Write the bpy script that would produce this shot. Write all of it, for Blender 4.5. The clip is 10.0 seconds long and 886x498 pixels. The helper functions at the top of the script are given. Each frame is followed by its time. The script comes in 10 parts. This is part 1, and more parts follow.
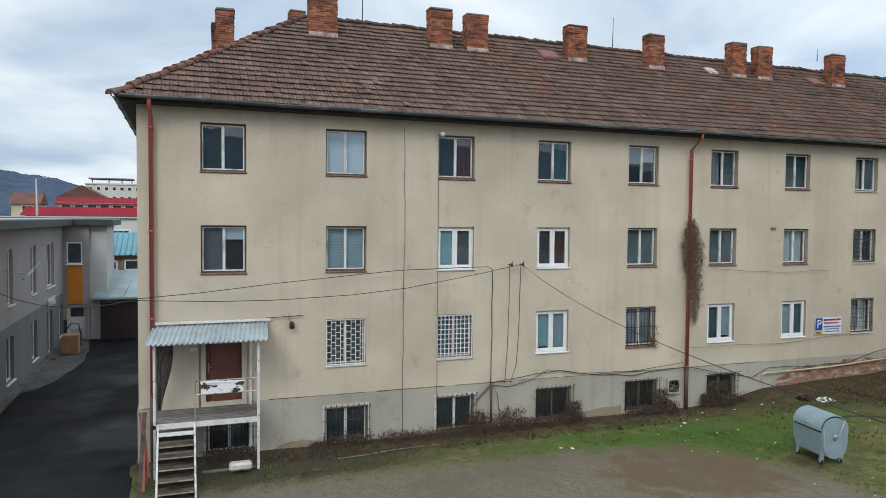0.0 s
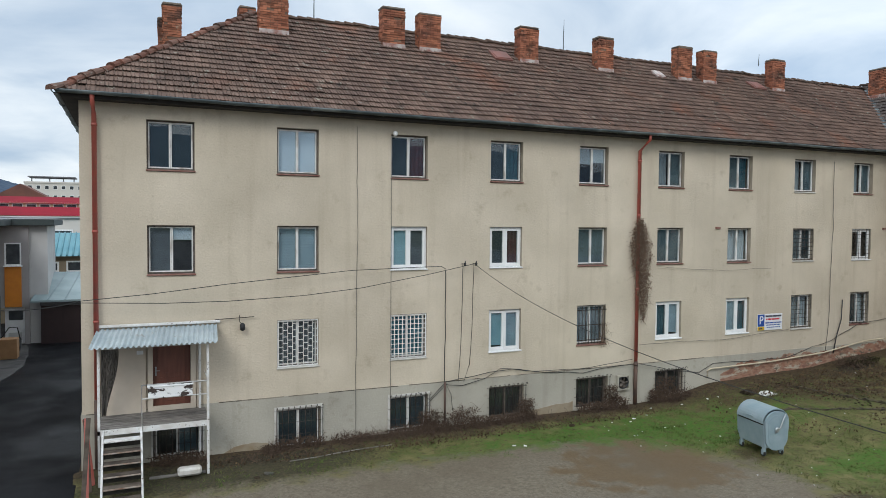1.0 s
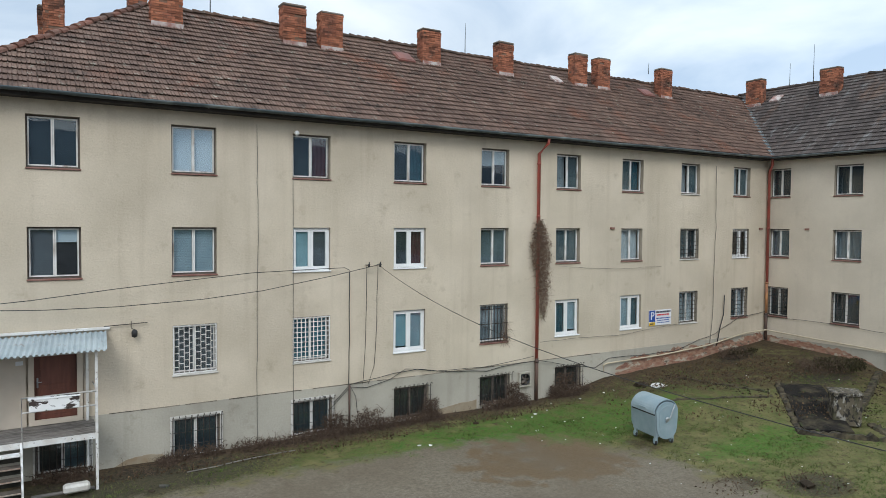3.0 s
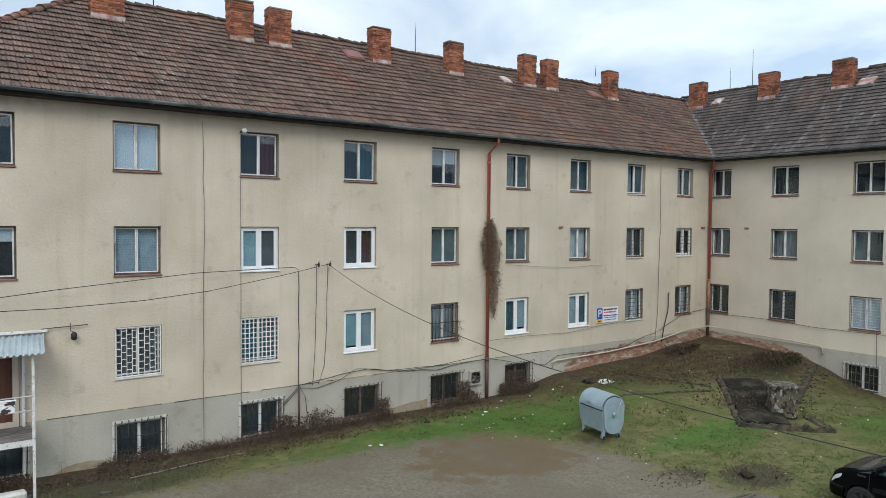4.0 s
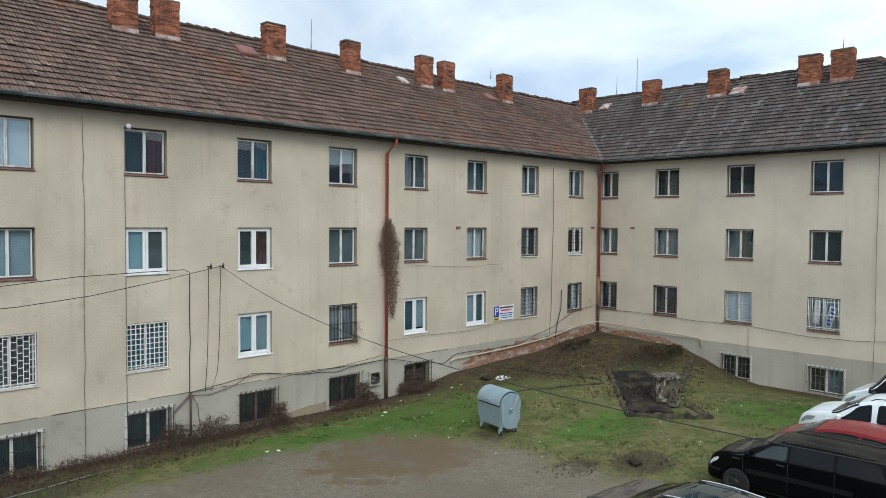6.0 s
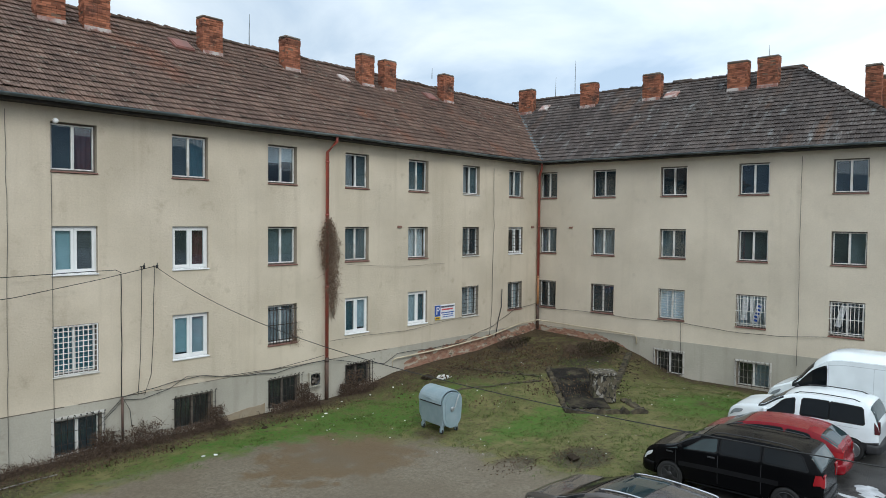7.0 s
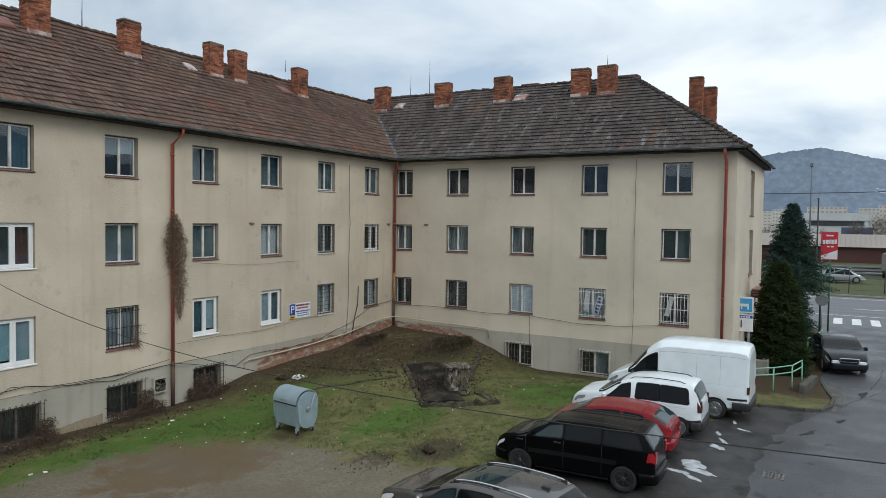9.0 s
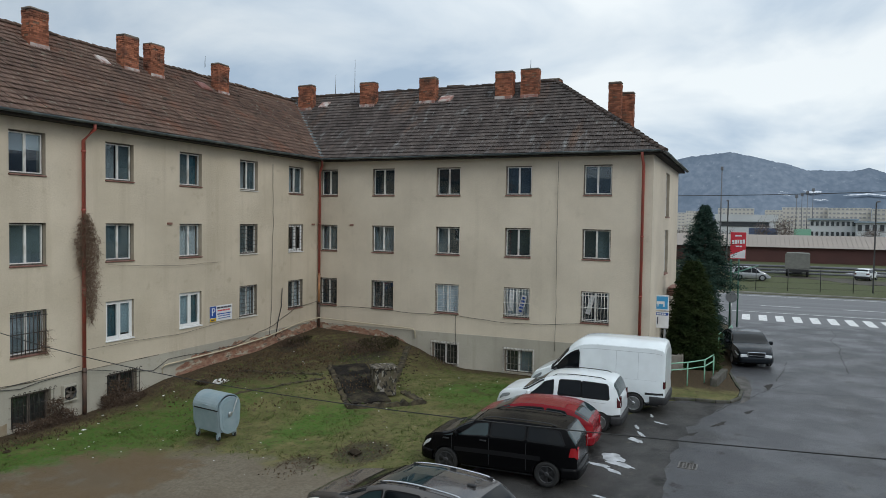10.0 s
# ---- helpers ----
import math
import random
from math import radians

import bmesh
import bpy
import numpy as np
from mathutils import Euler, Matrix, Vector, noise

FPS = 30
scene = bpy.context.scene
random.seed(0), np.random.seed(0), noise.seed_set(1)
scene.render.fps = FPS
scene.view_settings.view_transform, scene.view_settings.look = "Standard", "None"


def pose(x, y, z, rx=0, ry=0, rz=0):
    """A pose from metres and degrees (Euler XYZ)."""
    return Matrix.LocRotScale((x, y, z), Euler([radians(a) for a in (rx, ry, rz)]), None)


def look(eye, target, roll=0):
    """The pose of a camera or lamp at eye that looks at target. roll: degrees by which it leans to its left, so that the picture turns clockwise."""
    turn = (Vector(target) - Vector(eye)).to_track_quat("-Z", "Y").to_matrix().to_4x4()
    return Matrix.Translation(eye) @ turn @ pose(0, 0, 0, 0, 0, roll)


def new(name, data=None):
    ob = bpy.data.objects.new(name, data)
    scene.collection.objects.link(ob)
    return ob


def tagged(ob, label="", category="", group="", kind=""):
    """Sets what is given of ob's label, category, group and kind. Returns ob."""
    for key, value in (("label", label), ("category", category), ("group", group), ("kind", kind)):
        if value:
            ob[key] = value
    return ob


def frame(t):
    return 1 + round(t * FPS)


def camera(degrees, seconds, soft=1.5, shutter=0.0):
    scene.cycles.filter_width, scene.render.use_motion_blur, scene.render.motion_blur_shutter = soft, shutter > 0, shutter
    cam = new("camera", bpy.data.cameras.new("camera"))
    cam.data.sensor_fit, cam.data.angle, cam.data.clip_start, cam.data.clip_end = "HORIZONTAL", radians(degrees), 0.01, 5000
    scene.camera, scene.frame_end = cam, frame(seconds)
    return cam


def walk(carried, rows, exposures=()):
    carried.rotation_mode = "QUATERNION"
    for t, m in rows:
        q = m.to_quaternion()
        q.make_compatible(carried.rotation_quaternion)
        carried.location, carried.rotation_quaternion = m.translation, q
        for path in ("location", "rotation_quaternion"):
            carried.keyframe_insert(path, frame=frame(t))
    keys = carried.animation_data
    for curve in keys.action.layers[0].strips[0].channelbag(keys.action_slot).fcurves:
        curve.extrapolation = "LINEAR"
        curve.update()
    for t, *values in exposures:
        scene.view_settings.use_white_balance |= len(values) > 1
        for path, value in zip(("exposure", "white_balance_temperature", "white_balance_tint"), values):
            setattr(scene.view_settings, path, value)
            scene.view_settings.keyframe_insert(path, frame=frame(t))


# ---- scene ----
cam = camera(64.32, 10.0, soft=0.5)
EYE = (0.0, 0.0, 6.57)
TURNS = [
    (0.0, 87.639, -0.541, -20.164), (0.5, 87.618, -0.508, -21.959), (1.0, 87.650, -0.524, -23.967),
    (1.5, 87.696, -0.531, -25.876), (2.0, 87.740, -0.504, -27.917), (2.5, 87.787, -0.457, -29.797),
    (4.0, 87.750, -0.506, -35.782), (4.5, 87.750, -0.465, -37.682), (5.0, 87.760, -0.469, -39.846),
    (5.5, 87.799, -0.418, -41.905), (7.0, 87.824, -0.566, -48.795), (7.5, 87.766, -0.660, -51.520),
    (8.0, 87.689, -0.764, -54.503), (8.5, 87.668, -0.806, -57.348), (9.0, 87.722, -0.770, -60.454),
    (9.5, 87.762, -0.811, -63.297), (10.0, 87.835, -0.871, -66.468),
]
PATH = [(t, pose(*EYE, rx, ry, rz)) for t, rx, ry, rz in TURNS]
walk(cam, PATH, exposures=[(0.0, -0.08, 6300, 8), (4.0, 0.07, 6200, 7), (5.5, 0.06, 6200, 6), (7.5, -0.04, 6250, 6), (8.8, -0.26, 6350, 7), (10.0, -0.44, 6350, 7)])

# ---- light: bright overcast day ----
SKY_LIGHT = 0.98
SUN_LIGHT = 1.32
SUN_EL, SUN_AZ = radians(38), radians(212)      # azimuth clockwise from +y

world = bpy.data.worlds.new("overcast_sky")
scene.world = world
world.use_nodes = True
wn, wl = world.node_tree.nodes, world.node_tree.links
wn.clear()


def wnode(kind, **props):
    n = wn.new(kind)
    for k, v in props.items():
        if k == "operation":
            n.operation = v
        elif k == "sky_type":
            n.sky_type = v
        elif k == "blend_type":
            n.blend_type = v
        elif k == "data_type":
            n.data_type = v
    return n


w_out = wnode("ShaderNodeOutputWorld")
w_bg = wnode("ShaderNodeBackground")
w_bg.inputs["Strength"].default_value = SKY_LIGHT
w_sky = wnode("ShaderNodeTexSky", sky_type="NISHITA")
w_sky.sun_disc = False
w_sky.sun_elevation, w_sky.sun_rotation = SUN_EL, SUN_AZ
w_tc = wnode("ShaderNodeTexCoord")
w_sep = wnode("ShaderNodeSeparateXYZ")
wl.new(w_tc.outputs["Generated"], w_sep.inputs[0])
# clouds lie on a flat layer overhead
w_zz = wnode("ShaderNodeMath", operation="ADD")
w_zz.inputs[1].default_value = 0.22
w_zmax = wnode("ShaderNodeMath", operation="MAXIMUM")
w_zmax.inputs[1].default_value = 0.0
wl.new(w_sep.outputs["Z"], w_zmax.inputs[0])
wl.new(w_zmax.outputs[0], w_zz.inputs[0])
w_div = wnode("ShaderNodeVectorMath", operation="DIVIDE")
w_cz = wnode("ShaderNodeCombineXYZ")
for i in range(3):
    wl.new(w_zz.outputs[0], w_cz.inputs[i])
wl.new(w_tc.outputs["Generated"], w_div.inputs[0])
wl.new(w_cz.outputs[0], w_div.inputs[1])
w_noise = wnode("ShaderNodeTexNoise")
w_noise.inputs["Scale"].default_value = 1.35
w_noise.inputs["Detail"].default_value = 7
w_noise.inputs["Roughness"].default_value = 0.5
w_noise.inputs["Distortion"].default_value = 0.35
wl.new(w_div.outputs[0], w_noise.inputs["Vector"])
w_ramp = wnode("ShaderNodeValToRGB")
w_ramp.color_ramp.elements[0].position, w_ramp.color_ramp.elements[0].color = 0.32, (0.56, 0.69, 0.86, 1)
w_ramp.color_ramp.elements[1].position, w_ramp.color_ramp.elements[1].color = 0.62, (1.16, 1.20, 1.23, 1)
w_mid = w_ramp.color_ramp.elements.new(0.47)
w_mid.color = (0.87, 0.96, 1.06, 1)
wl.new(w_noise.outputs[0], w_ramp.inputs[0])
# an overcast sky is about three times brighter overhead than at the horizon
w_grad = wnode("ShaderNodeMapRange")
w_grad.inputs["From Min"].default_value, w_grad.inputs["From Max"].default_value = 0.25, 1.0
w_grad.inputs["To Min"].default_value, w_grad.inputs["To Max"].default_value = 1.0, 1.75
wl.new(w_zmax.outputs[0], w_grad.inputs["Value"])
w_mul = wnode("ShaderNodeVectorMath", operation="SCALE")
wl.new(w_ramp.outputs[0], w_mul.inputs[0])
wl.new(w_grad.outputs[0], w_mul.inputs["Scale"])
w_east = wnode("ShaderNodeMapRange")
w_east.inputs["From Min"].default_value, w_east.inputs["From Max"].default_value = 0.55, 1.0
w_east.inputs["To Min"].default_value, w_east.inputs["To Max"].default_value = 0.92, 1.17
wl.new(w_sep.outputs["X"], w_east.inputs["Value"])
w_mul2 = wnode("ShaderNodeVectorMath", operation="SCALE")
wl.new(w_mul.outputs[0], w_mul2.inputs[0])
wl.new(w_east.outputs[0], w_mul2.inputs["Scale"])
w_skys = wnode("ShaderNodeVectorMath", operation="SCALE")
w_skys.inputs["Scale"].default_value = 0.1
wl.new(w_sky.outputs[0], w_skys.inputs[0])
w_mix = wnode("ShaderNodeMix", data_type="RGBA")
w_mix.inputs["Factor"].default_value = 0.9
wl.new(w_skys.outputs[0], w_mix.inputs[6])
wl.new(w_mul2.outputs[0], w_mix.inputs[7])
wl.new(w_mix.outputs[2], w_bg.inputs["Color"])
wl.new(w_bg.outputs[0], w_out.inputs["Surface"])

sun = new("sun", bpy.data.lights.new("sun", "SUN"))
sun.data.energy, sun.data.angle, sun.data.color = SUN_LIGHT, radians(25), (1.0, 0.97, 0.92)
sun_dir = Vector((math.sin(SUN_AZ) * math.cos(SUN_EL), math.cos(SUN_AZ) * math.cos(SUN_EL), math.sin(SUN_EL)))
sun.matrix_world = look(sun_dir * 50, (0, 0, 0))

# ---- materials ----


def mat(name, c1, c2=None, rough=0.8, metal=0.0, scale=3.0, detail=6.0, lo=0.35, hi=0.65, bump=0.0, bscale=40.0,
        stretch=(1, 1, 1), spots=None, vary=0.0, island=False, spec=0.5, wet=None, world=False):
    """Two colours mixed by noise, spots = (colour, scale, from, to) of a third one, fine relief, piece-to-piece variation."""
    m = bpy.data.materials.new(name)
    m.use_nodes = True
    n, l = m.node_tree.nodes, m.node_tree.links
    b = n["Principled BSDF"]
    b.inputs["Roughness"].default_value, b.inputs["Metallic"].default_value = rough, metal
    b.inputs["Specular IOR Level"].default_value = spec
    c2 = c2 or tuple(v * 0.8 for v in c1)
    tc = n.new("ShaderNodeTexCoord")
    mp = n.new("ShaderNodeMapping")
    mp.inputs["Scale"].default_value = stretch
    where = n.new("ShaderNodeNewGeometry").outputs["Position"] if world else tc.outputs["Object"]
    l.new(where, mp.inputs[0])
    nz = n.new("ShaderNodeTexNoise")
    nz.inputs["Scale"].default_value, nz.inputs["Detail"].default_value = scale, detail
    l.new(mp.outputs[0], nz.inputs["Vector"])
    mr = n.new("ShaderNodeMapRange")
    mr.inputs["From Min"].default_value, mr.inputs["From Max"].default_value = lo, hi
    l.new(nz.outputs[0], mr.inputs["Value"])
    mx = n.new("ShaderNodeMix")
    mx.data_type = "RGBA"
    mx.inputs[6].default_value, mx.inputs[7].default_value = (*c1, 1), (*c2, 1)
    l.new(mr.outputs[0], mx.inputs["Factor"])
    out = mx.outputs[2]
    for col, sc, fr, to in (spots or []):
        n2 = n.new("ShaderNodeTexNoise")
        n2.inputs["Scale"].default_value, n2.inputs["Detail"].default_value = sc, 8
        n2.inputs["Roughness"].default_value = 0.62
        off = n.new("ShaderNodeVectorMath")
        off.inputs[1].default_value = (7.3 * sc, 2.1, 5.7)
        l.new(mp.outputs[0], off.inputs[0])
        l.new(off.outputs[0], n2.inputs["Vector"])
        r2 = n.new("ShaderNodeMapRange")
        r2.inputs["From Min"].default_value, r2.inputs["From Max"].default_value = fr, to
        l.new(n2.outputs[0], r2.inputs["Value"])
        m2 = n.new("ShaderNodeMix")
        m2.data_type = "RGBA"
        l.new(r2.outputs[0], m2.inputs["Factor"])
        l.new(out, m2.inputs[6])
        m2.inputs[7].default_value = (*col, 1)
        out = m2.outputs[2]
    if vary:
        if island:
            rnd = n.new("ShaderNodeNewGeometry").outputs["Random Per Island"]
        else:
            rnd = n.new("ShaderNodeObjectInfo").outputs["Random"]
        hs = n.new("ShaderNodeHueSaturation")
        r3 = n.new("ShaderNodeMapRange")
        r3.inputs["To Min"].default_value, r3.inputs["To Max"].default_value = 1 - vary, 1 + vary
        l.new(rnd, r3.inputs["Value"])
        l.new(r3.outputs[0], hs.inputs["Value"])
        l.new(out, hs.inputs["Color"])
        out = hs.outputs["Color"]
    l.new(out, b.inputs["Base Color"])
    if wet:
        nw = n.new("ShaderNodeTexNoise")
        nw.inputs["Scale"].default_value, nw.inputs["Detail"].default_value = wet[0], 5
        l.new(tc.outputs["Object"], nw.inputs["Vector"])
        rw = n.new("ShaderNodeMapRange")
        rw.inputs["From Min"].default_value, rw.inputs["From Max"].default_value = 0.42, 0.60
        rw.inputs["To Min"].default_value, rw.inputs["To Max"].default_value = rough, wet[1]
        l.new(nw.outputs[0], rw.inputs["Value"])
        l.new(rw.outputs[0], b.inputs["Roughness"])
    if bump:
        nb = n.new("ShaderNodeTexNoise")
        nb.inputs["Scale"].default_value, nb.inputs["Detail"].default_value = bscale, 4
        l.new(where, nb.inputs["Vector"])
        bp = n.new("ShaderNodeBump")
        bp.inputs["Strength"].default_value, bp.inputs["Distance"].default_value = bump, 0.02
        l.new(nb.outputs[0], bp.inputs["Height"])
        l.new(bp.outputs[0], b.inputs["Normal"])
    return m


def glass_mat(name, tint, gloss_rough=0.01, reflect=1.0):
    m = bpy.data.materials.new(name)
    m.use_nodes = True
    n, l = m.node_tree.nodes, m.node_tree.links
    n.clear()
    o = n.new("ShaderNodeOutputMaterial")
    mx = n.new("ShaderNodeMixShader")
    tr = n.new("ShaderNodeBsdfTransparent")
    tr.inputs["Color"].default_value = (*tint, 1)
    gl = n.new("ShaderNodeBsdfGlossy")
    gl.inputs["Roughness"].default_value = gloss_rough
    gl.inputs["Color"].default_value = (reflect, reflect, reflect, 1)
    fr = n.new("ShaderNodeFresnel")
    fr.inputs["IOR"].default_value = 1.65
    l.new(fr.outputs[0], mx.inputs[0])
    l.new(tr.outputs[0], mx.inputs[1])
    l.new(gl.outputs[0], mx.inputs[2])
    l.new(mx.outputs[0], o.inputs["Surface"])
    return m


def stucco_mat(name, base, light, stain, rough_bump):
    """Old lime render: blotches, rain streaks running down, trowel lumps and grain."""
    m = mat(name, base, light, rough=0.92, scale=0.55, detail=7, lo=0.3, hi=0.7, spots=[(stain, 1.7, 0.60, 0.84)], spec=0.2)
    n, l = m.node_tree.nodes, m.node_tree.links
    b = n["Principled BSDF"]
    src = b.inputs["Base Color"].links[0].from_socket
    tc = n.new("ShaderNodeTexCoord")
    mp = n.new("ShaderNodeMapping")
    mp.inputs["Scale"].default_value = (1.6, 1.6, 0.10)
    l.new(tc.outputs["Object"], mp.inputs[0])
    st = n.new("ShaderNodeTexNoise")
    st.inputs["Scale"].default_value, st.inputs["Detail"].default_value = 1.6, 6
    l.new(mp.outputs[0], st.inputs["Vector"])
    r = n.new("ShaderNodeMapRange")
    r.inputs["From Min"].default_value, r.inputs["From Max"].default_value = 0.55, 0.80
    r.inputs["To Max"].default_value = 0.5
    l.new(st.outputs[0], r.inputs["Value"])
    mx = n.new("ShaderNodeMix")
    mx.data_type = "RGBA"
    l.new(r.outputs[0], mx.inputs["Factor"])
    l.new(src, mx.inputs[6])
    mx.inputs[7].default_value = (*stain, 1)
    gr = n.new("ShaderNodeTexNoise")
    gr.inputs["Scale"].default_value, gr.inputs["Detail"].default_value = 22, 5
    l.new(tc.outputs["Object"], gr.inputs["Vector"])
    gm = n.new("ShaderNodeMapRange")
    gm.inputs["From Min"].default_value, gm.inputs["From Max"].default_value = 0.3, 0.7
    gm.inputs["To Min"].default_value, gm.inputs["To Max"].default_value = 0.955, 1.035
    l.new(gr.outputs[0], gm.inputs["Value"])
    hs = n.new("ShaderNodeHueSaturation")
    l.new(gm.outputs[0], hs.inputs["Value"])
    l.new(mx.outputs[2], hs.inputs["Color"])
    # broad repainted and weathered areas
    bz = n.new("ShaderNodeTexNoise")
    bz.inputs["Scale"].default_value, bz.inputs["Detail"].default_value, bz.inputs["Roughness"].default_value = 0.28, 6, 0.6
    l.new(tc.outputs["Object"], bz.inputs["Vector"])
    br = n.new("ShaderNodeMapRange")
    br.inputs["From Min"].default_value, br.inputs["From Max"].default_value = 0.35, 0.65
    br.inputs["To Min"].default_value, br.inputs["To Max"].default_value = 0.90, 1.08
    l.new(bz.outputs[0], br.inputs["Value"])
    hs2 = n.new("ShaderNodeHueSaturation")
    l.new(br.outputs[0], hs2.inputs["Value"])
    l.new(hs.outputs[0], hs2.inputs["Color"])
    l.new(hs2.outputs[0], b.inputs["Base Color"])
    # lumps come and go over the wall
    lump = n.new("ShaderNodeTexNoise")
    lump.inputs["Scale"].default_value, lump.inputs["Detail"].default_value = 12.0, 3
    lump.inputs["Roughness"].default_value = 0.6
    mp2 = n.new("ShaderNodeMapping")
    mp2.inputs["Scale"].default_value = (1, 1, 1.5)
    l.new(tc.outputs["Object"], mp2.inputs[0])
    l.new(mp2.outputs[0], lump.inputs["Vector"])
    zone = n.new("ShaderNodeTexNoise")
    zone.inputs["Scale"].default_value, zone.inputs["Detail"].default_value = 0.42, 4
    l.new(tc.outputs["Object"], zone.inputs["Vector"])
    zr = n.new("ShaderNodeMapRange")
    zr.inputs["From Min"].default_value, zr.inputs["From Max"].default_value = 0.44, 0.60
    zr.inputs["To Min"].default_value = 0.12
    l.new(zone.outputs[0], zr.inputs["Value"])
    hm = n.new("ShaderNodeMath")
    hm.operation = "MULTIPLY"
    lr = n.new("ShaderNodeMapRange")
    lr.interpolation_type = "SMOOTHSTEP"
    lr.inputs["From Min"].default_value, lr.inputs["From Max"].default_value = 0.46, 0.70
    l.new(lump.outputs[0], lr.inputs["Value"])
    l.new(lr.outputs[0], hm.inputs[0])
    l.new(zr.outputs[0], hm.inputs[1])
    ha = n.new("ShaderNodeMath")
    ha.operation = "MULTIPLY_ADD"
    ha.inputs[1].default_value = 0.07
    l.new(gr.outputs[0], ha.inputs[0])
    l.new(hm.outputs[0], ha.inputs[2])
    bp = n.new("ShaderNodeBump")
    bp.inputs["Strength"].default_value, bp.inputs["Distance"].default_value = rough_bump, 0.05
    l.new(ha.outputs[0], bp.inputs["Height"])
    l.new(bp.outputs[0], b.inputs["Normal"])
    return m


M = {}
M["stucco"] = stucco_mat("ochre_render", (0.545, 0.470, 0.362), (0.615, 0.534, 0.424), (0.41, 0.342, 0.252), 0.22)
M["stucco_b"] = stucco_mat("grey_beige_render", (0.585, 0.512, 0.412), (0.620, 0.546, 0.442), (0.50, 0.435, 0.345), 0.10)
M["plinth"] = stucco_mat("cement_plinth", (0.36, 0.335, 0.28), (0.44, 0.41, 0.345), (0.24, 0.215, 0.165), 0.2)
# Reveals: the wall's own render with recess shade put into the colour.
M["reveal"] = mat("recess_render_edge", (0.30, 0.26, 0.20), (0.38, 0.33, 0.26), rough=0.9, bump=0.3)
# Room plaster is darkened so the rooms read dim behind the panes.
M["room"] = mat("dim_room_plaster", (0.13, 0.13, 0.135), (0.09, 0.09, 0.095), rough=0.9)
M["wood_frame"] = mat("weathered_white_paint", (0.72, 0.71, 0.68), (0.40, 0.35, 0.30), rough=0.7, scale=5, lo=0.5, hi=0.72, stretch=(1, 1, 0.4), bump=0.2)
M["dark_frame"] = mat("weathered_brown_frame", (0.16, 0.13, 0.105), (0.085, 0.07, 0.06), rough=0.8, scale=6, bump=0.2)
M["pvc"] = mat("white_plastic", (0.82, 0.82, 0.81), (0.76, 0.76, 0.75), rough=0.35)
M["sill_red"] = mat("faded_red_brown_paint", (0.19, 0.075, 0.055), (0.26, 0.15, 0.12), rough=0.6, scale=4, bump=0.15)
M["sill_pale"] = mat("pale_sill", (0.62, 0.60, 0.56), (0.48, 0.45, 0.40), rough=0.6, scale=5)
M["glass"] = glass_mat("window_glass", (0.78, 0.85, 0.89))
M["grille_white"] = mat("white_painted_iron", (0.74, 0.73, 0.70), (0.55, 0.50, 0.45), rough=0.5, scale=9, lo=0.5, hi=0.75)
M["grille_rust"] = mat("rusty_iron", (0.040, 0.032, 0.028), (0.13, 0.11, 0.098), rough=0.75, metal=0.2, scale=6, lo=0.45, hi=0.7)
M["curtain_white"] = mat("white_net_curtain", (0.66, 0.68, 0.68), (0.56, 0.58, 0.58), rough=0.9)
M["curtain_grey"] = mat("grey_curtain", (0.40, 0.43, 0.44), (0.32, 0.34, 0.35), rough=0.9)
M["curtain_red"] = mat("dark_red_curtain", (0.16, 0.05, 0.05), (0.10, 0.035, 0.035), rough=0.9)
# Dim interior and dull reflection put into a flat sheet behind bare panes.
M["pane_dusk"] = mat("dim_blue_grey_pane_sheet", (0.066, 0.086, 0.092), (0.036, 0.050, 0.056), rough=0.9, scale=1.2)
M["curtain_teal_pale"] = mat("pale_teal_blind", (0.42, 0.59, 0.61), (0.34, 0.50, 0.53), rough=0.7)
M["cellar_board"] = mat("dark_weathered_boards", (0.050, 0.044, 0.038), (0.095, 0.085, 0.075), rough=0.9, scale=3, stretch=(6, 6, 0.5), bump=0.4)
# Slate sheet: the blue-grey reflection of the panes put into its colour.
M["pane_slate"] = mat("slate_blue_pane_sheet", (0.20, 0.245, 0.25), (0.12, 0.155, 0.16), rough=0.9, scale=1.6)
M["curtain_teal_mid"] = mat("bright_teal_curtain", (0.14, 0.36, 0.41), (0.10, 0.27, 0.31), rough=0.9)
M["curtain_teal"] = mat("teal_curtain", (0.08, 0.19, 0.22), (0.05, 0.12, 0.15), rough=0.9)
M["blind"] = mat("blue_grey_slats", (0.50, 0.60, 0.63), (0.42, 0.52, 0.55), rough=0.6)
M["blind_pale"] = mat("pale_roller_cloth", (0.88, 0.90, 0.92), (0.80, 0.83, 0.86), rough=0.9, scale=0.8)
M["blind_dark"] = mat("dark_slats", (0.16, 0.18, 0.19), (0.12, 0.13, 0.14), rough=0.6)
ROOF_A = dict(c1=(0.126, 0.085, 0.070), c2=(0.200, 0.133, 0.104), rough=0.9, scale=0.8, lo=0.3, hi=0.7, bump=0.7, bscale=26, vary=0.17, world=True, spec=0.25,
              spots=[((0.215, 0.108, 0.074), 0.45, 0.56, 0.70), ((0.060, 0.046, 0.038), 1.9, 0.56, 0.70), ((0.29, 0.27, 0.22), 4.2, 0.60, 0.70)])
ROOF_B = dict(stretch=(0.45, 1.5, 0.45), c1=(0.068, 0.056, 0.052), c2=(0.112, 0.092, 0.083), rough=0.85, scale=0.9, lo=0.35, hi=0.7, bump=0.7, bscale=26, vary=0.22, world=True, spec=0.25,
              spots=[((0.205, 0.205, 0.20), 1.6, 0.56, 0.74), ((0.20, 0.195, 0.18), 6.0, 0.60, 0.70), ((0.15, 0.09, 0.06), 0.5, 0.58, 0.75)])
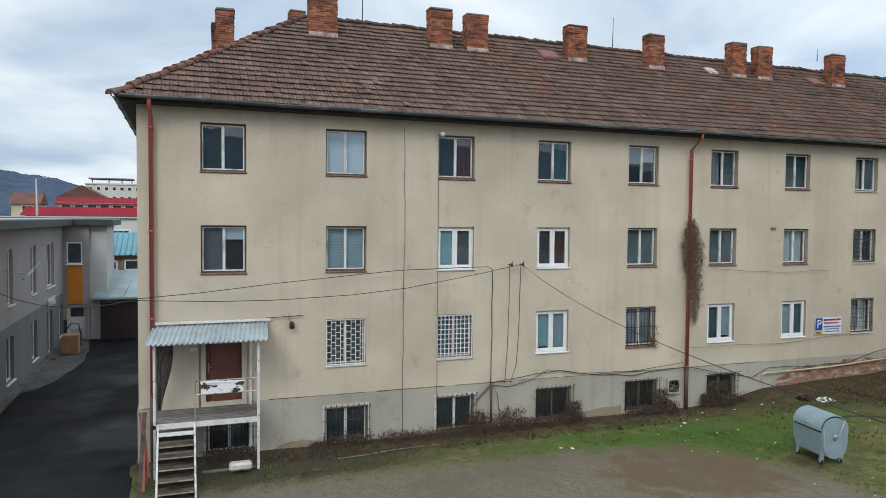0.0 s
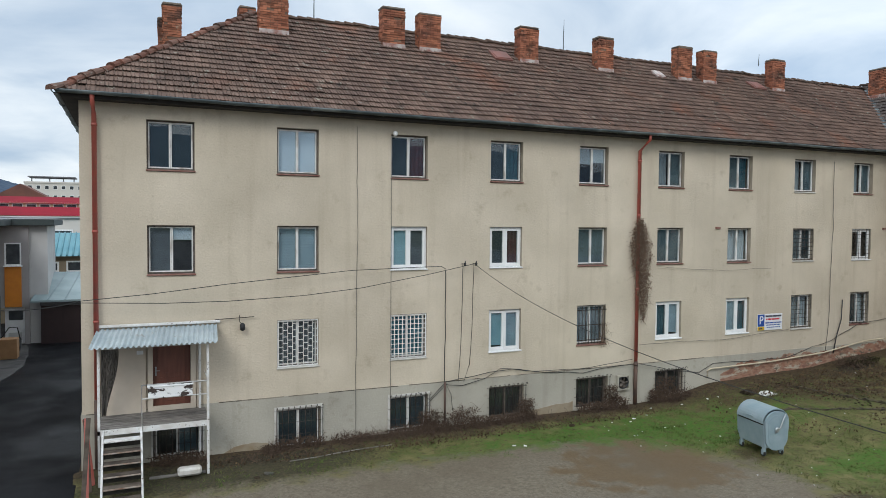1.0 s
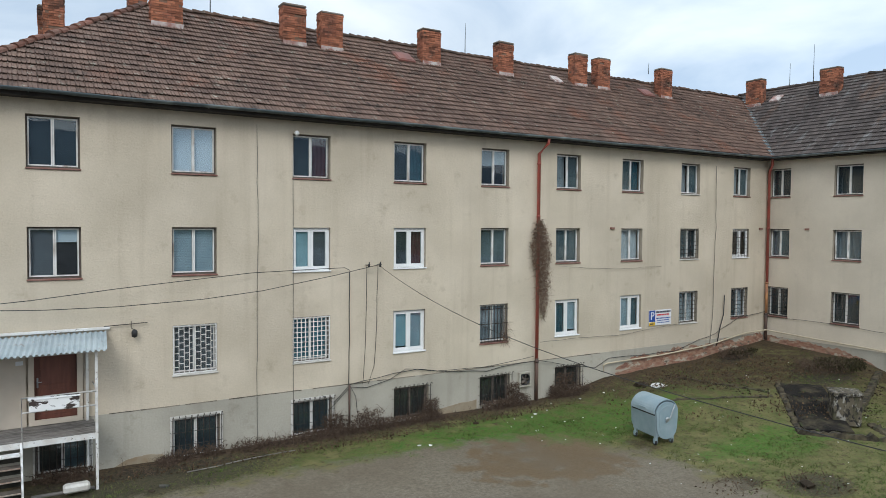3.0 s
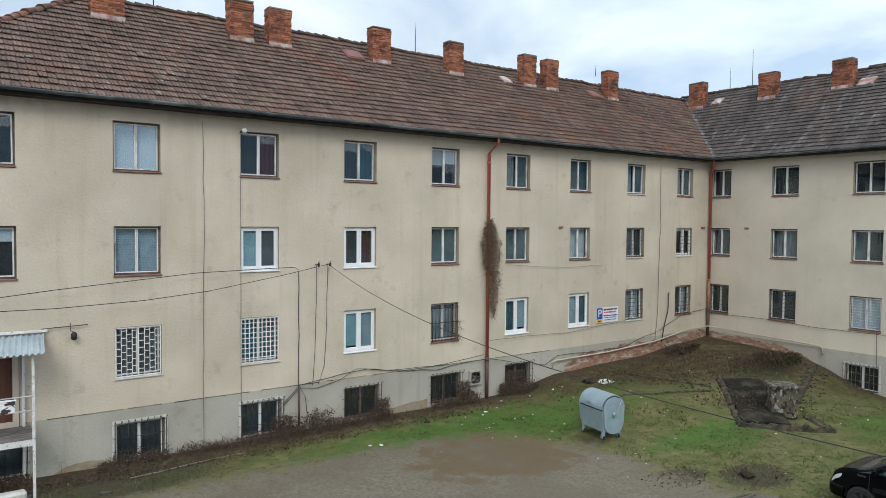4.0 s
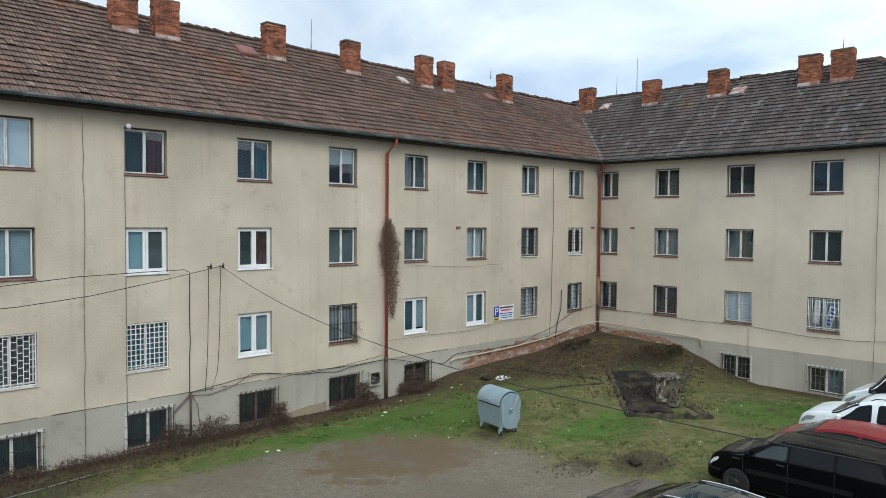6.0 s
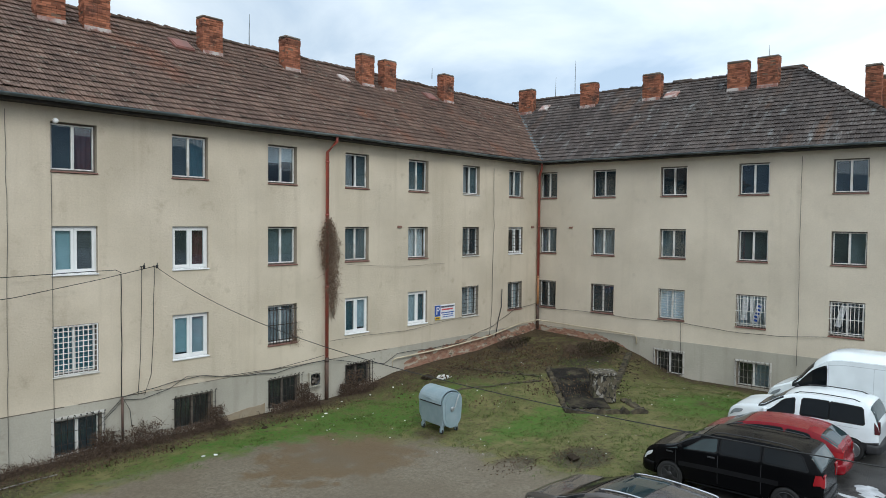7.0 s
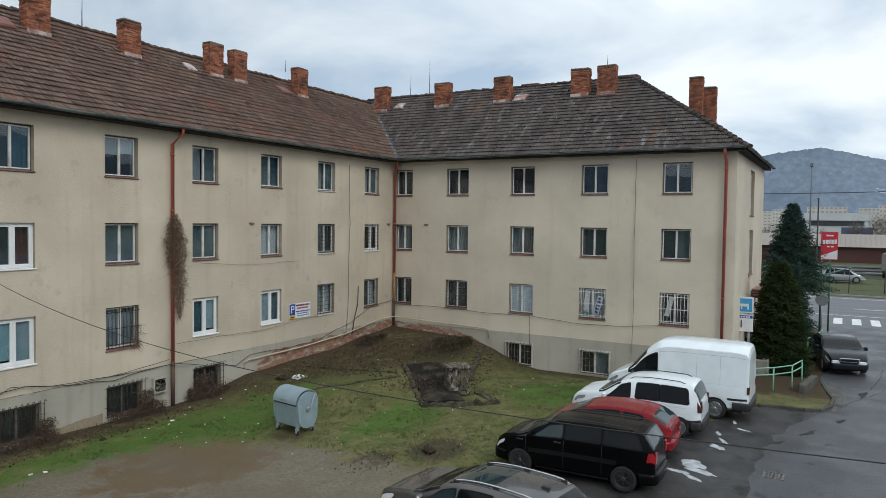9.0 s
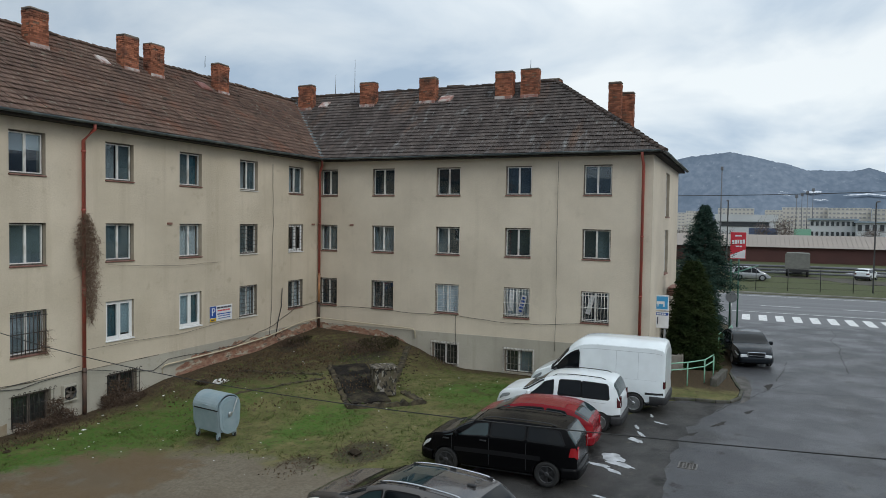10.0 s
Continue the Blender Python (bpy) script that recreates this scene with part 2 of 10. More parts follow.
M["tile_a"] = mat("weathered_brown_tile", island=True, **ROOF_A)
M["tile_a1"] = mat("weathered_brown_tile_piece", island=False, **ROOF_A)
M["tile_b"] = mat("dark_mossy_tile", island=True, **ROOF_B)
M["ridge"] = mat("red_brown_ridge_tile", (0.19, 0.085, 0.060), (0.125, 0.082, 0.065), rough=0.9, scale=1.3, bump=0.5, vary=0.3, world=True, spec=0.25,
                 spots=[((0.24, 0.22, 0.18), 5, 0.6, 0.7)])
M["ridge_a"] = mat("brown_ridge_tile", (0.125, 0.080, 0.060), (0.085, 0.062, 0.050), rough=0.9, scale=1.3, bump=0.5, vary=0.3, world=True, spec=0.25, spots=[((0.22, 0.20, 0.165), 5, 0.6, 0.7)])
M["ridge_b"] = mat("dark_ridge_tile", (0.070, 0.050, 0.042), (0.050, 0.042, 0.038), rough=0.9, scale=1.3, bump=0.5, vary=0.3, world=True, spec=0.25, spots=[((0.16, 0.15, 0.13), 5, 0.6, 0.7)])
M["underlay"] = mat("roof_boards", (0.03, 0.025, 0.02), rough=0.95)
M["brick"] = mat("orange_brick", (0.37, 0.145, 0.082), (0.25, 0.098, 0.062), rough=0.92, scale=1.6, bump=0.8, bscale=40, vary=0.42, island=True, spec=0.2,
                 spots=[((0.075, 0.050, 0.040), 1.3, 0.50, 0.68), ((0.34, 0.25, 0.18), 7, 0.64, 0.72)])
M["mortar"] = mat("sooty_mortar", (0.22, 0.135, 0.090), (0.12, 0.082, 0.062), rough=0.95, bump=0.5)
M["cap"] = mat("sooty_chimney_cap", (0.12, 0.10, 0.085), (0.20, 0.165, 0.13), rough=0.95, bump=0.6)
M["flash"] = mat("patched_flashing", (0.50, 0.45, 0.42), (0.28, 0.13, 0.10), rough=0.6, scale=3, lo=0.4, hi=0.6)
M["gutter"] = mat("dark_blue_grey_gutter", (0.070, 0.088, 0.094), (0.19, 0.215, 0.215), rough=0.5, metal=0.3, scale=1.2, lo=0.45, hi=0.65)
# The shadow band under the eaves is put into this near-black colour.
M["soffit"] = mat("shaded_soffit_boards", (0.018, 0.015, 0.013), (0.036, 0.030, 0.026), rough=0.9, stretch=(1, 1, 4))
M["pipe_red"] = mat("red_painted_downpipe", (0.40, 0.085, 0.06), (0.31, 0.095, 0.072), rough=0.5, scale=4)
M["pipe_rust"] = mat("rusty_dark_downpipe", (0.06, 0.042, 0.036), (0.11, 0.06, 0.04), rough=0.7, scale=4)
M["pipe_orange"] = mat("orange_rusty_downpipe", (0.42, 0.20, 0.08), (0.28, 0.12, 0.07), rough=0.6, scale=4)
M["cable"] = mat("black_cable", (0.03, 0.03, 0.03), rough=0.6)
M["cable_grey"] = mat("grey_cable", (0.16, 0.15, 0.13), rough=0.7)
M["hose"] = mat("pale_yellow_gas_pipe", (0.56, 0.48, 0.34), (0.45, 0.38, 0.27), rough=0.6)
M["zinc"] = mat("corrugated_zinc", (0.46, 0.52, 0.54), (0.34, 0.40, 0.43), rough=0.5, metal=0.0, scale=2, spots=[((0.30, 0.29, 0.27), 3, 0.6, 0.7)])
M["white_steel"] = mat("chipped_white_steel", (0.72, 0.72, 0.70), (0.60, 0.57, 0.53), rough=0.5, scale=5, spots=[((0.13, 0.085, 0.06), 16, 0.62, 0.66)])
M["door_wood"] = mat("red_brown_varnished_door", (0.17, 0.06, 0.038), (0.12, 0.042, 0.028), rough=0.5, scale=4, stretch=(3, 3, 0.4), bump=0.1)
M["plank"] = mat("grey_weathered_plank", (0.22, 0.20, 0.18), (0.10, 0.09, 0.08), rough=0.85, scale=3, stretch=(1, 4, 4), bump=0.4, vary=0.2)
M["step_wood"] = mat("brown_worn_step", (0.040, 0.028, 0.020), (0.105, 0.082, 0.062), rough=0.85, scale=4, bump=0.3, vary=0.2)
M["nosing"] = mat("pale_worn_edge", (0.36, 0.31, 0.26), (0.20, 0.12, 0.08), rough=0.8, scale=6)
M["riser"] = mat("dark_gap_board", (0.022, 0.020, 0.015), (0.05, 0.045, 0.034), rough=0.9, scale=4, bump=0.4)
M["panel_wall"] = mat("cream_panel", (0.58, 0.50, 0.41), (0.48, 0.41, 0.33), rough=0.8, scale=1.5)
M["mesh_roll"] = mat("grey_reed_mat", (0.085, 0.075, 0.066), (0.24, 0.22, 0.20), rough=0.95, scale=9, stretch=(6, 6, 0.3), lo=0.42, hi=0.58)
M["bin"] = mat("blue_grey_galvanised", (0.27, 0.36, 0.40), (0.33, 0.41, 0.45), rough=0.5, metal=0.25, scale=3, spots=[((0.20, 0.17, 0.14), 5, 0.68, 0.78)])
M["rubber"] = mat("black_rubber", (0.018, 0.018, 0.018), rough=0.85)
M["steel"] = mat("dull_steel", (0.45, 0.46, 0.47), rough=0.4, metal=0.8)
M["twig"] = mat("dead_brown_twigs", (0.060, 0.036, 0.025), (0.115, 0.078, 0.052), rough=0.95, scale=8, vary=0.35, island=True)
M["vine"] = mat("dry_vine", (0.115, 0.070, 0.047), (0.20, 0.130, 0.085), rough=0.95, scale=8, vary=0.35, island=True)
M["grass"] = mat("grass_blades", (0.066, 0.112, 0.022), (0.138, 0.140, 0.058), rough=0.85, scale=0.6, spec=0.2, vary=0.35, island=True)
M["leaf_dark"] = mat("spruce_needles", (0.014, 0.026, 0.009), (0.034, 0.046, 0.016), rough=0.9, scale=1.2, vary=0.45, island=True, spec=0.08)
M["leaf_blue"] = mat("blue_green_needles", (0.018, 0.040, 0.031), (0.040, 0.068, 0.052), rough=0.9, scale=1.2, vary=0.4, island=True, spec=0.1)
M["scrub"] = mat("dark_scrub_leaves", (0.026, 0.026, 0.012), (0.060, 0.050, 0.024), rough=0.85, vary=0.45, island=True, spec=0.2)
M["bark"] = mat("bark", (0.10, 0.075, 0.055), rough=0.95, bump=0.6)
M["asphalt"] = mat("wet_worn_asphalt", (0.032, 0.033, 0.037), (0.078, 0.079, 0.086), rough=0.56, wet=(0.5, 0.40), spec=0.5, scale=0.45, stretch=(0.8, 0.9, 1), detail=10, lo=0.15, hi=0.85, bump=0.9, bscale=22,
                   spots=[((0.030, 0.029, 0.030), 0.5, 0.54, 0.66), ((0.090, 0.085, 0.080), 2.6, 0.60, 0.72), ((0.012, 0.011, 0.010), 1.6, 0.62, 0.68)])
M["old_asphalt"] = mat("broken_old_asphalt", (0.026, 0.025, 0.024), (0.058, 0.055, 0.052), rough=0.7, spec=0.35, wet=(0.5, 0.5), scale=0.9, detail=10, bump=0.9, bscale=30,
                       spots=[((0.012, 0.011, 0.010), 0.7, 0.54, 0.62), ((0.085, 0.076, 0.064), 3.2, 0.60, 0.68), ((0.20, 0.195, 0.19), 1.1, 0.70, 0.74)])
M["patch"] = mat("dirty_paving", (0.13, 0.12, 0.11), (0.075, 0.07, 0.062), rough=0.8, scale=1.5, bump=0.5, spots=[((0.04, 0.036, 0.03), 1.2, 0.52, 0.62)])
M["apron"] = mat("worn_pale_concrete", (0.10, 0.095, 0.088), (0.055, 0.052, 0.05), rough=0.75, scale=0.9, bump=0.4, spots=[((0.025, 0.024, 0.024), 0.8, 0.54, 0.62)])
M["pothole"] = mat("broken_asphalt", (0.030, 0.028, 0.026), (0.062, 0.058, 0.054), rough=0.95, scale=5, bump=0.9, bscale=18, spec=0.2)
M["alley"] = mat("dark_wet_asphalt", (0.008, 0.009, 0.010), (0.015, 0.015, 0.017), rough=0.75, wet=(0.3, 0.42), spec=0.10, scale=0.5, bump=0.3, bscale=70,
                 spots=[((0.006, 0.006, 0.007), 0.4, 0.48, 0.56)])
M["road"] = mat("grey_main_road", (0.13, 0.13, 0.135), (0.085, 0.085, 0.09), rough=0.6, scale=0.3, stretch=(3, 0.3, 1), bump=0.2, bscale=50)
M["paint"] = mat("worn_road_paint", (0.78, 0.78, 0.77), (0.58, 0.58, 0.57), rough=0.7, scale=3)
M["snow"] = mat("thawing_snow", (0.56, 0.58, 0.60), (0.30, 0.31, 0.32), rough=0.7, scale=3, bump=0.4)
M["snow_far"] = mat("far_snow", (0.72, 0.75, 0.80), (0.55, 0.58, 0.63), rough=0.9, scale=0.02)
M["concrete"] = mat("old_concrete", (0.30, 0.28, 0.245), (0.20, 0.185, 0.16), rough=0.9, scale=2.5, bump=0.6, bscale=25,
                    spots=[((0.10, 0.10, 0.06), 2.2, 0.6, 0.72)])
M["concrete_flaked"] = mat("flaking_black_and_white_concrete", (0.135, 0.112, 0.076), (0.075, 0.062, 0.042), rough=0.9, scale=3, bump=0.7, bscale=20,
                           stretch=(1, 1, 0.6), spots=[((0.27, 0.25, 0.22), 5.5, 0.545, 0.57), ((0.016, 0.014, 0.012), 9.0, 0.53, 0.55), ((0.06, 0.055, 0.028), 2.0, 0.56, 0.66)])
M["slab"] = mat("dark_tarred_slab", (0.008, 0.007, 0.007), (0.020, 0.017, 0.014), rough=0.9, scale=1.5, bump=0.7, bscale=25, spec=0.2,
                spots=[((0.060, 0.050, 0.032), 1.4, 0.50, 0.62), ((0.05, 0.062, 0.022), 2.6, 0.58, 0.66)])
M["old_edge"] = mat("earthy_old_brick_edge", (0.022, 0.018, 0.012), (0.092, 0.074, 0.044), rough=0.95, scale=5, bump=0.9, bscale=14, spots=[((0.05, 0.06, 0.02), 2.5, 0.55, 0.65)])
M["kerb_pale"] = mat("pale_dirty_kerb", (0.34, 0.33, 0.31), (0.20, 0.19, 0.17), rough=0.9, scale=0.6)
M["mud"] = mat("dark_mud", (0.030, 0.024, 0.017), (0.060, 0.050, 0.032), rough=0.8, scale=0.7, bump=0.5)
M["kerb"] = mat("kerb_stone", (0.095, 0.088, 0.076), (0.055, 0.052, 0.042), rough=0.9, scale=3, bump=0.5, spots=[((0.05, 0.06, 0.03), 2, 0.55, 0.65)])
M["raw_brick"] = mat("bare_spalled_brick", (0.27, 0.125, 0.082), (0.35, 0.23, 0.16), rough=0.95, scale=3.2, bump=1.0, bscale=14, stretch=(1, 1, 2.5),
                     spots=[((0.20, 0.10, 0.07), 4.0, 0.52, 0.62), ((0.42, 0.37, 0.29), 1.5, 0.54, 0.60), ((0.12, 0.095, 0.07), 2.4, 0.58, 0.66)])
M["litter"] = mat("pale_litter", (0.75, 0.75, 0.74), (0.6, 0.6, 0.58), rough=0.7, vary=0.2)
M["debris"] = mat("dark_debris", (0.030, 0.023, 0.016), (0.080, 0.060, 0.040), rough=0.95, vary=0.3, spec=0.15, bump=0.5)
M["dead_leaf"] = mat("brown_dead_leaves", (0.050, 0.034, 0.020), (0.14, 0.095, 0.055), rough=0.9, vary=0.5, island=True, spec=0.2)
M["dark_green"] = mat("dark_green_paint", (0.025, 0.10, 0.065), (0.03, 0.115, 0.075), rough=0.5)
M["green_rail"] = mat("mint_green_paint", (0.20, 0.44, 0.30), (0.26, 0.48, 0.36), rough=0.5, scale=5)
M["sign_white"] = mat("white_sign_board", (0.78, 0.78, 0.79), (0.70, 0.70, 0.71), rough=0.4)
M["sign_blue"] = mat("blue_sign_paint", (0.015, 0.075, 0.34), (0.015, 0.065, 0.30), rough=0.4)
M["sign_cyan"] = mat("light_blue_sign", (0.06, 0.33, 0.62), (0.05, 0.30, 0.58), rough=0.3)
M["sign_yellow"] = mat("yellow_sign_paint", (0.70, 0.45, 0.02), (0.66, 0.42, 0.02), rough=0.4)
M["sign_red"] = mat("red_sign_paint", (0.58, 0.03, 0.05), (0.50, 0.03, 0.045), rough=0.4)
M["ink"] = mat("dark_print", (0.05, 0.05, 0.08), rough=0.6)
M["grey_render"] = mat("mid_grey_render", (0.335, 0.31, 0.305), (0.295, 0.275, 0.27), rough=0.9, scale=1, bump=0.15)
M["dark_render"] = mat("dark_grey_render", (0.17, 0.17, 0.18), (0.14, 0.14, 0.15), rough=0.9, scale=1, bump=0.15)
M["pale_render"] = mat("pale_grey_render", (0.52, 0.51, 0.50), (0.46, 0.45, 0.44), rough=0.9, scale=1)
M["orange"] = mat("orange_panel", (0.62, 0.22, 0.02), (0.56, 0.19, 0.02), rough=0.6)
M["fascia"] = mat("dark_green_grey_fascia", (0.036, 0.048, 0.047), (0.028, 0.038, 0.037), rough=0.6)
M["membrane"] = mat("grey_roof_membrane", (0.42, 0.42, 0.42), (0.34, 0.34, 0.34), rough=0.8, scale=0.5)
M["teal_roof"] = mat("blue_green_metal_roof", (0.10, 0.27, 0.33), (0.13, 0.31, 0.36), rough=0.5, scale=1)
M["seam_roof"] = mat("pale_green_seam_roof", (0.33, 0.41, 0.42), (0.26, 0.33, 0.34), rough=0.5, metal=0.2, scale=1)
M["red_roof"] = mat("crimson_sheet_roof", (0.27, 0.014, 0.028), (0.21, 0.012, 0.024), spec=0.15, rough=0.85, scale=0.5)
M["old_red_roof"] = mat("old_clay_roof", (0.17, 0.075, 0.055), (0.12, 0.055, 0.042), rough=0.9, scale=0.6)
M["cream"] = mat("cream_render", (0.62, 0.54, 0.36), (0.56, 0.48, 0.32), rough=0.9, scale=0.6)
M["tan"] = mat("tan_render", (0.33, 0.26, 0.17), (0.28, 0.22, 0.15), rough=0.9, scale=0.6)
M["garage"] = mat("maroon_garage_door", (0.035, 0.018, 0.018), (0.028, 0.015, 0.015), rough=0.6)
M["cardboard"] = mat("cardboard", (0.34, 0.19, 0.09), (0.28, 0.155, 0.075), rough=0.9)
M["flat_white"] = mat("pale_panel_flats", (0.64, 0.60, 0.55), (0.56, 0.53, 0.49), rough=0.9, scale=0.05)
# Far panes are paled: the hazy low contrast of distance is in the colour.
M["far_pane"] = mat("haze_pale_window_pane", (0.38, 0.38, 0.39), (0.30, 0.30, 0.32), rough=0.5)
M["dark_pane"] = mat("dark_far_pane", (0.04, 0.045, 0.05), (0.07, 0.075, 0.08), rough=0.15)
M["hall_white"] = mat("white_hall_cladding", (0.60, 0.61, 0.62), (0.52, 0.53, 0.54), rough=0.7, scale=0.1)
M["hall_blue"] = mat("blue_grey_hall_cladding", (0.30, 0.37, 0.43), (0.25, 0.31, 0.37), rough=0.7, scale=0.1)
M["wall_blue"] = mat("dull_blue_sheet", (0.10, 0.13, 0.22), (0.08, 0.105, 0.18), rough=0.7, scale=0.2)
M["brown_wall"] = mat("maroon_panel_wall", (0.085, 0.035, 0.03), (0.07, 0.03, 0.027), rough=0.85, scale=0.2)
M["beige_roof"] = mat("beige_sheet_roof", (0.33, 0.285, 0.25), (0.28, 0.245, 0.215), rough=0.8, scale=0.1)
# Distance haze is put into the forest colours as blue-grey.
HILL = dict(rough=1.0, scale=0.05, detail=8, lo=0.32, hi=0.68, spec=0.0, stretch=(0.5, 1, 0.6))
M["hill"] = mat("hazy_winter_forest", (0.138, 0.172, 0.222), (0.195, 0.230, 0.280), spots=[((0.118, 0.150, 0.195), 0.004, 0.46, 0.58), ((0.27, 0.305, 0.35), 0.04, 0.64, 0.74)], **HILL)
M["hill_less_haze"] = mat("less_hazy_forest", (0.060, 0.085, 0.125), (0.090, 0.118, 0.160), spots=[((0.050, 0.070, 0.100), 0.006, 0.46, 0.58)], **HILL)
M["bush"] = mat("bare_grey_brown_bush", (0.12, 0.095, 0.085), (0.17, 0.14, 0.125), rough=1.0, vary=0.3, island=True)


def paint_mat(name, c, metal=0.0, rough=0.25, coat=0.5, spec=0.35):
    m = mat(name, c, tuple(v * 0.9 for v in c), rough=rough, metal=metal, scale=1.5, spec=spec)
    b = m.node_tree.nodes["Principled BSDF"]
    b.inputs["Coat Weight"].default_value, b.inputs["Coat Roughness"].default_value = coat, 0.04
    return m


M["car_black"] = paint_mat("black_car_paint", (0.0035, 0.0035, 0.004), coat=0.06, spec=0.07)
M["car_red"] = paint_mat("red_car_paint", (0.21, 0.004, 0.010), coat=0.2, spec=0.2)
M["car_white"] = paint_mat("white_car_paint", (0.83, 0.88, 0.90))
M["car_grey"] = paint_mat("brown_grey_car_paint", (0.14, 0.13, 0.125), 0.6)
M["car_slate"] = paint_mat("dark_slate_car_paint", (0.012, 0.015, 0.019), 0.1, coat=0.15, spec=0.2)
M["car_silver"] = paint_mat("silver_car_paint", (0.42, 0.43, 0.44), 0.6)
M["car_screen"] = mat("dark_windscreen", (0.010, 0.012, 0.013), rough=0.10, spec=0.3)
M["car_glass"] = mat("tinted_car_glass", (0.006, 0.008, 0.010), rough=0.04, spec=0.22)
# Paler car glass: reflected sky is put into its colour.
M["car_glass_pale"] = mat("sky_pale_car_glass", (0.024, 0.042, 0.046), rough=0.04, spec=0.5)
M["rim_dark"] = mat("dull_grey_rim", (0.045, 0.045, 0.048), (0.03, 0.03, 0.03), rough=0.5, metal=0.3)
M["trim"] = mat("black_plastic_trim", (0.022, 0.022, 0.024), rough=0.6)
M["seal"] = mat("black_window_seal", (0.008, 0.008, 0.009), rough=0.5, spec=0.2)
M["chrome"] = mat("bright_metal_trim", (0.62, 0.63, 0.65), rough=0.25, metal=0.9)
M["lamp_clear"] = mat("clear_lamp_lens", (0.78, 0.80, 0.82), rough=0.12, metal=0.0, spec=0.8)
M["lamp_grey"] = mat("grey_lamp_lens", (0.30, 0.33, 0.35), (0.16, 0.18, 0.19), rough=0.1, scale=6, spec=0.8)
M["panel_gap"] = mat("grey_panel_gap", (0.55, 0.59, 0.61), rough=0.6)
M["grille_dull"] = mat("dull_pale_iron", (0.36, 0.34, 0.31), (0.10, 0.08, 0.065), rough=0.7, scale=7)
M["lamp_red"] = mat("red_lamp_lens", (0.30, 0.010, 0.014), rough=0.15)
M["lamp_dark"] = mat("smoked_lamp_lens", (0.075, 0.012, 0.014), rough=0.12)
M["canvas"] = mat("grey_green_canvas", (0.20, 0.20, 0.18), (0.16, 0.16, 0.145), rough=0.95)


def ground_mat():
    """Grass, worn to mud and gravel where cars turn; litter and soil along the walls."""
    m = bpy.data.materials.new("yard_ground")
    m.use_nodes = True
    n, l = m.node_tree.nodes, m.node_tree.links
    b = n["Principled BSDF"]
    tc = n.new("ShaderNodeTexCoord")
    sep = n.new("ShaderNodeSeparateXYZ")
    l.new(tc.outputs["Object"], sep.inputs[0])

    def math_(op, a, bb=None, c=None):
        k = n.new("ShaderNodeMath")
        k.operation = op
        for i, v in enumerate((a, bb, c)):
            if v is None:
                continue
            if isinstance(v, (int, float)):
                k.inputs[i].default_value = v
            else:
                l.new(v, k.inputs[i])
        return k.outputs[0]

    def noise_(sc, det=6, rough=0.55):
        k = n.new("ShaderNodeTexNoise")
        k.inputs["Scale"].default_value, k.inputs["Detail"].default_value = sc, det
        k.inputs["Roughness"].default_value = rough
        l.new(tc.outputs["Object"], k.inputs["Vector"])
        return k.outputs[0]

    def ramp_(v, a, bb):
        k = n.new("ShaderNodeMapRange")
        k.inputs["From Min"].default_value, k.inputs["From Max"].default_value = a, bb
        l.new(v, k.inputs["Value"])
        return k.outputs[0]

    def mix_(f, a, c):
        k = n.new("ShaderNodeMix")
        k.data_type = "RGBA"
        l.new(f, k.inputs["Factor"])
        for i, v in ((6, a), (7, c)):
            if isinstance(v, tuple):
                k.inputs[i].default_value = (*v, 1)
            else:
                l.new(v, k.inputs[i])
        return k.outputs[2]

    x, y = sep.outputs["X"], sep.outputs["Y"]
    big, mid, fine = noise_(0.45, 7), noise_(1.6, 7), noise_(11, 9, 0.8)
    tuft = noise_(4.2, 8, 0.75)
    olive = mix_(ramp_(mid, 0.35, 0.65), (0.080, 0.096, 0.026), (0.164, 0.151, 0.060))
    lush = mix_(ramp_(tuft, 0.35, 0.65), (0.036, 0.108, 0.010), (0.086, 0.166, 0.022))
    # the lush strip lies under the long wall and by the far cellar window
    strip = None
    for bx, by, sx, sy in ((14.0, 17.0, 6.5, 1.9), (25.6, 9.6, 2.2, 1.5), (19.5, 12.6, 2.6, 1.0)):
        ex = math_("DIVIDE", math_("SUBTRACT", x, bx), sx)
        ey = math_("DIVIDE", math_("SUBTRACT", y, by), sy)
        ed = math_("ADD", math_("ADD", math_("MULTIPLY", ex, ex), math_("MULTIPLY", ey, ey)), math_("MULTIPLY", math_("SUBTRACT", mid, 0.5), 3.6))
        s_ = ramp_(ed, 1.5, 0.3)
        strip = s_ if strip is None else math_("MAXIMUM", strip, s_)
    grass = mix_(strip, olive, lush)
    grass = mix_(ramp_(tuft, 0.52, 0.64), grass, (0.050, 0.041, 0.020))
    grass = mix_(math_("MULTIPLY", ramp_(fine, 0.48, 0.66), 0.75), grass, (0.140, 0.105, 0.044))
    soil = mix_(ramp_(fine, 0.35, 0.7), (0.018, 0.013, 0.008), (0.120, 0.082, 0.040))
    # dead leaves and soil on the mound and against the walls
    wall_d = math_("SUBTRACT", 20.04, y)
    wall_d = math_("MINIMUM", wall_d, math_("SUBTRACT", 30.24, x))
    near = ramp_(math_("ADD", wall_d, math_("MULTIPLY", mid, 1.8)), 2.1, 1.25)
    mound = ramp_(math_("ADD", math_("ADD", math_("MULTIPLY", x, 0.55), y), math_("MULTIPLY", mid, 5.0)), 30.2, 32.5)
    moss = ramp_(noise_(2.3, 8, 0.7), 0.50, 0.58)
    dirt = math_("MAXIMUM", near, math_("MULTIPLY", mound, math_("SUBTRACT", 1.0, math_("MULTIPLY", moss, 0.7))))
    bare = ramp_(big, 0.60, 0.68)
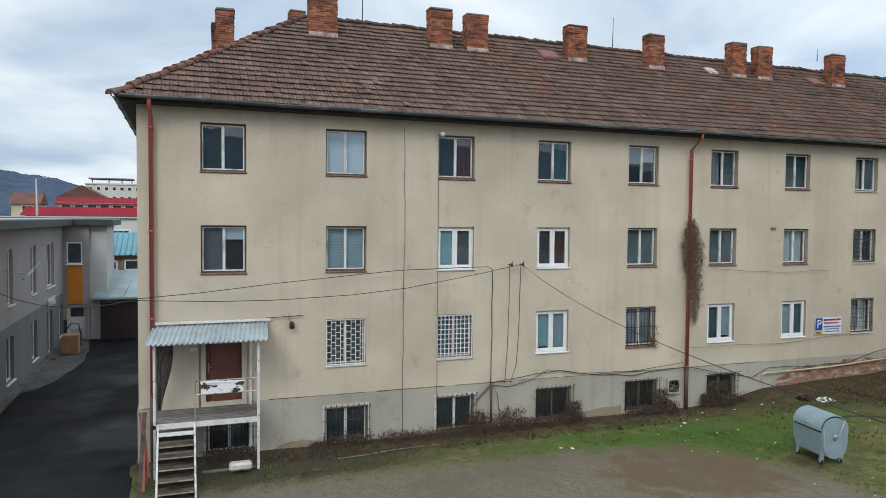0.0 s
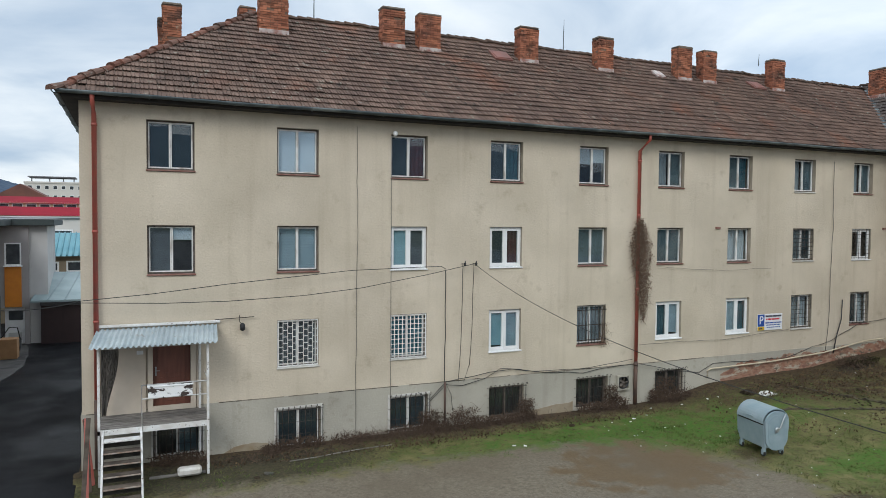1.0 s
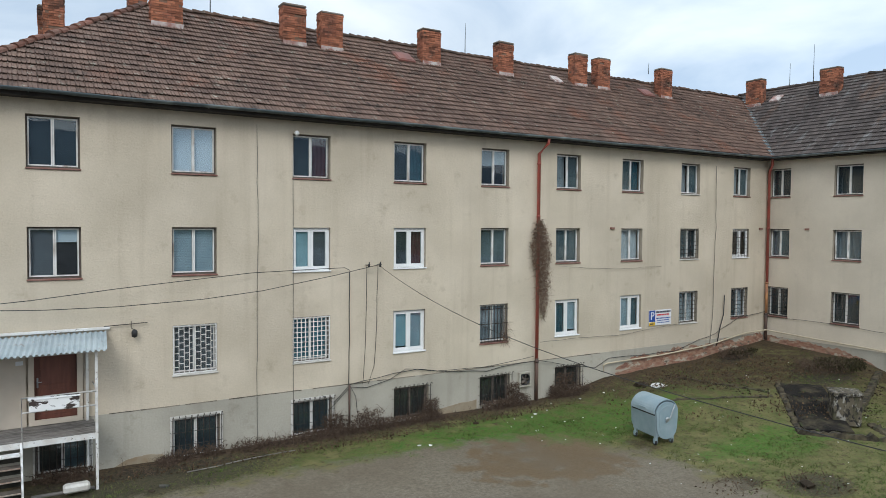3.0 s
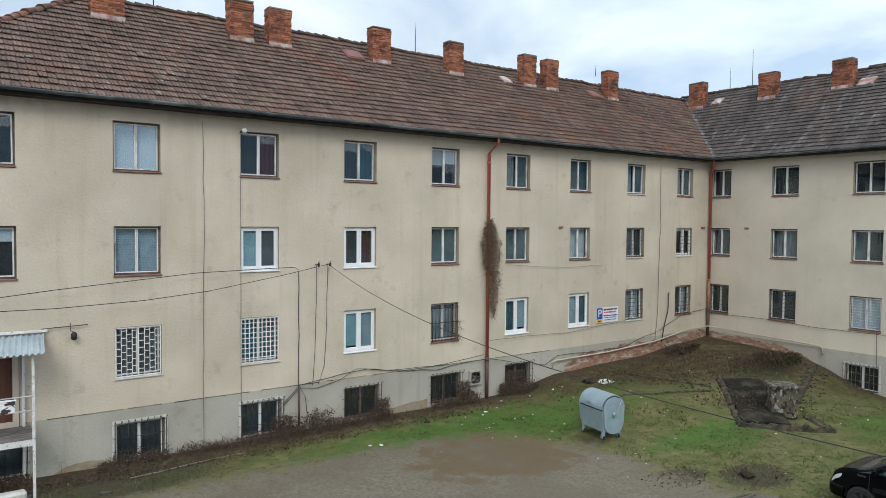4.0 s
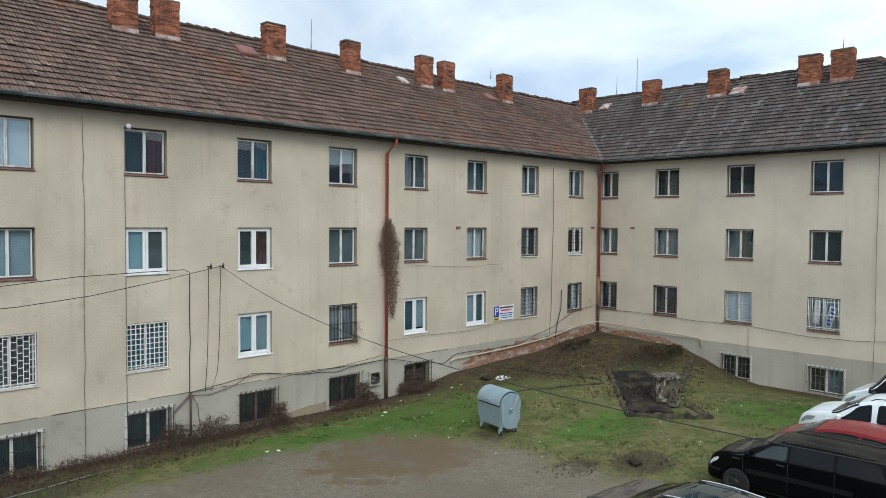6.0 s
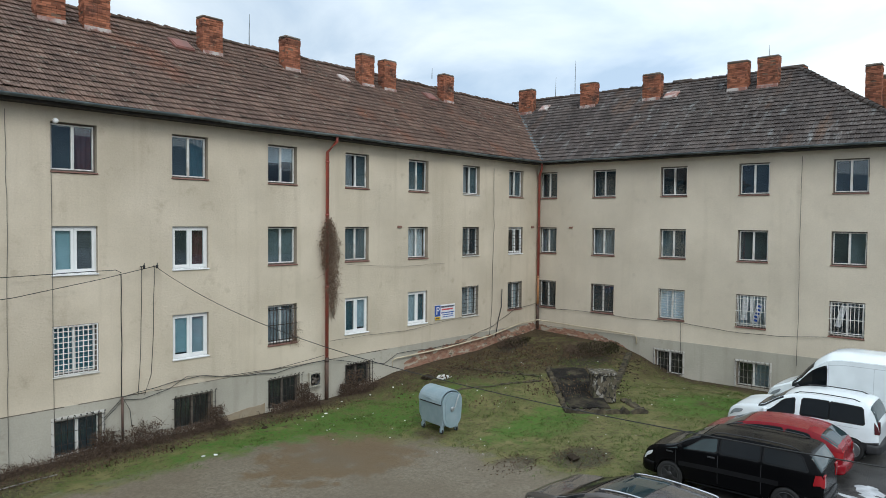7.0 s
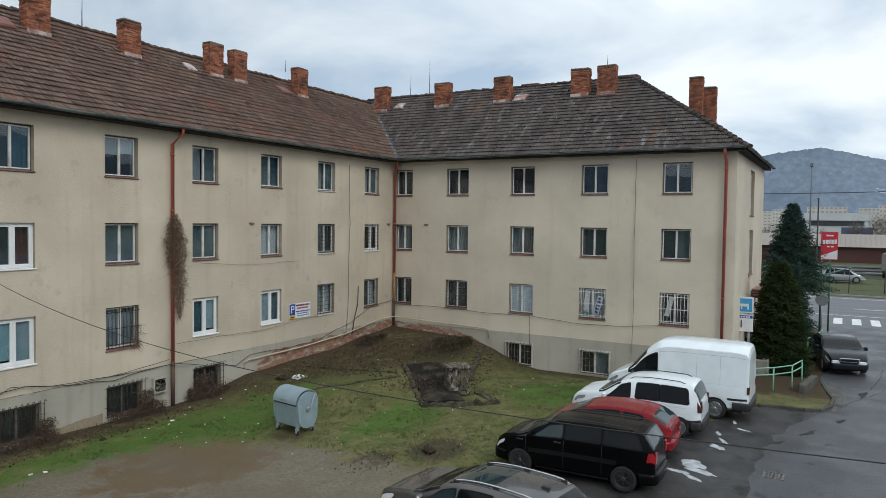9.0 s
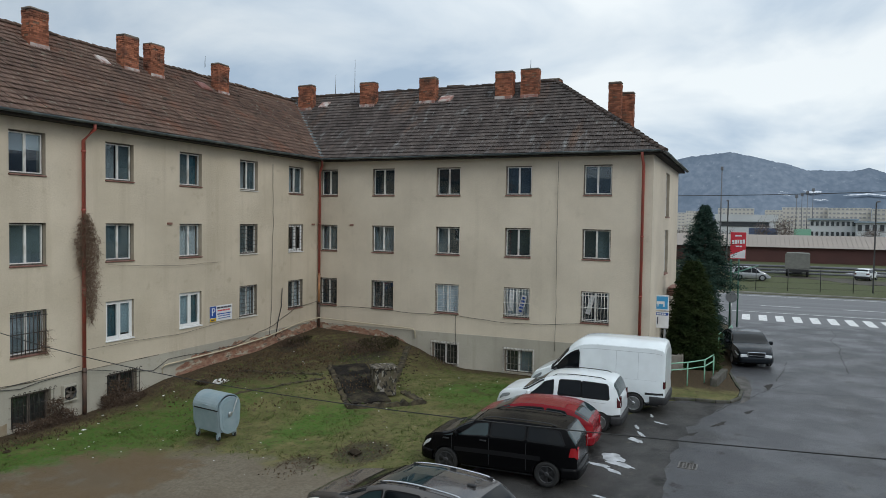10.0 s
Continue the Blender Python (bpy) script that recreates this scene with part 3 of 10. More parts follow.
    dirt = math_("MAXIMUM", dirt, math_("MULTIPLY", bare, 0.8))
    col = mix_(dirt, grass, soil)
    # gravel turning place
    gx = math_("POWER", math_("ABSOLUTE", math_("DIVIDE", math_("MAXIMUM", math_("SUBTRACT", x, 2.0), 0.0), 13.6)), 6.0)
    gy = math_("POWER", math_("ABSOLUTE", math_("DIVIDE", math_("MAXIMUM", math_("SUBTRACT", y, 6.0), 0.0), 11.4)), 6.0)
    g = math_("ADD", math_("ADD", gx, gy), math_("MULTIPLY", math_("SUBTRACT", mid, 0.5), 1.3))
    gmask = ramp_(g, 1.25, 0.85)
    gravel = mix_(ramp_(fine, 0.36, 0.66), (0.118, 0.097, 0.069), (0.228, 0.197, 0.147))
    gravel = mix_(ramp_(noise_(38, 4, 0.8), 0.60, 0.70), gravel, (0.31, 0.285, 0.24))
    gravel = mix_(math_("MULTIPLY", ramp_(tuft, 0.50, 0.66), 0.6), gravel, (0.108, 0.083, 0.054))
    # bare dark soil where brush was burnt, and worn ground by the porch
    for bx, by, sx, sy in ((17.3, 9.9, 1.15, 0.8), (15.5, 11.0, 1.0, 0.5), (27.3, 15.6, 1.6, 1.0), (26.9, 19.1, 1.1, 0.5), (2.5, 18.6, 4.0, 1.2)):
        ex = math_("DIVIDE", math_("SUBTRACT", x, bx), sx)
        ey = math_("DIVIDE", math_("SUBTRACT", y, by), sy)
        ed = math_("ADD", math_("ADD", math_("MULTIPLY", ex, ex), math_("MULTIPLY", ey, ey)), math_("MULTIPLY", math_("SUBTRACT", fine, 0.5), 3.0))
        col = mix_(math_("MULTIPLY", ramp_(ed, 1.2, 0.5), 0.8), col, mix_(ramp_(fine, 0.4, 0.6), (0.020, 0.016, 0.012), (0.065, 0.052, 0.036)))
    # brown puddle stain
    px = math_("DIVIDE", math_("SUBTRACT", x, 12.9), 2.3)
    py = math_("DIVIDE", math_("SUBTRACT", y, 15.0), 1.9)
    pd = math_("ADD", math_("ADD", math_("MULTIPLY", px, px), math_("MULTIPLY", py, py)), math_("ADD", math_("MULTIPLY", math_("SUBTRACT", mid, 0.5), 4.5), math_("MULTIPLY", math_("SUBTRACT", big, 0.5), 3.0)))
    pm = ramp_(pd, 1.25, 0.7)
    gravel = mix_(pm, gravel, mix_(ramp_(fine, 0.4, 0.7), (0.122, 0.084, 0.046), (0.158, 0.114, 0.066)))
    mudmix = ramp_(big, 0.45, 0.62)
    gravel = mix_(math_("MULTIPLY", mudmix, 0.5), gravel, (0.130, 0.103, 0.070))
    col = mix_(gmask, col, gravel)
    # far away the ground is dull winter grass
    far = math_("MAXIMUM", math_("ABSOLUTE", x), math_("ABSOLUTE", y))
    col = mix_(ramp_(far, 40, 110), col, (0.080, 0.088, 0.050))
    # the verge beyond the main road stays green
    col = mix_(ramp_(x, 76.0, 77.5), col, mix_(ramp_(tuft, 0.4, 0.6), (0.048, 0.068, 0.022), (0.092, 0.088, 0.040)))
    l.new(col, b.inputs["Base Color"])
    rr = n.new("ShaderNodeMapRange")
    rr.inputs["To Min"].default_value, rr.inputs["To Max"].default_value = 0.95, 0.72
    l.new(math_("MULTIPLY", pm, gmask), rr.inputs["Value"])
    l.new(rr.outputs[0], b.inputs["Roughness"])
    b.inputs["Specular IOR Level"].default_value = 0.3
    bp = n.new("ShaderNodeBump")
    bp.inputs["Strength"].default_value, bp.inputs["Distance"].default_value = 0.8, 0.02
    l.new(math_("ADD", noise_(24, 5, 0.7), math_("MULTIPLY", tuft, 1.5)), bp.inputs["Height"])
    l.new(bp.outputs[0], b.inputs["Normal"])
    return m


M["ground"] = ground_mat()

# ---- building tools ----


def world_of(ob):
    m = ob.matrix_basis.copy()
    return world_of(ob.parent) @ ob.matrix_parent_inverse @ m if ob.parent else m


def mesh_from(bm, name, mats, smooth=False):
    me = bpy.data.meshes.new(name)
    if smooth:
        for f in bm.faces:
            f.smooth = True
    bm.normal_update()
    bm.to_mesh(me)
    bm.free()
    for m in (mats if isinstance(mats, (list, tuple)) else [mats]):
        me.materials.append(m)
    return me


def part(name, bm, material, parent=None, label="", smooth=False):
    """One mesh object out of a bmesh in world coordinates, under a thing or a part."""
    ob = new(name, mesh_from(bm, name, material, smooth))
    if parent:
        ob.parent = parent
        ob.matrix_parent_inverse = world_of(parent).inverted()
    if label:
        ob["label"] = label
    return ob


def thing(name, at=(0, 0, 0), label="", category="", group="", kind=""):
    ob = new(name)
    ob.empty_display_size = 0.3
    ob.matrix_basis = Matrix.Translation(at)
    return tagged(ob, label, category, group, kind)


def solo(name, bm, material, label="", category="", group="", kind="", smooth=False):
    """A top-level thing made of one mesh, with its origin at its base."""
    vs = [v.co for v in bm.verts]
    c = Vector((sum(v.x for v in vs) / len(vs), sum(v.y for v in vs) / len(vs), min(v.z for v in vs)))
    bmesh.ops.translate(bm, verts=bm.verts, vec=-c)
    ob = new(name, mesh_from(bm, name, material, smooth))
    ob.matrix_basis = Matrix.Translation(c)
    return tagged(ob, label, category, group, kind)


def box(bm, x0, x1, y0, y1, z0, z1, mi=0):
    v = [bm.verts.new((x, y, z)) for z in (z0, z1) for y in (y0, y1) for x in (x0, x1)]
    for q in ((0, 2, 3, 1), (4, 5, 7, 6), (0, 1, 5, 4), (2, 6, 7, 3), (0, 4, 6, 2), (1, 3, 7, 5)):
        bm.faces.new([v[i] for i in q]).material_index = mi
    return v


def rbox(bm, x0, x1, y0, y1, z0, z1, r=0.01):
    """A box with bevelled edges."""
    b2 = bmesh.new()
    box(b2, x0, x1, y0, y1, z0, z1)
    bmesh.ops.bevel(b2, geom=b2.edges[:], offset=r, segments=1, affect="EDGES")
    join(bm, b2)


def join(bm, other, m=None):
    if m is not None:
        bmesh.ops.transform(other, matrix=m, verts=other.verts)
    mp = {v: bm.verts.new(v.co) for v in other.verts}
    for f in other.faces:
        g = bm.faces.new([mp[v] for v in f.verts])
        g.material_index, g.smooth = f.material_index, f.smooth
    other.free()


def tube(bm, pts, r, n=6, caps=True):
    pts = [Vector(p) for p in pts]
    rings = []
    up = Vector((0, 0, 1))
    for i, p in enumerate(pts):
        d = (pts[min(i + 1, len(pts) - 1)] - pts[max(i - 1, 0)]).normalized()
        s = d.cross(up if abs(d.z) < 0.95 else Vector((1, 0, 0))).normalized()
        t = s.cross(d)
        rr = r[i] if isinstance(r, (list, tuple)) else r
        rings.append([bm.verts.new(p + (s * math.cos(k * 2 * math.pi / n) + t * math.sin(k * 2 * math.pi / n)) * rr) for k in range(n)])
    for a, b in zip(rings, rings[1:]):
        for k in range(n):
            f = bm.faces.new((a[k], a[(k + 1) % n], b[(k + 1) % n], b[k]))
            f.smooth = True
    if caps:
        bm.faces.new(rings[0][::-1])
        bm.faces.new(rings[-1])


def sag(a, b, drop, n=16):
    """Points of a hanging cable."""
    a, b = Vector(a), Vector(b)
    return [a.lerp(b, i / n) - Vector((0, 0, drop * 4 * (i / n) * (1 - i / n))) for i in range(n + 1)]


def lathe(bm, prof, n=20, m=None, mi=0):
    """Turn (radius, height) pairs round the z axis."""
    rings = []
    for r, z in prof:
        ring = []
        for k in range(n):
            a = 2 * math.pi * k / n
            p = Vector((r * math.cos(a), r * math.sin(a), z))
            ring.append(bm.verts.new(m @ p if m is not None else p))
        rings.append(ring)
    for a, b in zip(rings, rings[1:]):
        for k in range(n):
            f = bm.faces.new((a[k], a[(k + 1) % n], b[(k + 1) % n], b[k]))
            f.smooth, f.material_index = True, mi
    for ring, flip in ((rings[0], True), (rings[-1], False)):
        f = bm.faces.new(ring[::-1] if flip else ring)
        f.material_index = mi


def quick_mesh(name, verts, faces, material, smooth=False):
    me = bpy.data.meshes.new(name)
    me.from_pydata([tuple(v) for v in verts], [], faces)
    me.materials.append(material)
    if smooth:
        me.polygons.foreach_set("use_smooth", [True] * len(me.polygons))
    me.update()
    return me


def lettering(text, size, m, material, parent, name="lettering", depth=0.004, align="LEFT"):
    cu = bpy.data.curves.new(name, "FONT")
    cu.body, cu.size, cu.extrude, cu.align_x, cu.align_y = text, size, depth, align, "CENTER"
    tmp = bpy.data.objects.new(name, cu)
    me = bpy.data.meshes.new_from_object(tmp)
    bpy.data.objects.remove(tmp)
    bpy.data.curves.remove(cu)
    me.transform(m)
    me.materials.clear()
    me.materials.append(material)
    ob = new(name, me)
    ob.parent = parent
    ob.matrix_parent_inverse = world_of(parent).inverted()
    return ob


# ---- the ground ----
WALL_Y, WALL_X = 20.04, 30.24      # faces of the two wings
END_X, END_Y = -1.15, 3.71         # free ends of the wings


def ground_h(x, y):
    fx = float(np.interp(x, [16.5, 18, 20, 25.5, 28, 30.2], [0, 0.05, 0.46, 0.64, 0.92, 1.10]))
    fy = float(np.interp(y, [12.0, 13.0, 13.6, 14.3, 15.6, 18, 20], [0, 0.03, 0.2, 0.5, 0.85, 0.95, 1]))
    h = fx * fy
    h -= 0.2 * float(np.interp(x, [25.5, 29.5], [0, 1])) * float(np.interp(y, [4.6, 6.5, 12.0, 13.6], [0, 1, 1, 0]))
    if -1.2 < x < 30.3 and 6 < y < 20.1:
        near = float(np.interp(y, [18.6, 19.9], [0, 1]))
        h += 0.05 * noise.noise((x * 0.5, y * 0.5, 0)) + 0.02 * noise.noise((x * 2, y * 2, 3)) + 0.07 * near
    return h


def build_ground():
    fine_x = np.arange(-2.0, 30.5, 0.3)
    fine_y = np.arange(5.0, 20.7, 0.3)
    xs = np.concatenate([[-4000, -1500, -500, -150, -50, -20, -10, -5], fine_x, [32, 36, 42, 50, 80, 120, 200, 500, 1500, 4000]])
    ys = np.concatenate([[-4000, -1500, -500, -150, -60, -25, -12, -5, 0, 3], fine_y, [23, 28, 35, 45, 70, 120, 300, 900, 2000, 4000]])
    verts = [(x, y, ground_h(x, y) if (-3 < x < 31 and 3 < y < 21.5) else 0.0) for y in ys for x in xs]
    nx = len(xs)
    faces = [(j * nx + i, j * nx + i + 1, (j + 1) * nx + i + 1, (j + 1) * nx + i) for j in range(len(ys) - 1) for i in range(nx - 1)]
    g = new("ground", quick_mesh("ground", verts, faces, M["ground"], True))
    tagged(g, "patchy wet grass, mud and gravel yard rising towards the corner", "ground", kind="structure")


build_ground()


def sheet(name, outline, z, thick, material, label, category="", jag=0.0, seed=1):
    """A thin paved sheet with an uneven rim."""
    rnd = random.Random(seed)
    pts = []
    for (x0, y0), (x1, y1) in zip(outline, outline[1:] + outline[:1]):
        n = max(1, int(math.hypot(x1 - x0, y1 - y0) / 0.6)) if jag else 1
        n = min(n, 60)
        for k in range(n):
            pts.append((x0 + (x1 - x0) * k / n + rnd.uniform(-jag, jag), y0 + (y1 - y0) * k / n + rnd.uniform(-jag, jag)))
    bm = bmesh.new()
    top = [bm.verts.new((x, y, z)) for x, y in pts]
    bot = [bm.verts.new((x, y, z - thick)) for x, y in pts]
    f = bm.faces.new(top)
    f.normal_update()
    if f.normal.z < 0:
        f.normal_flip()
    for i in range(len(pts)):
        bm.faces.new((top[i], bot[i], bot[i - 1], top[i - 1]))
    bmesh.ops.triangulate(bm, faces=[f])
    ob = part(name, bm, material)
    return tagged(ob, label, category, kind="structure")


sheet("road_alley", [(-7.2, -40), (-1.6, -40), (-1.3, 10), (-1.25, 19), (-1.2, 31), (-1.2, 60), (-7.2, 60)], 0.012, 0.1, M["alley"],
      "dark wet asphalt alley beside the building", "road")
# two unseen sheets behind the eye, added to brighten and grey the panes' reflections
sheet("pavement_unseen_far", [(-90, -220), (52.9, -220), (52.9, -40.1), (-90, -40.1)], 0.012, 0.1, M["asphalt"], "unseen wide wet asphalt, added for the pane reflections", "pavement")
sheet("pavement_unseen_near", [(-1.5, -40), (10.4, -40), (10.4, -3), (-1.35, -3)], 0.012, 0.1, M["asphalt"], "unseen wet asphalt behind the eye, added for the pane reflections", "pavement")
sheet("road_parking", [(10.5, 6.1), (14, 6.5), (16.2, 6.9), (18, 6.4), (20.5, 5.5), (22, 4.7), (25, 3.6), (27.3, 2.7), (28.1, 1.6), (28.2, 0.55), (29.5, 0.3), (33.5, 0.55),
                       (47, 0.7), (50.5, 1.0), (53, 2.5), (53, -40), (10.5, -40)], 0.014, 0.1, M["asphalt"],
      "worn patched wet asphalt of the parking lot and lane", "road", jag=0.07, seed=4)
sheet("pavement_strip", [(10.6, 1.0), (14.0, 1.5), (17.0, 1.75), (19.7, 1.94), (21.8, 1.93), (24.6, 1.48), (26.1, 1.02), (27.9, 0.5), (28.05, 1.55), (27.2, 2.6), (25, 3.5), (22, 4.6), (20.5, 5.4), (18, 6.3), (16.2, 6.8), (14, 6.4), (10.6, 6.0)], 0.0158, 0.05, M["old_asphalt"],
      "dark broken old asphalt under the parked cars", "pavement", jag=0.2)
sheet("road_main", [(53.0, -400), (76.0, -400), (74.4, 400), (53.0, 400)], 0.010, 0.1, M["road"], "grey two-lane main road with worn lane lines", "road")

# ---- the long building in two wings ----
EAVE_Z, SLOPE = 9.66, 0.709
EAVE_Y, EAVE_X = 19.54, 29.74
HALF_A, HALF_B = 5.55, 5.95
END_A, END_B = -1.58, 3.35
house = thing("apartment_building", (WALL_X, WALL_Y, 0), "three-storey ochre rendered building with brown tiled roof and brick chimneys", "building")

MA = Matrix.Translation((0, WALL_Y, 0))
MB = Matrix(((0, 1, 0, WALL_X), (-1, 0, 0, 0), (0, 0, 1, 0), (0, 0, 0, 1)))
ME = Matrix.Translation((0, END_Y, 0))
ROWS = ((7.78, 9.13), (5.02, 6.365), (2.28, 3.685))
COLS_A = (0.42, 3.80, 7.19, 10.56, 13.96, 17.36, 20.74, 24.22, 27.70)
COLS_B = (-19.93, -16.95, -13.53, -10.12, -6.61)
WID_A, WID_B = 1.19, 1.21
wins_a = [(c, c + WID_A, z0, z1) for c in COLS_A for z0, z1 in ROWS]
wins_a = [w for w in wins_a if not (w[0] < 1 and w[2] < 3)]
wins_b = [(c, c + (1.0 if i == 0 else WID_B), z0, z1) for i, c in enumerate(COLS_B) for z0, z1 in ROWS]
door_hole = (0.53, 1.48, 1.52, 3.50)
cell_a = [(0.55, 1.75, 0.12, 1.12), (3.78, 5.05, -0.04, 1.13), (7.19, 8.44, 0.08, 1.17), (10.58, 11.88, 0.12, 1.17), (13.95, 15.27, 0.14, 1.17), (17.37, 18.66, 0.30, 1.17)]
cell_b = [(-13.62, -12.32, -0.12, 0.92), (-10.02, -8.70, -0.14, 0.90)]
wins_e = [(35.0, 36.6, 6.95, 9.1), (35.0, 36.6, 4.2, 6.35)]


def wall(name, m, u0, u1, z0, z1, holes, thick, mats, label=""):
    """A wall with openings cut right through it, in (along, into the wall, up)."""
    us = sorted({u0, u1, *[h[0] for h in holes], *[h[1] for h in holes]})
    zs = sorted({z0, z1, *[h[2] for h in holes], *[h[3] for h in holes]})
    bm = bmesh.new()
    cache = {}

    def v(u, d, z):
        k = (u, d, z)
        if k not in cache:
            cache[k] = bm.verts.new((u, d, z))
        return cache[k]

    for a, b in zip(us, us[1:]):
        for c, e in zip(zs, zs[1:]):
            cu, cz = (a + b) / 2, (c + e) / 2
            if any(h[0] < cu < h[1] and h[2] < cz < h[3] for h in holes):
                continue
            bm.faces.new((v(a, 0, c), v(b, 0, c), v(b, 0, e), v(a, 0, e)))
            bm.faces.new((v(a, thick, c), v(a, thick, e), v(b, thick, e), v(b, thick, c)))
    for h in holes:
        a, b, c, e = h
        ring = [(a, c), (b, c), (b, e), (a, e)]
        for (p, q), (r, s) in zip(ring, ring[1:] + ring[:1]):
            w = [v(p, 0, q), v(r, 0, s), v(r, thick, s), v(p, thick, q)]
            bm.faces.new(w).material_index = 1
    for p, q, r, s in ((u0, z0, u1, z0), (u1, z0, u1, z1), (u1, z1, u0, z1), (u0, z1, u0, z0)):
        bm.faces.new([v(*c) for c in ((p, 0, q), (p, thick, q), (r, thick, s), (r, 0, s))])
    bmesh.ops.transform(bm, matrix=m, verts=bm.verts)
    return part(name, bm, mats, house, label)


PLINTH_A, PLINTH_B = 1.50, 1.40
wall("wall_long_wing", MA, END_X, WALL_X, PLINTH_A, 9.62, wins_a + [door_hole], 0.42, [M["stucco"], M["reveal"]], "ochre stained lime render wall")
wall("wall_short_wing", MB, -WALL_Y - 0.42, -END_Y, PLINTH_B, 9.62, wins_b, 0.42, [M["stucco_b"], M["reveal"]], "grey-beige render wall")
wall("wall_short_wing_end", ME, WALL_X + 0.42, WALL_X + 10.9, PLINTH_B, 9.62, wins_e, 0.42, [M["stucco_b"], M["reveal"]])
MP = Matrix.Translation((0, WALL_Y - 0.03, 0))
wall("plinth_long_wing", MP, END_X - 0.03, WALL_X, -0.8, PLINTH_A, cell_a, 0.45, [M["plinth"], M["reveal"]], "stained grey cement plinth")
wall("plinth_short_wing", Matrix.Translation((-0.03, 0, 0)) @ MB, -WALL_Y, -END_Y + 0.03, -0.8, PLINTH_B, cell_b, 0.45, [M["plinth"], M["reveal"]], "grey cement plinth")
wall("plinth_short_wing_end", Matrix.Translation((0, END_Y - 0.03, 0)), WALL_X + 0.42, WALL_X + 10.9, -0.8, PLINTH_B, [], 0.45, [M["plinth"], M["reveal"]])
bm = bmesh.new()
box(bm, END_X, END_X + 0.42, WALL_Y + 0.42, 30.6, -0.8, 9.62)
part("wall_gable_end", bm, M["stucco"], house)
bm = bmesh.new()
box(bm, END_X + 0.42, WALL_X + 10.9, 30.2, 30.6, -0.8, 9.62)
box(bm, WALL_X + 10.5, WALL_X + 10.9, END_Y + 0.42, 30.2, -0.8, 9.62)
part("wall_back", bm, M["stucco"], house)
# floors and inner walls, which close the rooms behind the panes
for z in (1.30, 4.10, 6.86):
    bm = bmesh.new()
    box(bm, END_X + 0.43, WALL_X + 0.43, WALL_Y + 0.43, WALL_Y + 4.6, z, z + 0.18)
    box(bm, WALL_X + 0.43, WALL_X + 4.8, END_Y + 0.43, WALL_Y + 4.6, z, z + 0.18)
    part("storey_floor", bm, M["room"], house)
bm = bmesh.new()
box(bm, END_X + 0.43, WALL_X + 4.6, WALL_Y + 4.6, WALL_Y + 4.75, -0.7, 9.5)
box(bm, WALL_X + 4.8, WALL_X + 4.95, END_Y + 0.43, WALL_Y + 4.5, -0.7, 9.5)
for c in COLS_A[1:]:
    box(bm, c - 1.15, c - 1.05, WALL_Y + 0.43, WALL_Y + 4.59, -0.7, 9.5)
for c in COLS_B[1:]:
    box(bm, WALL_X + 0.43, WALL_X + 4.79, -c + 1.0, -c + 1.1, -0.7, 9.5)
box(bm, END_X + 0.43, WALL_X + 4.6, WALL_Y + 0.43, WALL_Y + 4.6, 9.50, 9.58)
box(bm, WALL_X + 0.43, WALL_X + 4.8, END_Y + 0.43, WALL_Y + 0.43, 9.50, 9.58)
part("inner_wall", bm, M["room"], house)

# flaking dirty lip along the top of the plinth
bm = bmesh.new()
lip = random.Random(31)
u = END_X + 0.1
while u < 19.6:
    w = lip.uniform(0.10, 0.45)
    if lip.random() < 0.93:
        a, b = lip.uniform(0.008, 0.022), lip.uniform(0.008, 0.022)
        q = [(u, WALL_Y - 0.034, PLINTH_A - a), (u + w, WALL_Y - 0.034, PLINTH_A - b), (u + w, WALL_Y - 0.036, PLINTH_A + 0.004), (u, WALL_Y - 0.036, PLINTH_A + 0.004)]
        lo = [bm.verts.new(c) for c in q]
        hi = [bm.verts.new((c[0], WALL_Y - 0.002, c[2])) for c in q]
        bm.faces.new(lo)
        for k in range(4):
            bm.faces.new((lo[k], hi[k], hi[(k + 1) % 4], lo[(k + 1) % 4]))
    u += w
part("plinth_lip", bm, mat("dirty_flaking_lip", (0.085, 0.070, 0.052), (0.26, 0.225, 0.175), rough=0.95, scale=1.7, lo=0.42, hi=0.58), house, "flaking dirty lip of the plinth")["kind"] = "stuff"

# plaster lost above the soil: bare brick bands in the inner corner
def bare_band(name, m, pts, material, jag=1.0, label="bare spalled brick where the render fell off"):
    """pts: (along, low, high) stations of the patch."""
    rnd = random.Random(5)
    bm = bmesh.new()
    lo, hi = [], []
    for (u0, a0, b0), (u1, a1, b1) in zip(pts, pts[1:]):
        n = max(2, int(abs(u1 - u0) / 0.11))
        for k in range(n):
            t = k / n
            lo.append((u0 + (u1 - u0) * t, a0 + (a1 - a0) * t))
            uu = u0 + (u1 - u0) * t
            hi.append((uu, b0 + (b1 - b0) * t + jag * (0.22 * noise.noise((uu * 1.3, 4, 0)) + rnd.uniform(-0.05, 0.05))))
    for i in range(len(lo) - 1):
        q = [(lo[i][0], -0.012, lo[i][1]), (lo[i + 1][0], -0.012, lo[i + 1][1]), (hi[i + 1][0], -0.012, hi[i + 1][1]), (hi[i][0], -0.012, hi[i][1])]
        vs = [bm.verts.new(c) for c in q]
        bm.faces.new(vs)
        bm.faces.new([bm.verts.new(c) for c in (q[3], q[2], (q[2][0], 0.02, q[2][2]), (q[3][0], 0.02, q[3][2]))])
    bmesh.ops.transform(bm, matrix=m, verts=bm.verts)
    return part(name, bm, material, house, label)


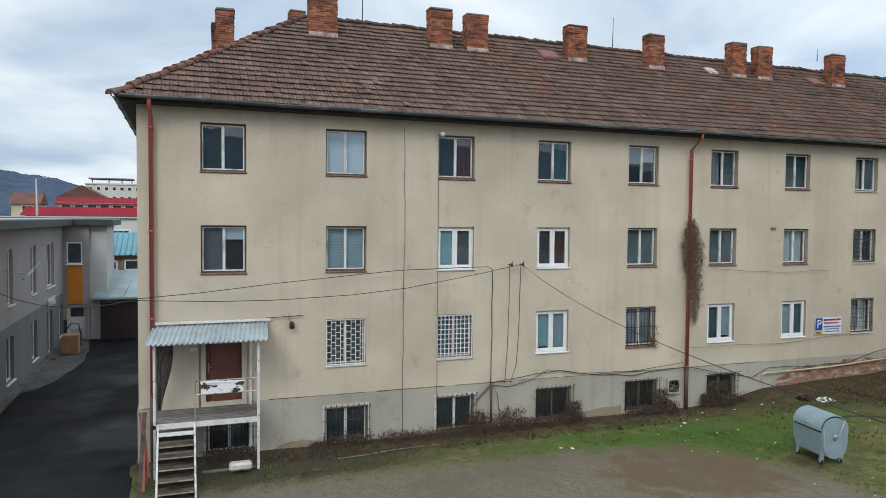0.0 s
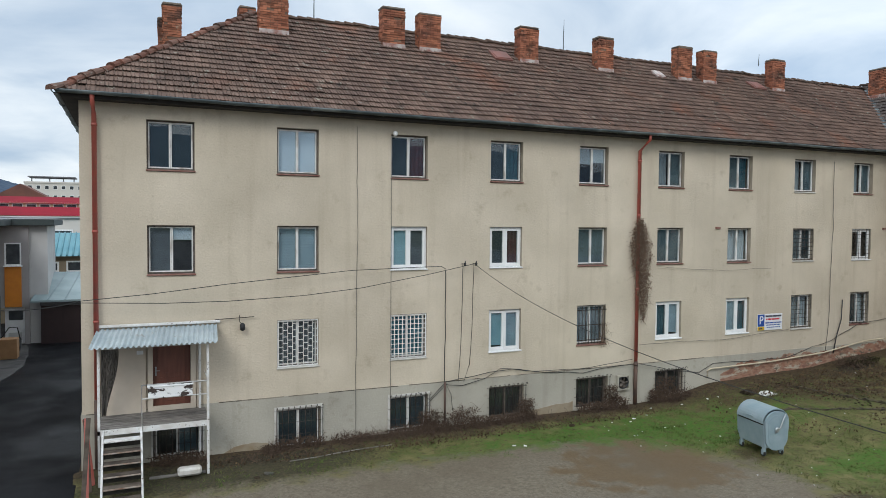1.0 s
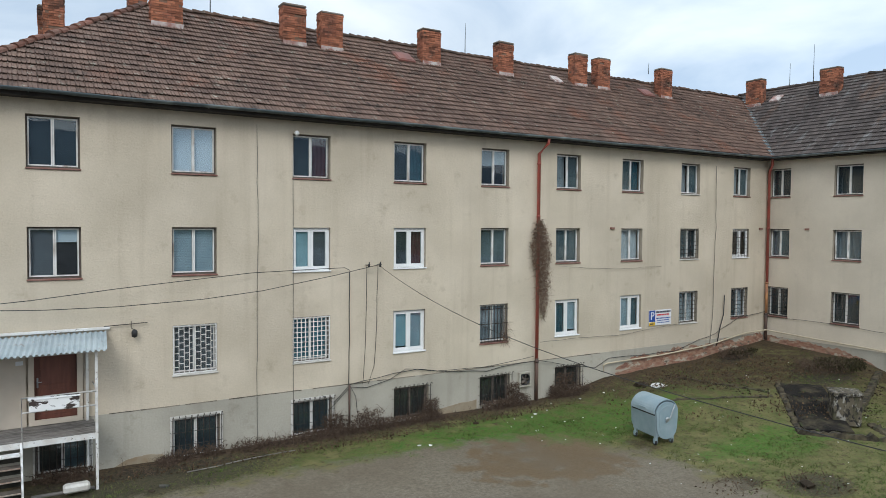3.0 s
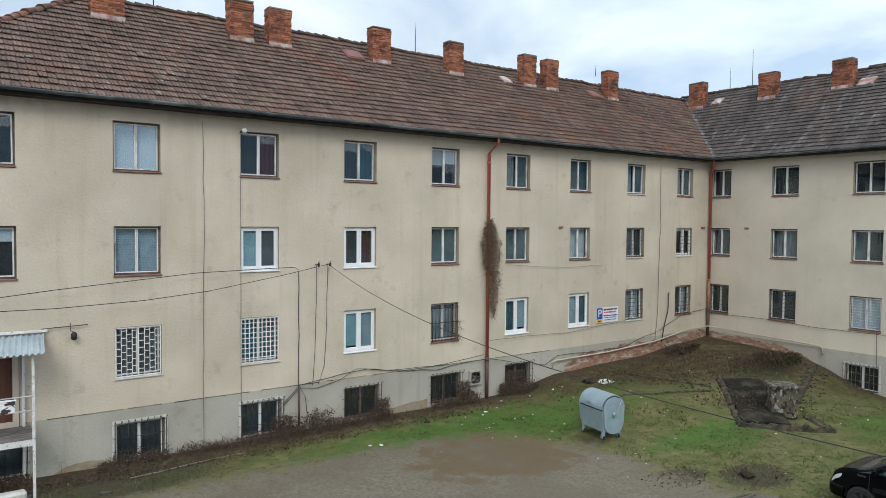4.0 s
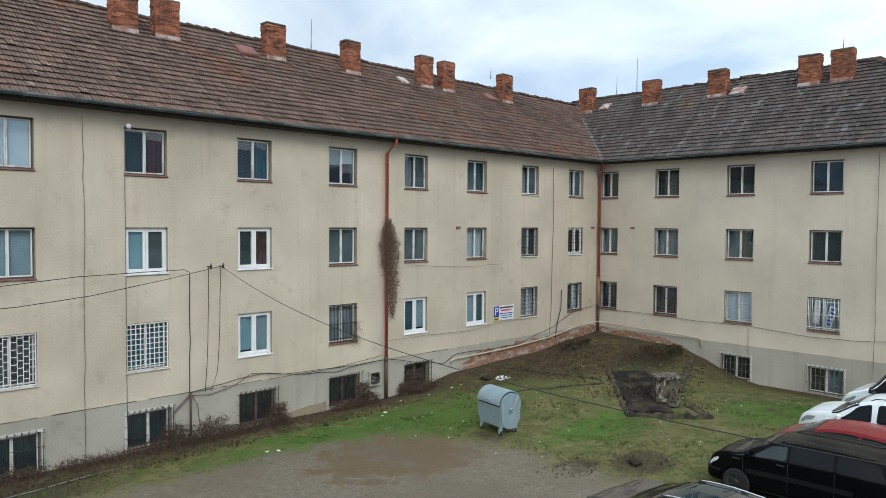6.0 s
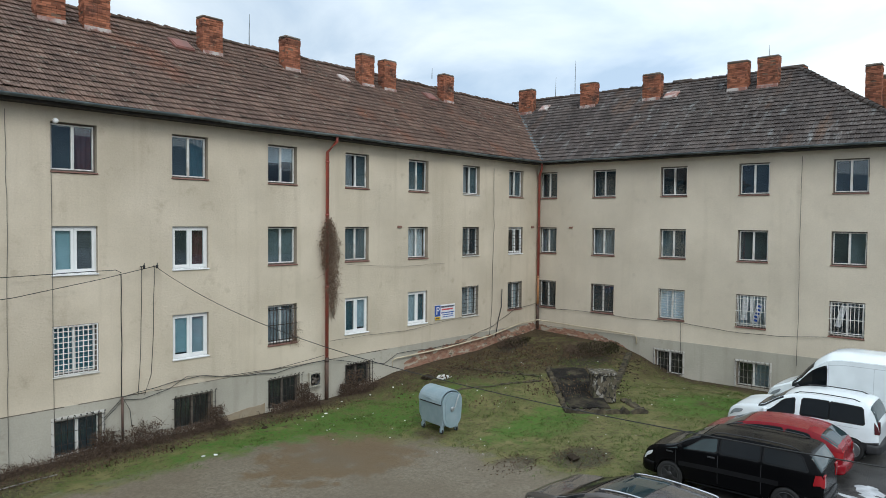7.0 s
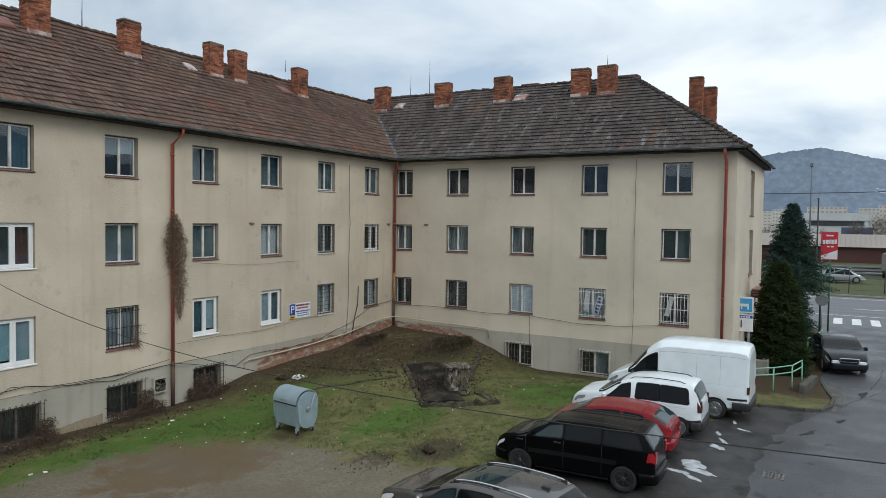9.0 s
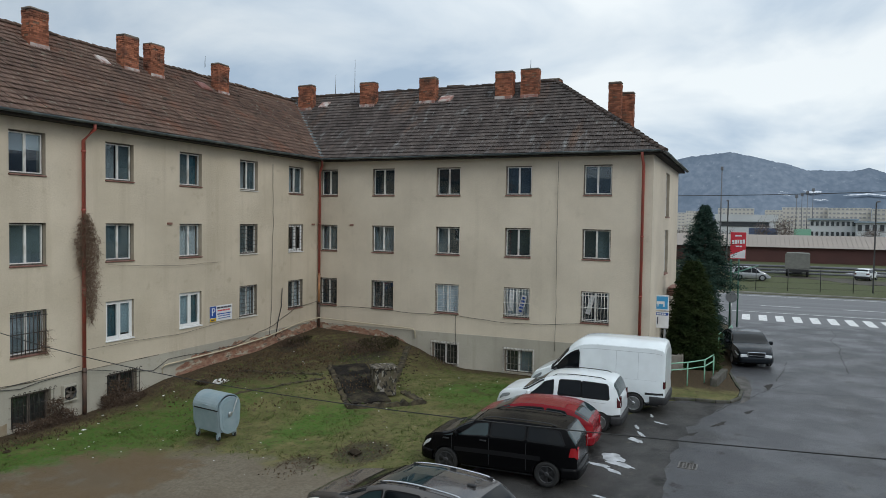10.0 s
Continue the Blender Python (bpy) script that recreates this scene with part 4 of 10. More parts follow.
bare_band("bare_brick_patch", MP, [(20.5, 0.1, 0.75), (21.6, 0.2, 1.18), (23.5, 0.3, 1.28), (25.5, 0.4, 1.34), (27.7, 0.5, 1.36), (30.2, 0.6, 1.46)], M["raw_brick"])
bare_band("bare_brick_patch", Matrix.Translation((-0.03, 0, 0)) @ MB, [(-20.0, 0.6, 1.37), (-18, 0.5, 1.34), (-16.4, 0.4, 1.22), (-15.2, 0.3, 0.92), (-14.6, 0.3, 0.6)], M["raw_brick"])
M["damp"] = mat("damp_brown_render", (0.27, 0.205, 0.13), (0.32, 0.27, 0.195), rough=0.95, bump=0.4)
bare_band("damp_patch", MP, [(10.9, -0.1, 0.02), (11.5, -0.1, 0.14), (12.1, -0.1, 0.26), (12.8, -0.1, 0.34), (13.4, -0.1, 0.40), (13.95, -0.1, 0.42)], M["damp"], 0.25, "brown damp stain at the wall foot")
bare_band("damp_patch", MP, [(2.2, -0.2, 0.0), (2.6, -0.2, 0.2), (3.1, -0.2, 0.28), (3.5, -0.2, 0.24), (3.8, -0.2, 0.0)], M["damp"], 0.25, "brown damp stain at the wall foot")

# ---- roof ----
RIDGE_A, RIDGE_B = EAVE_Z + HALF_A * SLOPE, EAVE_Z + HALF_B * SLOPE
PA, PB = EAVE_Y + HALF_A, EAVE_X + HALF_B          # ridge lines y = PA and x = PB
BACK_Y, BACK_X = EAVE_Y + 2 * HALF_A, EAVE_X + 2 * HALF_B
bm = bmesh.new()


def poly(bm, pts):
    bm.faces.new([bm.verts.new(p) for p in pts])


VAL = (EAVE_X + HALF_A, PA, RIDGE_A)
poly(bm, [(END_A, EAVE_Y, EAVE_Z), (EAVE_X, EAVE_Y, EAVE_Z), VAL, (END_A + HALF_A, PA, RIDGE_A)])
poly(bm, [(END_A, BACK_Y, EAVE_Z), (END_A, EAVE_Y, EAVE_Z), (END_A + HALF_A, PA, RIDGE_A)])
poly(bm, [(END_A + HALF_A, PA, RIDGE_A), VAL, (VAL[0], BACK_Y, EAVE_Z), (END_A, BACK_Y, EAVE_Z)])
poly(bm, [(EAVE_X, EAVE_Y, EAVE_Z), (EAVE_X, END_B, EAVE_Z), (PB, END_B + HALF_B, RIDGE_B), (PB, PA + 0.4, RIDGE_B), VAL])
poly(bm, [(EAVE_X, END_B, EAVE_Z), (BACK_X, END_B, EAVE_Z), (PB, END_B + HALF_B, RIDGE_B)])
poly(bm, [(BACK_X, END_B, EAVE_Z), (BACK_X, BACK_Y, EAVE_Z), (PB, PA + 0.4, RIDGE_B), (PB, END_B + HALF_B, RIDGE_B)])
poly(bm, [(VAL[0], BACK_Y, EAVE_Z), VAL, (PB, PA + 0.4, RIDGE_B), (BACK_X, BACK_Y, EAVE_Z)])
bmesh.ops.solidify(bm, geom=bm.faces[:], thickness=0.05)
roof = part("roof", bm, M["underlay"], house, "weathered brown interlocking clay tile roof")
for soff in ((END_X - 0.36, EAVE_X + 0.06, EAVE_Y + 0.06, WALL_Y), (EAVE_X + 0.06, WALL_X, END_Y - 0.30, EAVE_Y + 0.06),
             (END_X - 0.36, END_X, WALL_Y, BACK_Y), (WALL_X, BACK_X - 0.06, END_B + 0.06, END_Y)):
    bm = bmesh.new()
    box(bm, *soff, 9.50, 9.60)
    part("soffit", bm, M["soffit"], house, "boarded soffit with the eaves shade in its colour")

COURSE, TILE_W = 0.335, 0.205
NRM = 1 / math.sqrt(1 + SLOPE * SLOPE)


def tile_shape(w=TILE_W, ln=COURSE + 0.06):
    """One interlocking tile: a shallow trough with a roll at its edge; local x across, y up the slope, z out."""
    prof = [(-w / 2, 0.020), (-w * 0.43, 0.052), (-w * 0.31, 0.020), (-w * 0.08, 0.022), (0.0, 0.042), (w * 0.08, 0.022), (w * 0.5, 0.018)]
    vs, fs = [], []
    k = len(prof)
    for yy, lift in ((-ln / 2, 0.037), (ln / 2, -0.014), (-ln / 2, 0.020), (-ln / 2 + 0.09, -0.03)):
        vs += [(x, yy, z + lift) for x, z in prof]
    for i in range(k - 1):
        fs.append((i, i + 1, k + i + 1, k + i))
        fs.append((2 * k + i, 2 * k + i + 1, i + 1, i))
        fs.append((3 * k + i, 3 * k + i + 1, 2 * k + i + 1, 2 * k + i))
    return np.array(vs), fs


def slope_frame(o, u):
    """Matrix of a roof slope: u along the eave, then up the slope, then out."""
    u = Vector(u)
    upv = Vector((0, NRM, SLOPE * NRM)) if abs(u.x) > 0.5 else Vector((NRM, 0, SLOPE * NRM))
    nn = u.cross(upv)
    return Matrix(((u.x, upv.x, nn.x, o[0]), (u.y, upv.y, nn.y, o[1]), (u.z, upv.z, nn.z, o[2]), (0, 0, 0, 1)))


FA = slope_frame((0, EAVE_Y, EAVE_Z), (1, 0, 0))
FB = slope_frame((EAVE_X, 0, EAVE_Z), (0, -1, 0))
tv, tf = tile_shape()
piece_mesh = quick_mesh("tile", tv, tf, M["tile_a1"], False)


def lay_tiles(fr, inside, u0, u1, length, material, label, singles=None, seed=3):
    rng = np.random.default_rng(seed)
    R3, T3 = np.array(fr.to_3x3()), np.array(fr.translation)
    allv, allf, base, left = [], [], 0, []
    rows_n = int(length / COURSE) + 1
    for j in range(rows_n):
        v = 0.12 + j * COURSE
        wob = 0.012 * math.sin(j * 1.7)
        for i in range(int((u1 - u0) / TILE_W) + 1):
            u = u0 + (i + 0.5) * TILE_W
            if not inside(u, v * NRM):
                continue
            rot = rng.normal(0, 0.008)
            lift = abs(rng.normal(0, 0.006)) + (0.02 if rng.random() < 0.015 else 0)
            dv = rng.normal(0, 0.004) + wob + 0.02 * noise.noise((u * 0.35, j * 0.2, seed))
            if singles and singles(u, j):
                left.append((u, v + dv, lift, rot))
                continue
            c, s = math.cos(rot), math.sin(rot)
            p = tv.copy()
            p[:, 0], p[:, 1] = tv[:, 0] * c - tv[:, 1] * s + u, tv[:, 0] * s + tv[:, 1] * c + v + dv
            p[:, 2] += lift
            allv.append(p @ R3.T + T3)
            allf += [tuple(base + k for k in f) for f in tf]
            base += len(tv)
    me = quick_mesh("roof_tiles", np.concatenate(allv), allf, material)
    ob = new("roof_tiles", me)
    ob.parent, ob.matrix_parent_inverse = roof, world_of(roof).inverted()
    tagged(ob, label, kind="stuff")
    return left


tiles_single = lay_tiles(FA, lambda u, h: END_A + h + 0.02 < u < EAVE_X + h - 0.05 and h < HALF_A - 0.02, END_A, EAVE_X + HALF_A, HALF_A / NRM, M["tile_a"],
                         "weathered brown clay tiles with reddish patches", singles=lambda u, j: 4.0 < u < 14.4 and j < 6)
lay_tiles(FB, lambda u, h: -EAVE_Y - h + 0.05 < u < -END_B - h - 0.02 and h < HALF_B - 0.02, -PA - 0.5, -END_B, HALF_B / NRM, M["tile_b"],
          "dark mossy clay tiles", seed=8)

# ridge and hip caps
cap_bm = bmesh.new()
for k in range(7):
    a = math.pi * k / 6
    for yy, r in ((-0.2, 0.165), (0.2, 0.11)):
        cap_bm.verts.new((r * math.cos(a), yy, r * math.sin(a) * 0.8))
cap_bm.verts.ensure_lookup_table()
for k in range(6):
    f = cap_bm.faces.new((cap_bm.verts[2 * k], cap_bm.verts[2 * k + 1], cap_bm.verts[2 * k + 3], cap_bm.verts[2 * k + 2]))
cap_bm.faces.new([cap_bm.verts[2 * k] for k in range(7)])
cap_copy = [cap_bm.copy(), cap_bm.copy()]
cap_mesh = mesh_from(cap_bm, "ridge_tile", M["ridge"])
cap_a, cap_b = mesh_from(cap_copy[0], "ridge_tile", M["ridge_a"]), mesh_from(cap_copy[1], "ridge_tile", M["ridge_b"])


def caps_along(a, b, mesh=None, step=0.34):
    a, b = Vector(a), Vector(b)
    bed = bmesh.new()
    tube(bed, [a - Vector((0, 0, 0.06)), b - Vector((0, 0, 0.06))], 0.10, 8)
    part("mortar_bed", bed, M["mortar"], roof)
    d = (b - a).normalized()
    s = d.cross(Vector((0, 0, 1))).normalized()
    nn = s.cross(d)
    n = int((b - a).length / step)
    rnd = random.Random(int(a.x * 10))
    for k in range(n + 1):
        p = a + d * (k * step)
        ob = new("ridge_tile", mesh or cap_mesh)
        ob.parent, ob.matrix_parent_inverse = roof, world_of(roof).inverted()
        m = Matrix(((s.x, d.x, nn.x, p.x), (s.y, d.y, nn.y, p.y), (s.z, d.z, nn.z, p.z - 0.045 + rnd.uniform(-0.015, 0.035)), (0, 0, 0, 1)))
        ob.matrix_basis = m @ pose(0, 0, 0, rnd.uniform(-3, 3), 0, rnd.uniform(-3, 3))


caps_along((END_A, EAVE_Y, EAVE_Z + 0.05), (END_A + HALF_A, PA, RIDGE_A + 0.04))
caps_along((END_A + HALF_A, PA, RIDGE_A + 0.04), (PB - 0.4, PA, RIDGE_A + 0.04), cap_a)
caps_along((PB, PA + 0.3, RIDGE_B + 0.04), (PB, END_B + HALF_B, RIDGE_B + 0.04), cap_b)
caps_along((EAVE_X, END_B, EAVE_Z + 0.05), (PB, END_B + HALF_B, RIDGE_B + 0.04), cap_b)
# valley sheet
bm = bmesh.new()
d = Vector((1, 1, SLOPE)).normalized()
for k in range(12):
    p = Vector((EAVE_X, EAVE_Y, EAVE_Z)) + d * (k * (Vector(VAL) - Vector((EAVE_X, EAVE_Y, EAVE_Z))).length / 12)
    q = Vector((EAVE_X, EAVE_Y, EAVE_Z)) + d * ((k + 1.05) * (Vector(VAL) - Vector((EAVE_X, EAVE_Y, EAVE_Z))).length / 12)
    up = Vector((0, 0, 0.075))
    l_, r_ = Vector((-0.07, 0.07, 0.02)), Vector((0.07, -0.07, 0.02))
    a = [bm.verts.new(c + up) for c in (p + l_, p, p + r_)]
    b = [bm.verts.new(c + up - Vector((0, 0, 0.004))) for c in (q + l_, q, q + r_)]
    bm.faces.new((a[0], a[1], b[1], b[0]))
    bm.faces.new((a[1], a[2], b[2], b[1]))
part("valley_sheet", bm, M["gutter"], roof, "dark metal valley sheet")

# gutters: half-round troughs on brackets
def gutter(a, b):
    a, b = Vector(a), Vector(b)
    d = (b - a).normalized()
    s = d.cross(Vector((0, 0, 1)))
    n = max(2, int((b - a).length / 2.0))
    bm = bmesh.new()
    prof = [(0.085 * math.cos(math.pi * k / 8), -0.085 * math.sin(math.pi * k / 8)) for k in range(9)]
    prof += [(0.077 * math.cos(math.pi * k / 8), -0.077 * math.sin(math.pi * k / 8)) for k in range(8, -1, -1)]
    prev = None
    for seg in range(n + 1):
        p = a.lerp(b, seg / n) + Vector((0, 0, 0.012 * math.sin(seg * 2.3)))
        ring = [bm.verts.new(p + s * u + Vector((0, 0, w))) for u, w in prof]
        if prev:
            for k in range(len(prof)):
                q = (k + 1) % len(prof)
                f = bm.faces.new((prev[k], prev[q], ring[q], ring[k]))
                f.smooth = True
        prev = ring
    g_ = part("gutter", bm, M["gutter"], house, "dark sagging half-round metal gutter")
    for seg in range(n + 1):
        p = a.lerp(b, seg / n)
        bm = bmesh.new()
        tube(bm, [p + s * 0.094 * math.cos(math.pi * k / 6) - Vector((0, 0, 0.094 * math.sin(math.pi * k / 6))) for k in range(7)], 0.012, 4)
        part("bracket", bm, M["gutter"], g_)
    return g_


GZ = 9.66
gutter((END_A - 0.02, EAVE_Y - 0.05, GZ), (EAVE_X - 0.05, EAVE_Y - 0.05, GZ - 0.03))
gutter((EAVE_X - 0.05, EAVE_Y - 0.05, GZ - 0.03), (EAVE_X - 0.05, END_B - 0.02, GZ))
gutter((END_A - 0.04, BACK_Y, GZ), (END_A - 0.04, EAVE_Y, GZ))
gutter((EAVE_X, END_B - 0.05, GZ), (BACK_X, END_B - 0.05, GZ))


def downpipe(pts, r, material, label, elbows=()):
    bm = bmesh.new()
    tube(bm, pts, r, 10)
    for z in elbows:
        p = next((Vector(a).lerp(Vector(b), (a[2] - z) / (a[2] - b[2])) for a, b in zip(pts, pts[1:]) if a[2] >= z >= b[2] and a[2] > b[2]), None)
        if p:
            tube(bm, [p + Vector((0, 0, 0.03)), p - Vector((0, 0, 0.03))], r + 0.014, 10)
    return part("downpipe", bm, material, house, label)


y1 = WALL_Y - 0.13
downpipe([(-0.82, EAVE_Y - 0.02, 9.58), (-0.82, EAVE_Y, 9.42), (-0.80, y1, 9.12), (-0.80, y1, 1.9)], 0.062, M["pipe_red"], "red painted downpipe", (8.9, 6.2, 3.9))
downpipe([(-0.80, y1, 1.9), (-0.80, y1, 0.1)], 0.068, M["pipe_rust"], "dark lower downpipe")
downpipe([(16.52, EAVE_Y - 0.02, 9.58), (16.52, EAVE_Y, 9.42), (16.40, y1, 9.05), (16.40, y1, 1.62)], 0.062, M["pipe_red"], "red painted downpipe", (8.7, 6.8, 4.2))
downpipe([(16.40, y1, 1.62), (16.40, y1, 0.02)], 0.070, M["pipe_rust"], "dark lower downpipe", (1.5,))
xc = WALL_X - 0.14
downpipe([(EAVE_X + 0.05, EAVE_Y + 0.02, 9.56), (EAVE_X + 0.1, EAVE_Y + 0.05, 9.3), (xc, y1 - 0.02, 9.0), (xc, y1 - 0.02, 3.9)], 0.062, M["pipe_red"], "red painted downpipe", (8.6, 6.4))
downpipe([(xc, y1 - 0.02, 3.9), (xc, y1 - 0.02, 2.45)], 0.062, M["pipe_orange"], "orange rusty downpipe", (3.85,))
downpipe([(xc, y1 - 0.02, 2.45), (xc, y1 - 0.02, 1.2)], 0.07, M["pipe_rust"], "dark lower downpipe", (2.4,))
xb = WALL_X - 0.13
downpipe([(EAVE_X - 0.02, 4.12, 9.58), (EAVE_X, 4.12, 9.42), (xb, 4.10, 9.05), (xb, 4.10, 1.5)], 0.062, M["pipe_red"], "red painted downpipe", (8.8, 6.1, 3.6))

# ---- chimneys ----


def chimney(x, y, sx, sy, z0, z1, seed, along_x=True, broken=0.3, flashed=True):
    """Brick stack standing through the roof; bricks laid course by course, corbelled near the top."""
    rnd = random.Random(seed)
    verts, faces = [], []
    core = bmesh.new()
    box(core, x - sx / 2 + 0.02, x + sx / 2 - 0.02, y - sy / 2 + 0.02, y + sy / 2 - 0.02, z0, z1 - 0.03)
    bh, bl, gap = 0.078, 0.25, 0.012
    n = int((z1 - z0) / bh)

    def brick(ax, cx, cy, z, w, face):
        t, dd = rnd.uniform(-0.016, 0.012), 0.05
        hw = w / 2 - gap / 2
        if face in "sn":
            s = -1 if face == "s" else 1
            c = [(cx - hw, cy + s * t), (cx + hw, cy + s * t), (cx + hw, cy - s * dd), (cx - hw, cy - s * dd)]
        else:
            s = -1 if face == "w" else 1
            c = [(cx + s * t, cy - hw), (cx + s * t, cy + hw), (cx - s * dd, cy + hw), (cx - s * dd, cy - hw)]
        b = len(verts)
        for zz in (z + gap / 2, z + bh - gap / 2):
            verts.extend([(px, py, zz) for px, py in c])
        faces.extend([(b, b + 1, b + 5, b + 4), (b + 1, b + 2, b + 6, b + 5), (b + 3, b, b + 4, b + 7), (b + 4, b + 5, b + 6, b + 7), (b, b + 3, b + 2, b + 1)])

    for j in range(n):
        z = z0 + j * bh
        grow = 0.012 if j >= n - 3 else 0.0
        hx, hy = sx / 2 + grow, sy / 2 + grow
        for face, ln, fixed in (("s", 2 * hx, y - hy), ("n", 2 * hx, y + hy), ("w", 2 * hy, x - hx), ("e", 2 * hy, x + hx)):
            k = max(2, round(ln / bl))
            w = ln / k
            off = (j % 2) * w / 2
            i0 = -1 if off else 0
            for i in range(i0, k):
                a, b = max(0, i * w + off), min(ln, (i + 1) * w + off)
                if b - a < 0.05 or (rnd.random() < (0.02 + broken * 0.06 * (j > n * 0.5))):
                    continue
                mid = -ln / 2 + (a + b) / 2
                if face in "sn":
                    brick(0, x + mid, fixed, z, b - a, face)
                else:
                    brick(1, fixed, y + mid, z, b - a, face)
    me = quick_mesh("chimney", verts, faces, M["brick"])
    ob = new("chimney", me)
    ob.parent, ob.matrix_parent_inverse = house, world_of(house).inverted()
    ob["label"] = "weathered orange brick chimney with missing bricks"
    part("core", core, M["mortar"], ob)
    cap = bmesh.new()
    rbox(cap, x - sx / 2 - 0.02, x + sx / 2 + 0.02, y - sy / 2 - 0.02, y + sy / 2 + 0.02, z1 - 0.04, z1 + 0.06, 0.035)
    for v in cap.verts:
        v.co += Vector((rnd.uniform(-0.015, 0.015), rnd.uniform(-0.015, 0.015), rnd.uniform(-0.012, 0.012)))
    part("cap", cap, M["cap"], ob, "sooty mortar cap")
    if not flashed:
        return ob
    fl = bmesh.new()
    if along_x:
        zf = EAVE_Z + (y - sy / 2 - EAVE_Y) * SLOPE
        rbox(fl, x - sx / 2 - 0.01, x + sx / 2 + 0.01, y - sy / 2 - 0.03, y - sy / 2 - 0.008, zf - 0.02, zf + 0.17, 0.008)
    else:
        zf = EAVE_Z + (x - sx / 2 - EAVE_X) * SLOPE
        rbox(fl, x - sx / 2 - 0.03, x - sx / 2 - 0.008, y - sy / 2 - 0.01, y + sy / 2 + 0.01, zf - 0.02, zf + 0.17, 0.008)
    part("flashing", fl, M["flash"], ob, "rusty patched flashing")
    return ob


CH_A = [(4.395, 0.95, 14.35), (8.575, 0.83, 13.99), (9.965, 0.83, 13.94), (14.1, 0.81, 13.98), (17.7, 0.74, 13.98), (21.84, 0.76, 14.05), (23.235, 0.76, 14.02), (27.41, 0.78, 14.05)]
for i, (cx, w, zt) in enumerate(CH_A):
    chimney(cx, 23.915, w, 0.45, 12.3, zt, 20 + i)
for i, (cy, w, zt) in enumerate([(23.72, 0.91, 14.3), (19.62, 0.92, 14.2), (15.96, 0.93, 14.22), (11.67, 0.93, 14.25), (10.32, 0.91, 14.28)]):
    chimney(34.485, cy, 0.45, w, 12.7, zt, 40 + i, False)
for i, (cy, zt) in enumerate([(23.87, 14.33), (19.54, 14.3), (15.65, 14.36), (10.1, 14.36)]):
    chimney(37.75, cy, 0.72, 1.0, 12.0, zt, 50 + i, False, 0.1, False)
chimney(36.6, 6.47, 0.42, 0.64, 10.5, 13.76, 60, False, 0.3, False)
chimney(37.9, 6.05, 0.42, 0.66, 10.5, 13.46, 61, False, 0.3, False)
chimney(1.36, 25.775, 0.60, 0.48, 10.6, 13.70, 62, True, 0.3, False)
chimney(1.26, 26.8, 0.60, 0.48, 10.6, 13.45, 63, True, 0.3, False)

chimney(END_A + HALF_A - 0.15, PA + 0.7, 0.55, 0.55, RIDGE_A - 1.2, RIDGE_A + 0.30, 77, flashed=False)
# lightning rods and roof hatches
for i, (x, y, z0, z1) in enumerate([(6.06, 25.1, 13.5, 15.6), (16.57, 25.1, 13.5, 14.95), (26.9, 24.4, 13.9, 14.45), (35.6, 22.5, 13.8, 15.15), (35.6, 21.2, 13.8, 15.9), (34.7, 10.4, 14.2, 14.9)]):
    bm = bmesh.new()
    tube(bm, [(x, y, z0), (x, y, (z0 + z1) / 2), (x + 0.02, y, z1)], [0.022, 0.016, 0.008], 5)
    part("lightning_rod", bm, M["gutter"], house)


def hatch(fr, u, h, w, ln, material, label):
    bm = bmesh.new()
    v = h / NRM
    rbox(bm, u - w / 2, u + w / 2, v - ln / 2, v + ln / 2, 0.03, 0.13, 0.02)
    rbox(bm, u - w / 2 + 0.06, u + w / 2 - 0.06, v - ln / 2 + 0.06, v + ln / 2 - 0.06, 0.12, 0.15, 0.01)
    bmesh.ops.transform(bm, matrix=fr, verts=bm.verts)
    part("roof_hatch", bm, material, house, label)


M["hatch_red"] = mat("faded_red_hatch", (0.21, 0.075, 0.055), (0.16, 0.07, 0.055), rough=0.6)
hatch(FA, 12.95, 4.38, 0.75, 0.75, M["hatch_red"], "faded red sheet metal roof hatch")
hatch(FA, 20.55, 4.38, 0.45, 0.6, M["flash"], "grey metal roof light")
hatch(FA, 26.2, 4.38, 0.7, 0.7, M["hatch_red"], "faded red sheet metal roof hatch")
hatch(FB, -22.6, 4.9, 0.55, 0.6, M["flash"], "grey roof light")
hatch(FB, -14.95, 4.75, 0.7, 0.65, M["flash"], "patched roof hatch")

# ---- windows, grilles and blinds ----


def frame_ring(bm, u0, u1, z0, z1, d0, d1, w):
    box(bm, u0, u0 + w, d0, d1, z0, z1)
    box(bm, u1 - w, u1, d0, d1, z0, z1)
    box(bm, u0 + w, u1 - w, d0, d1, z1 - w, z1)
    box(bm, u0 + w, u1 - w, d0, d1, z0, z0 + w)


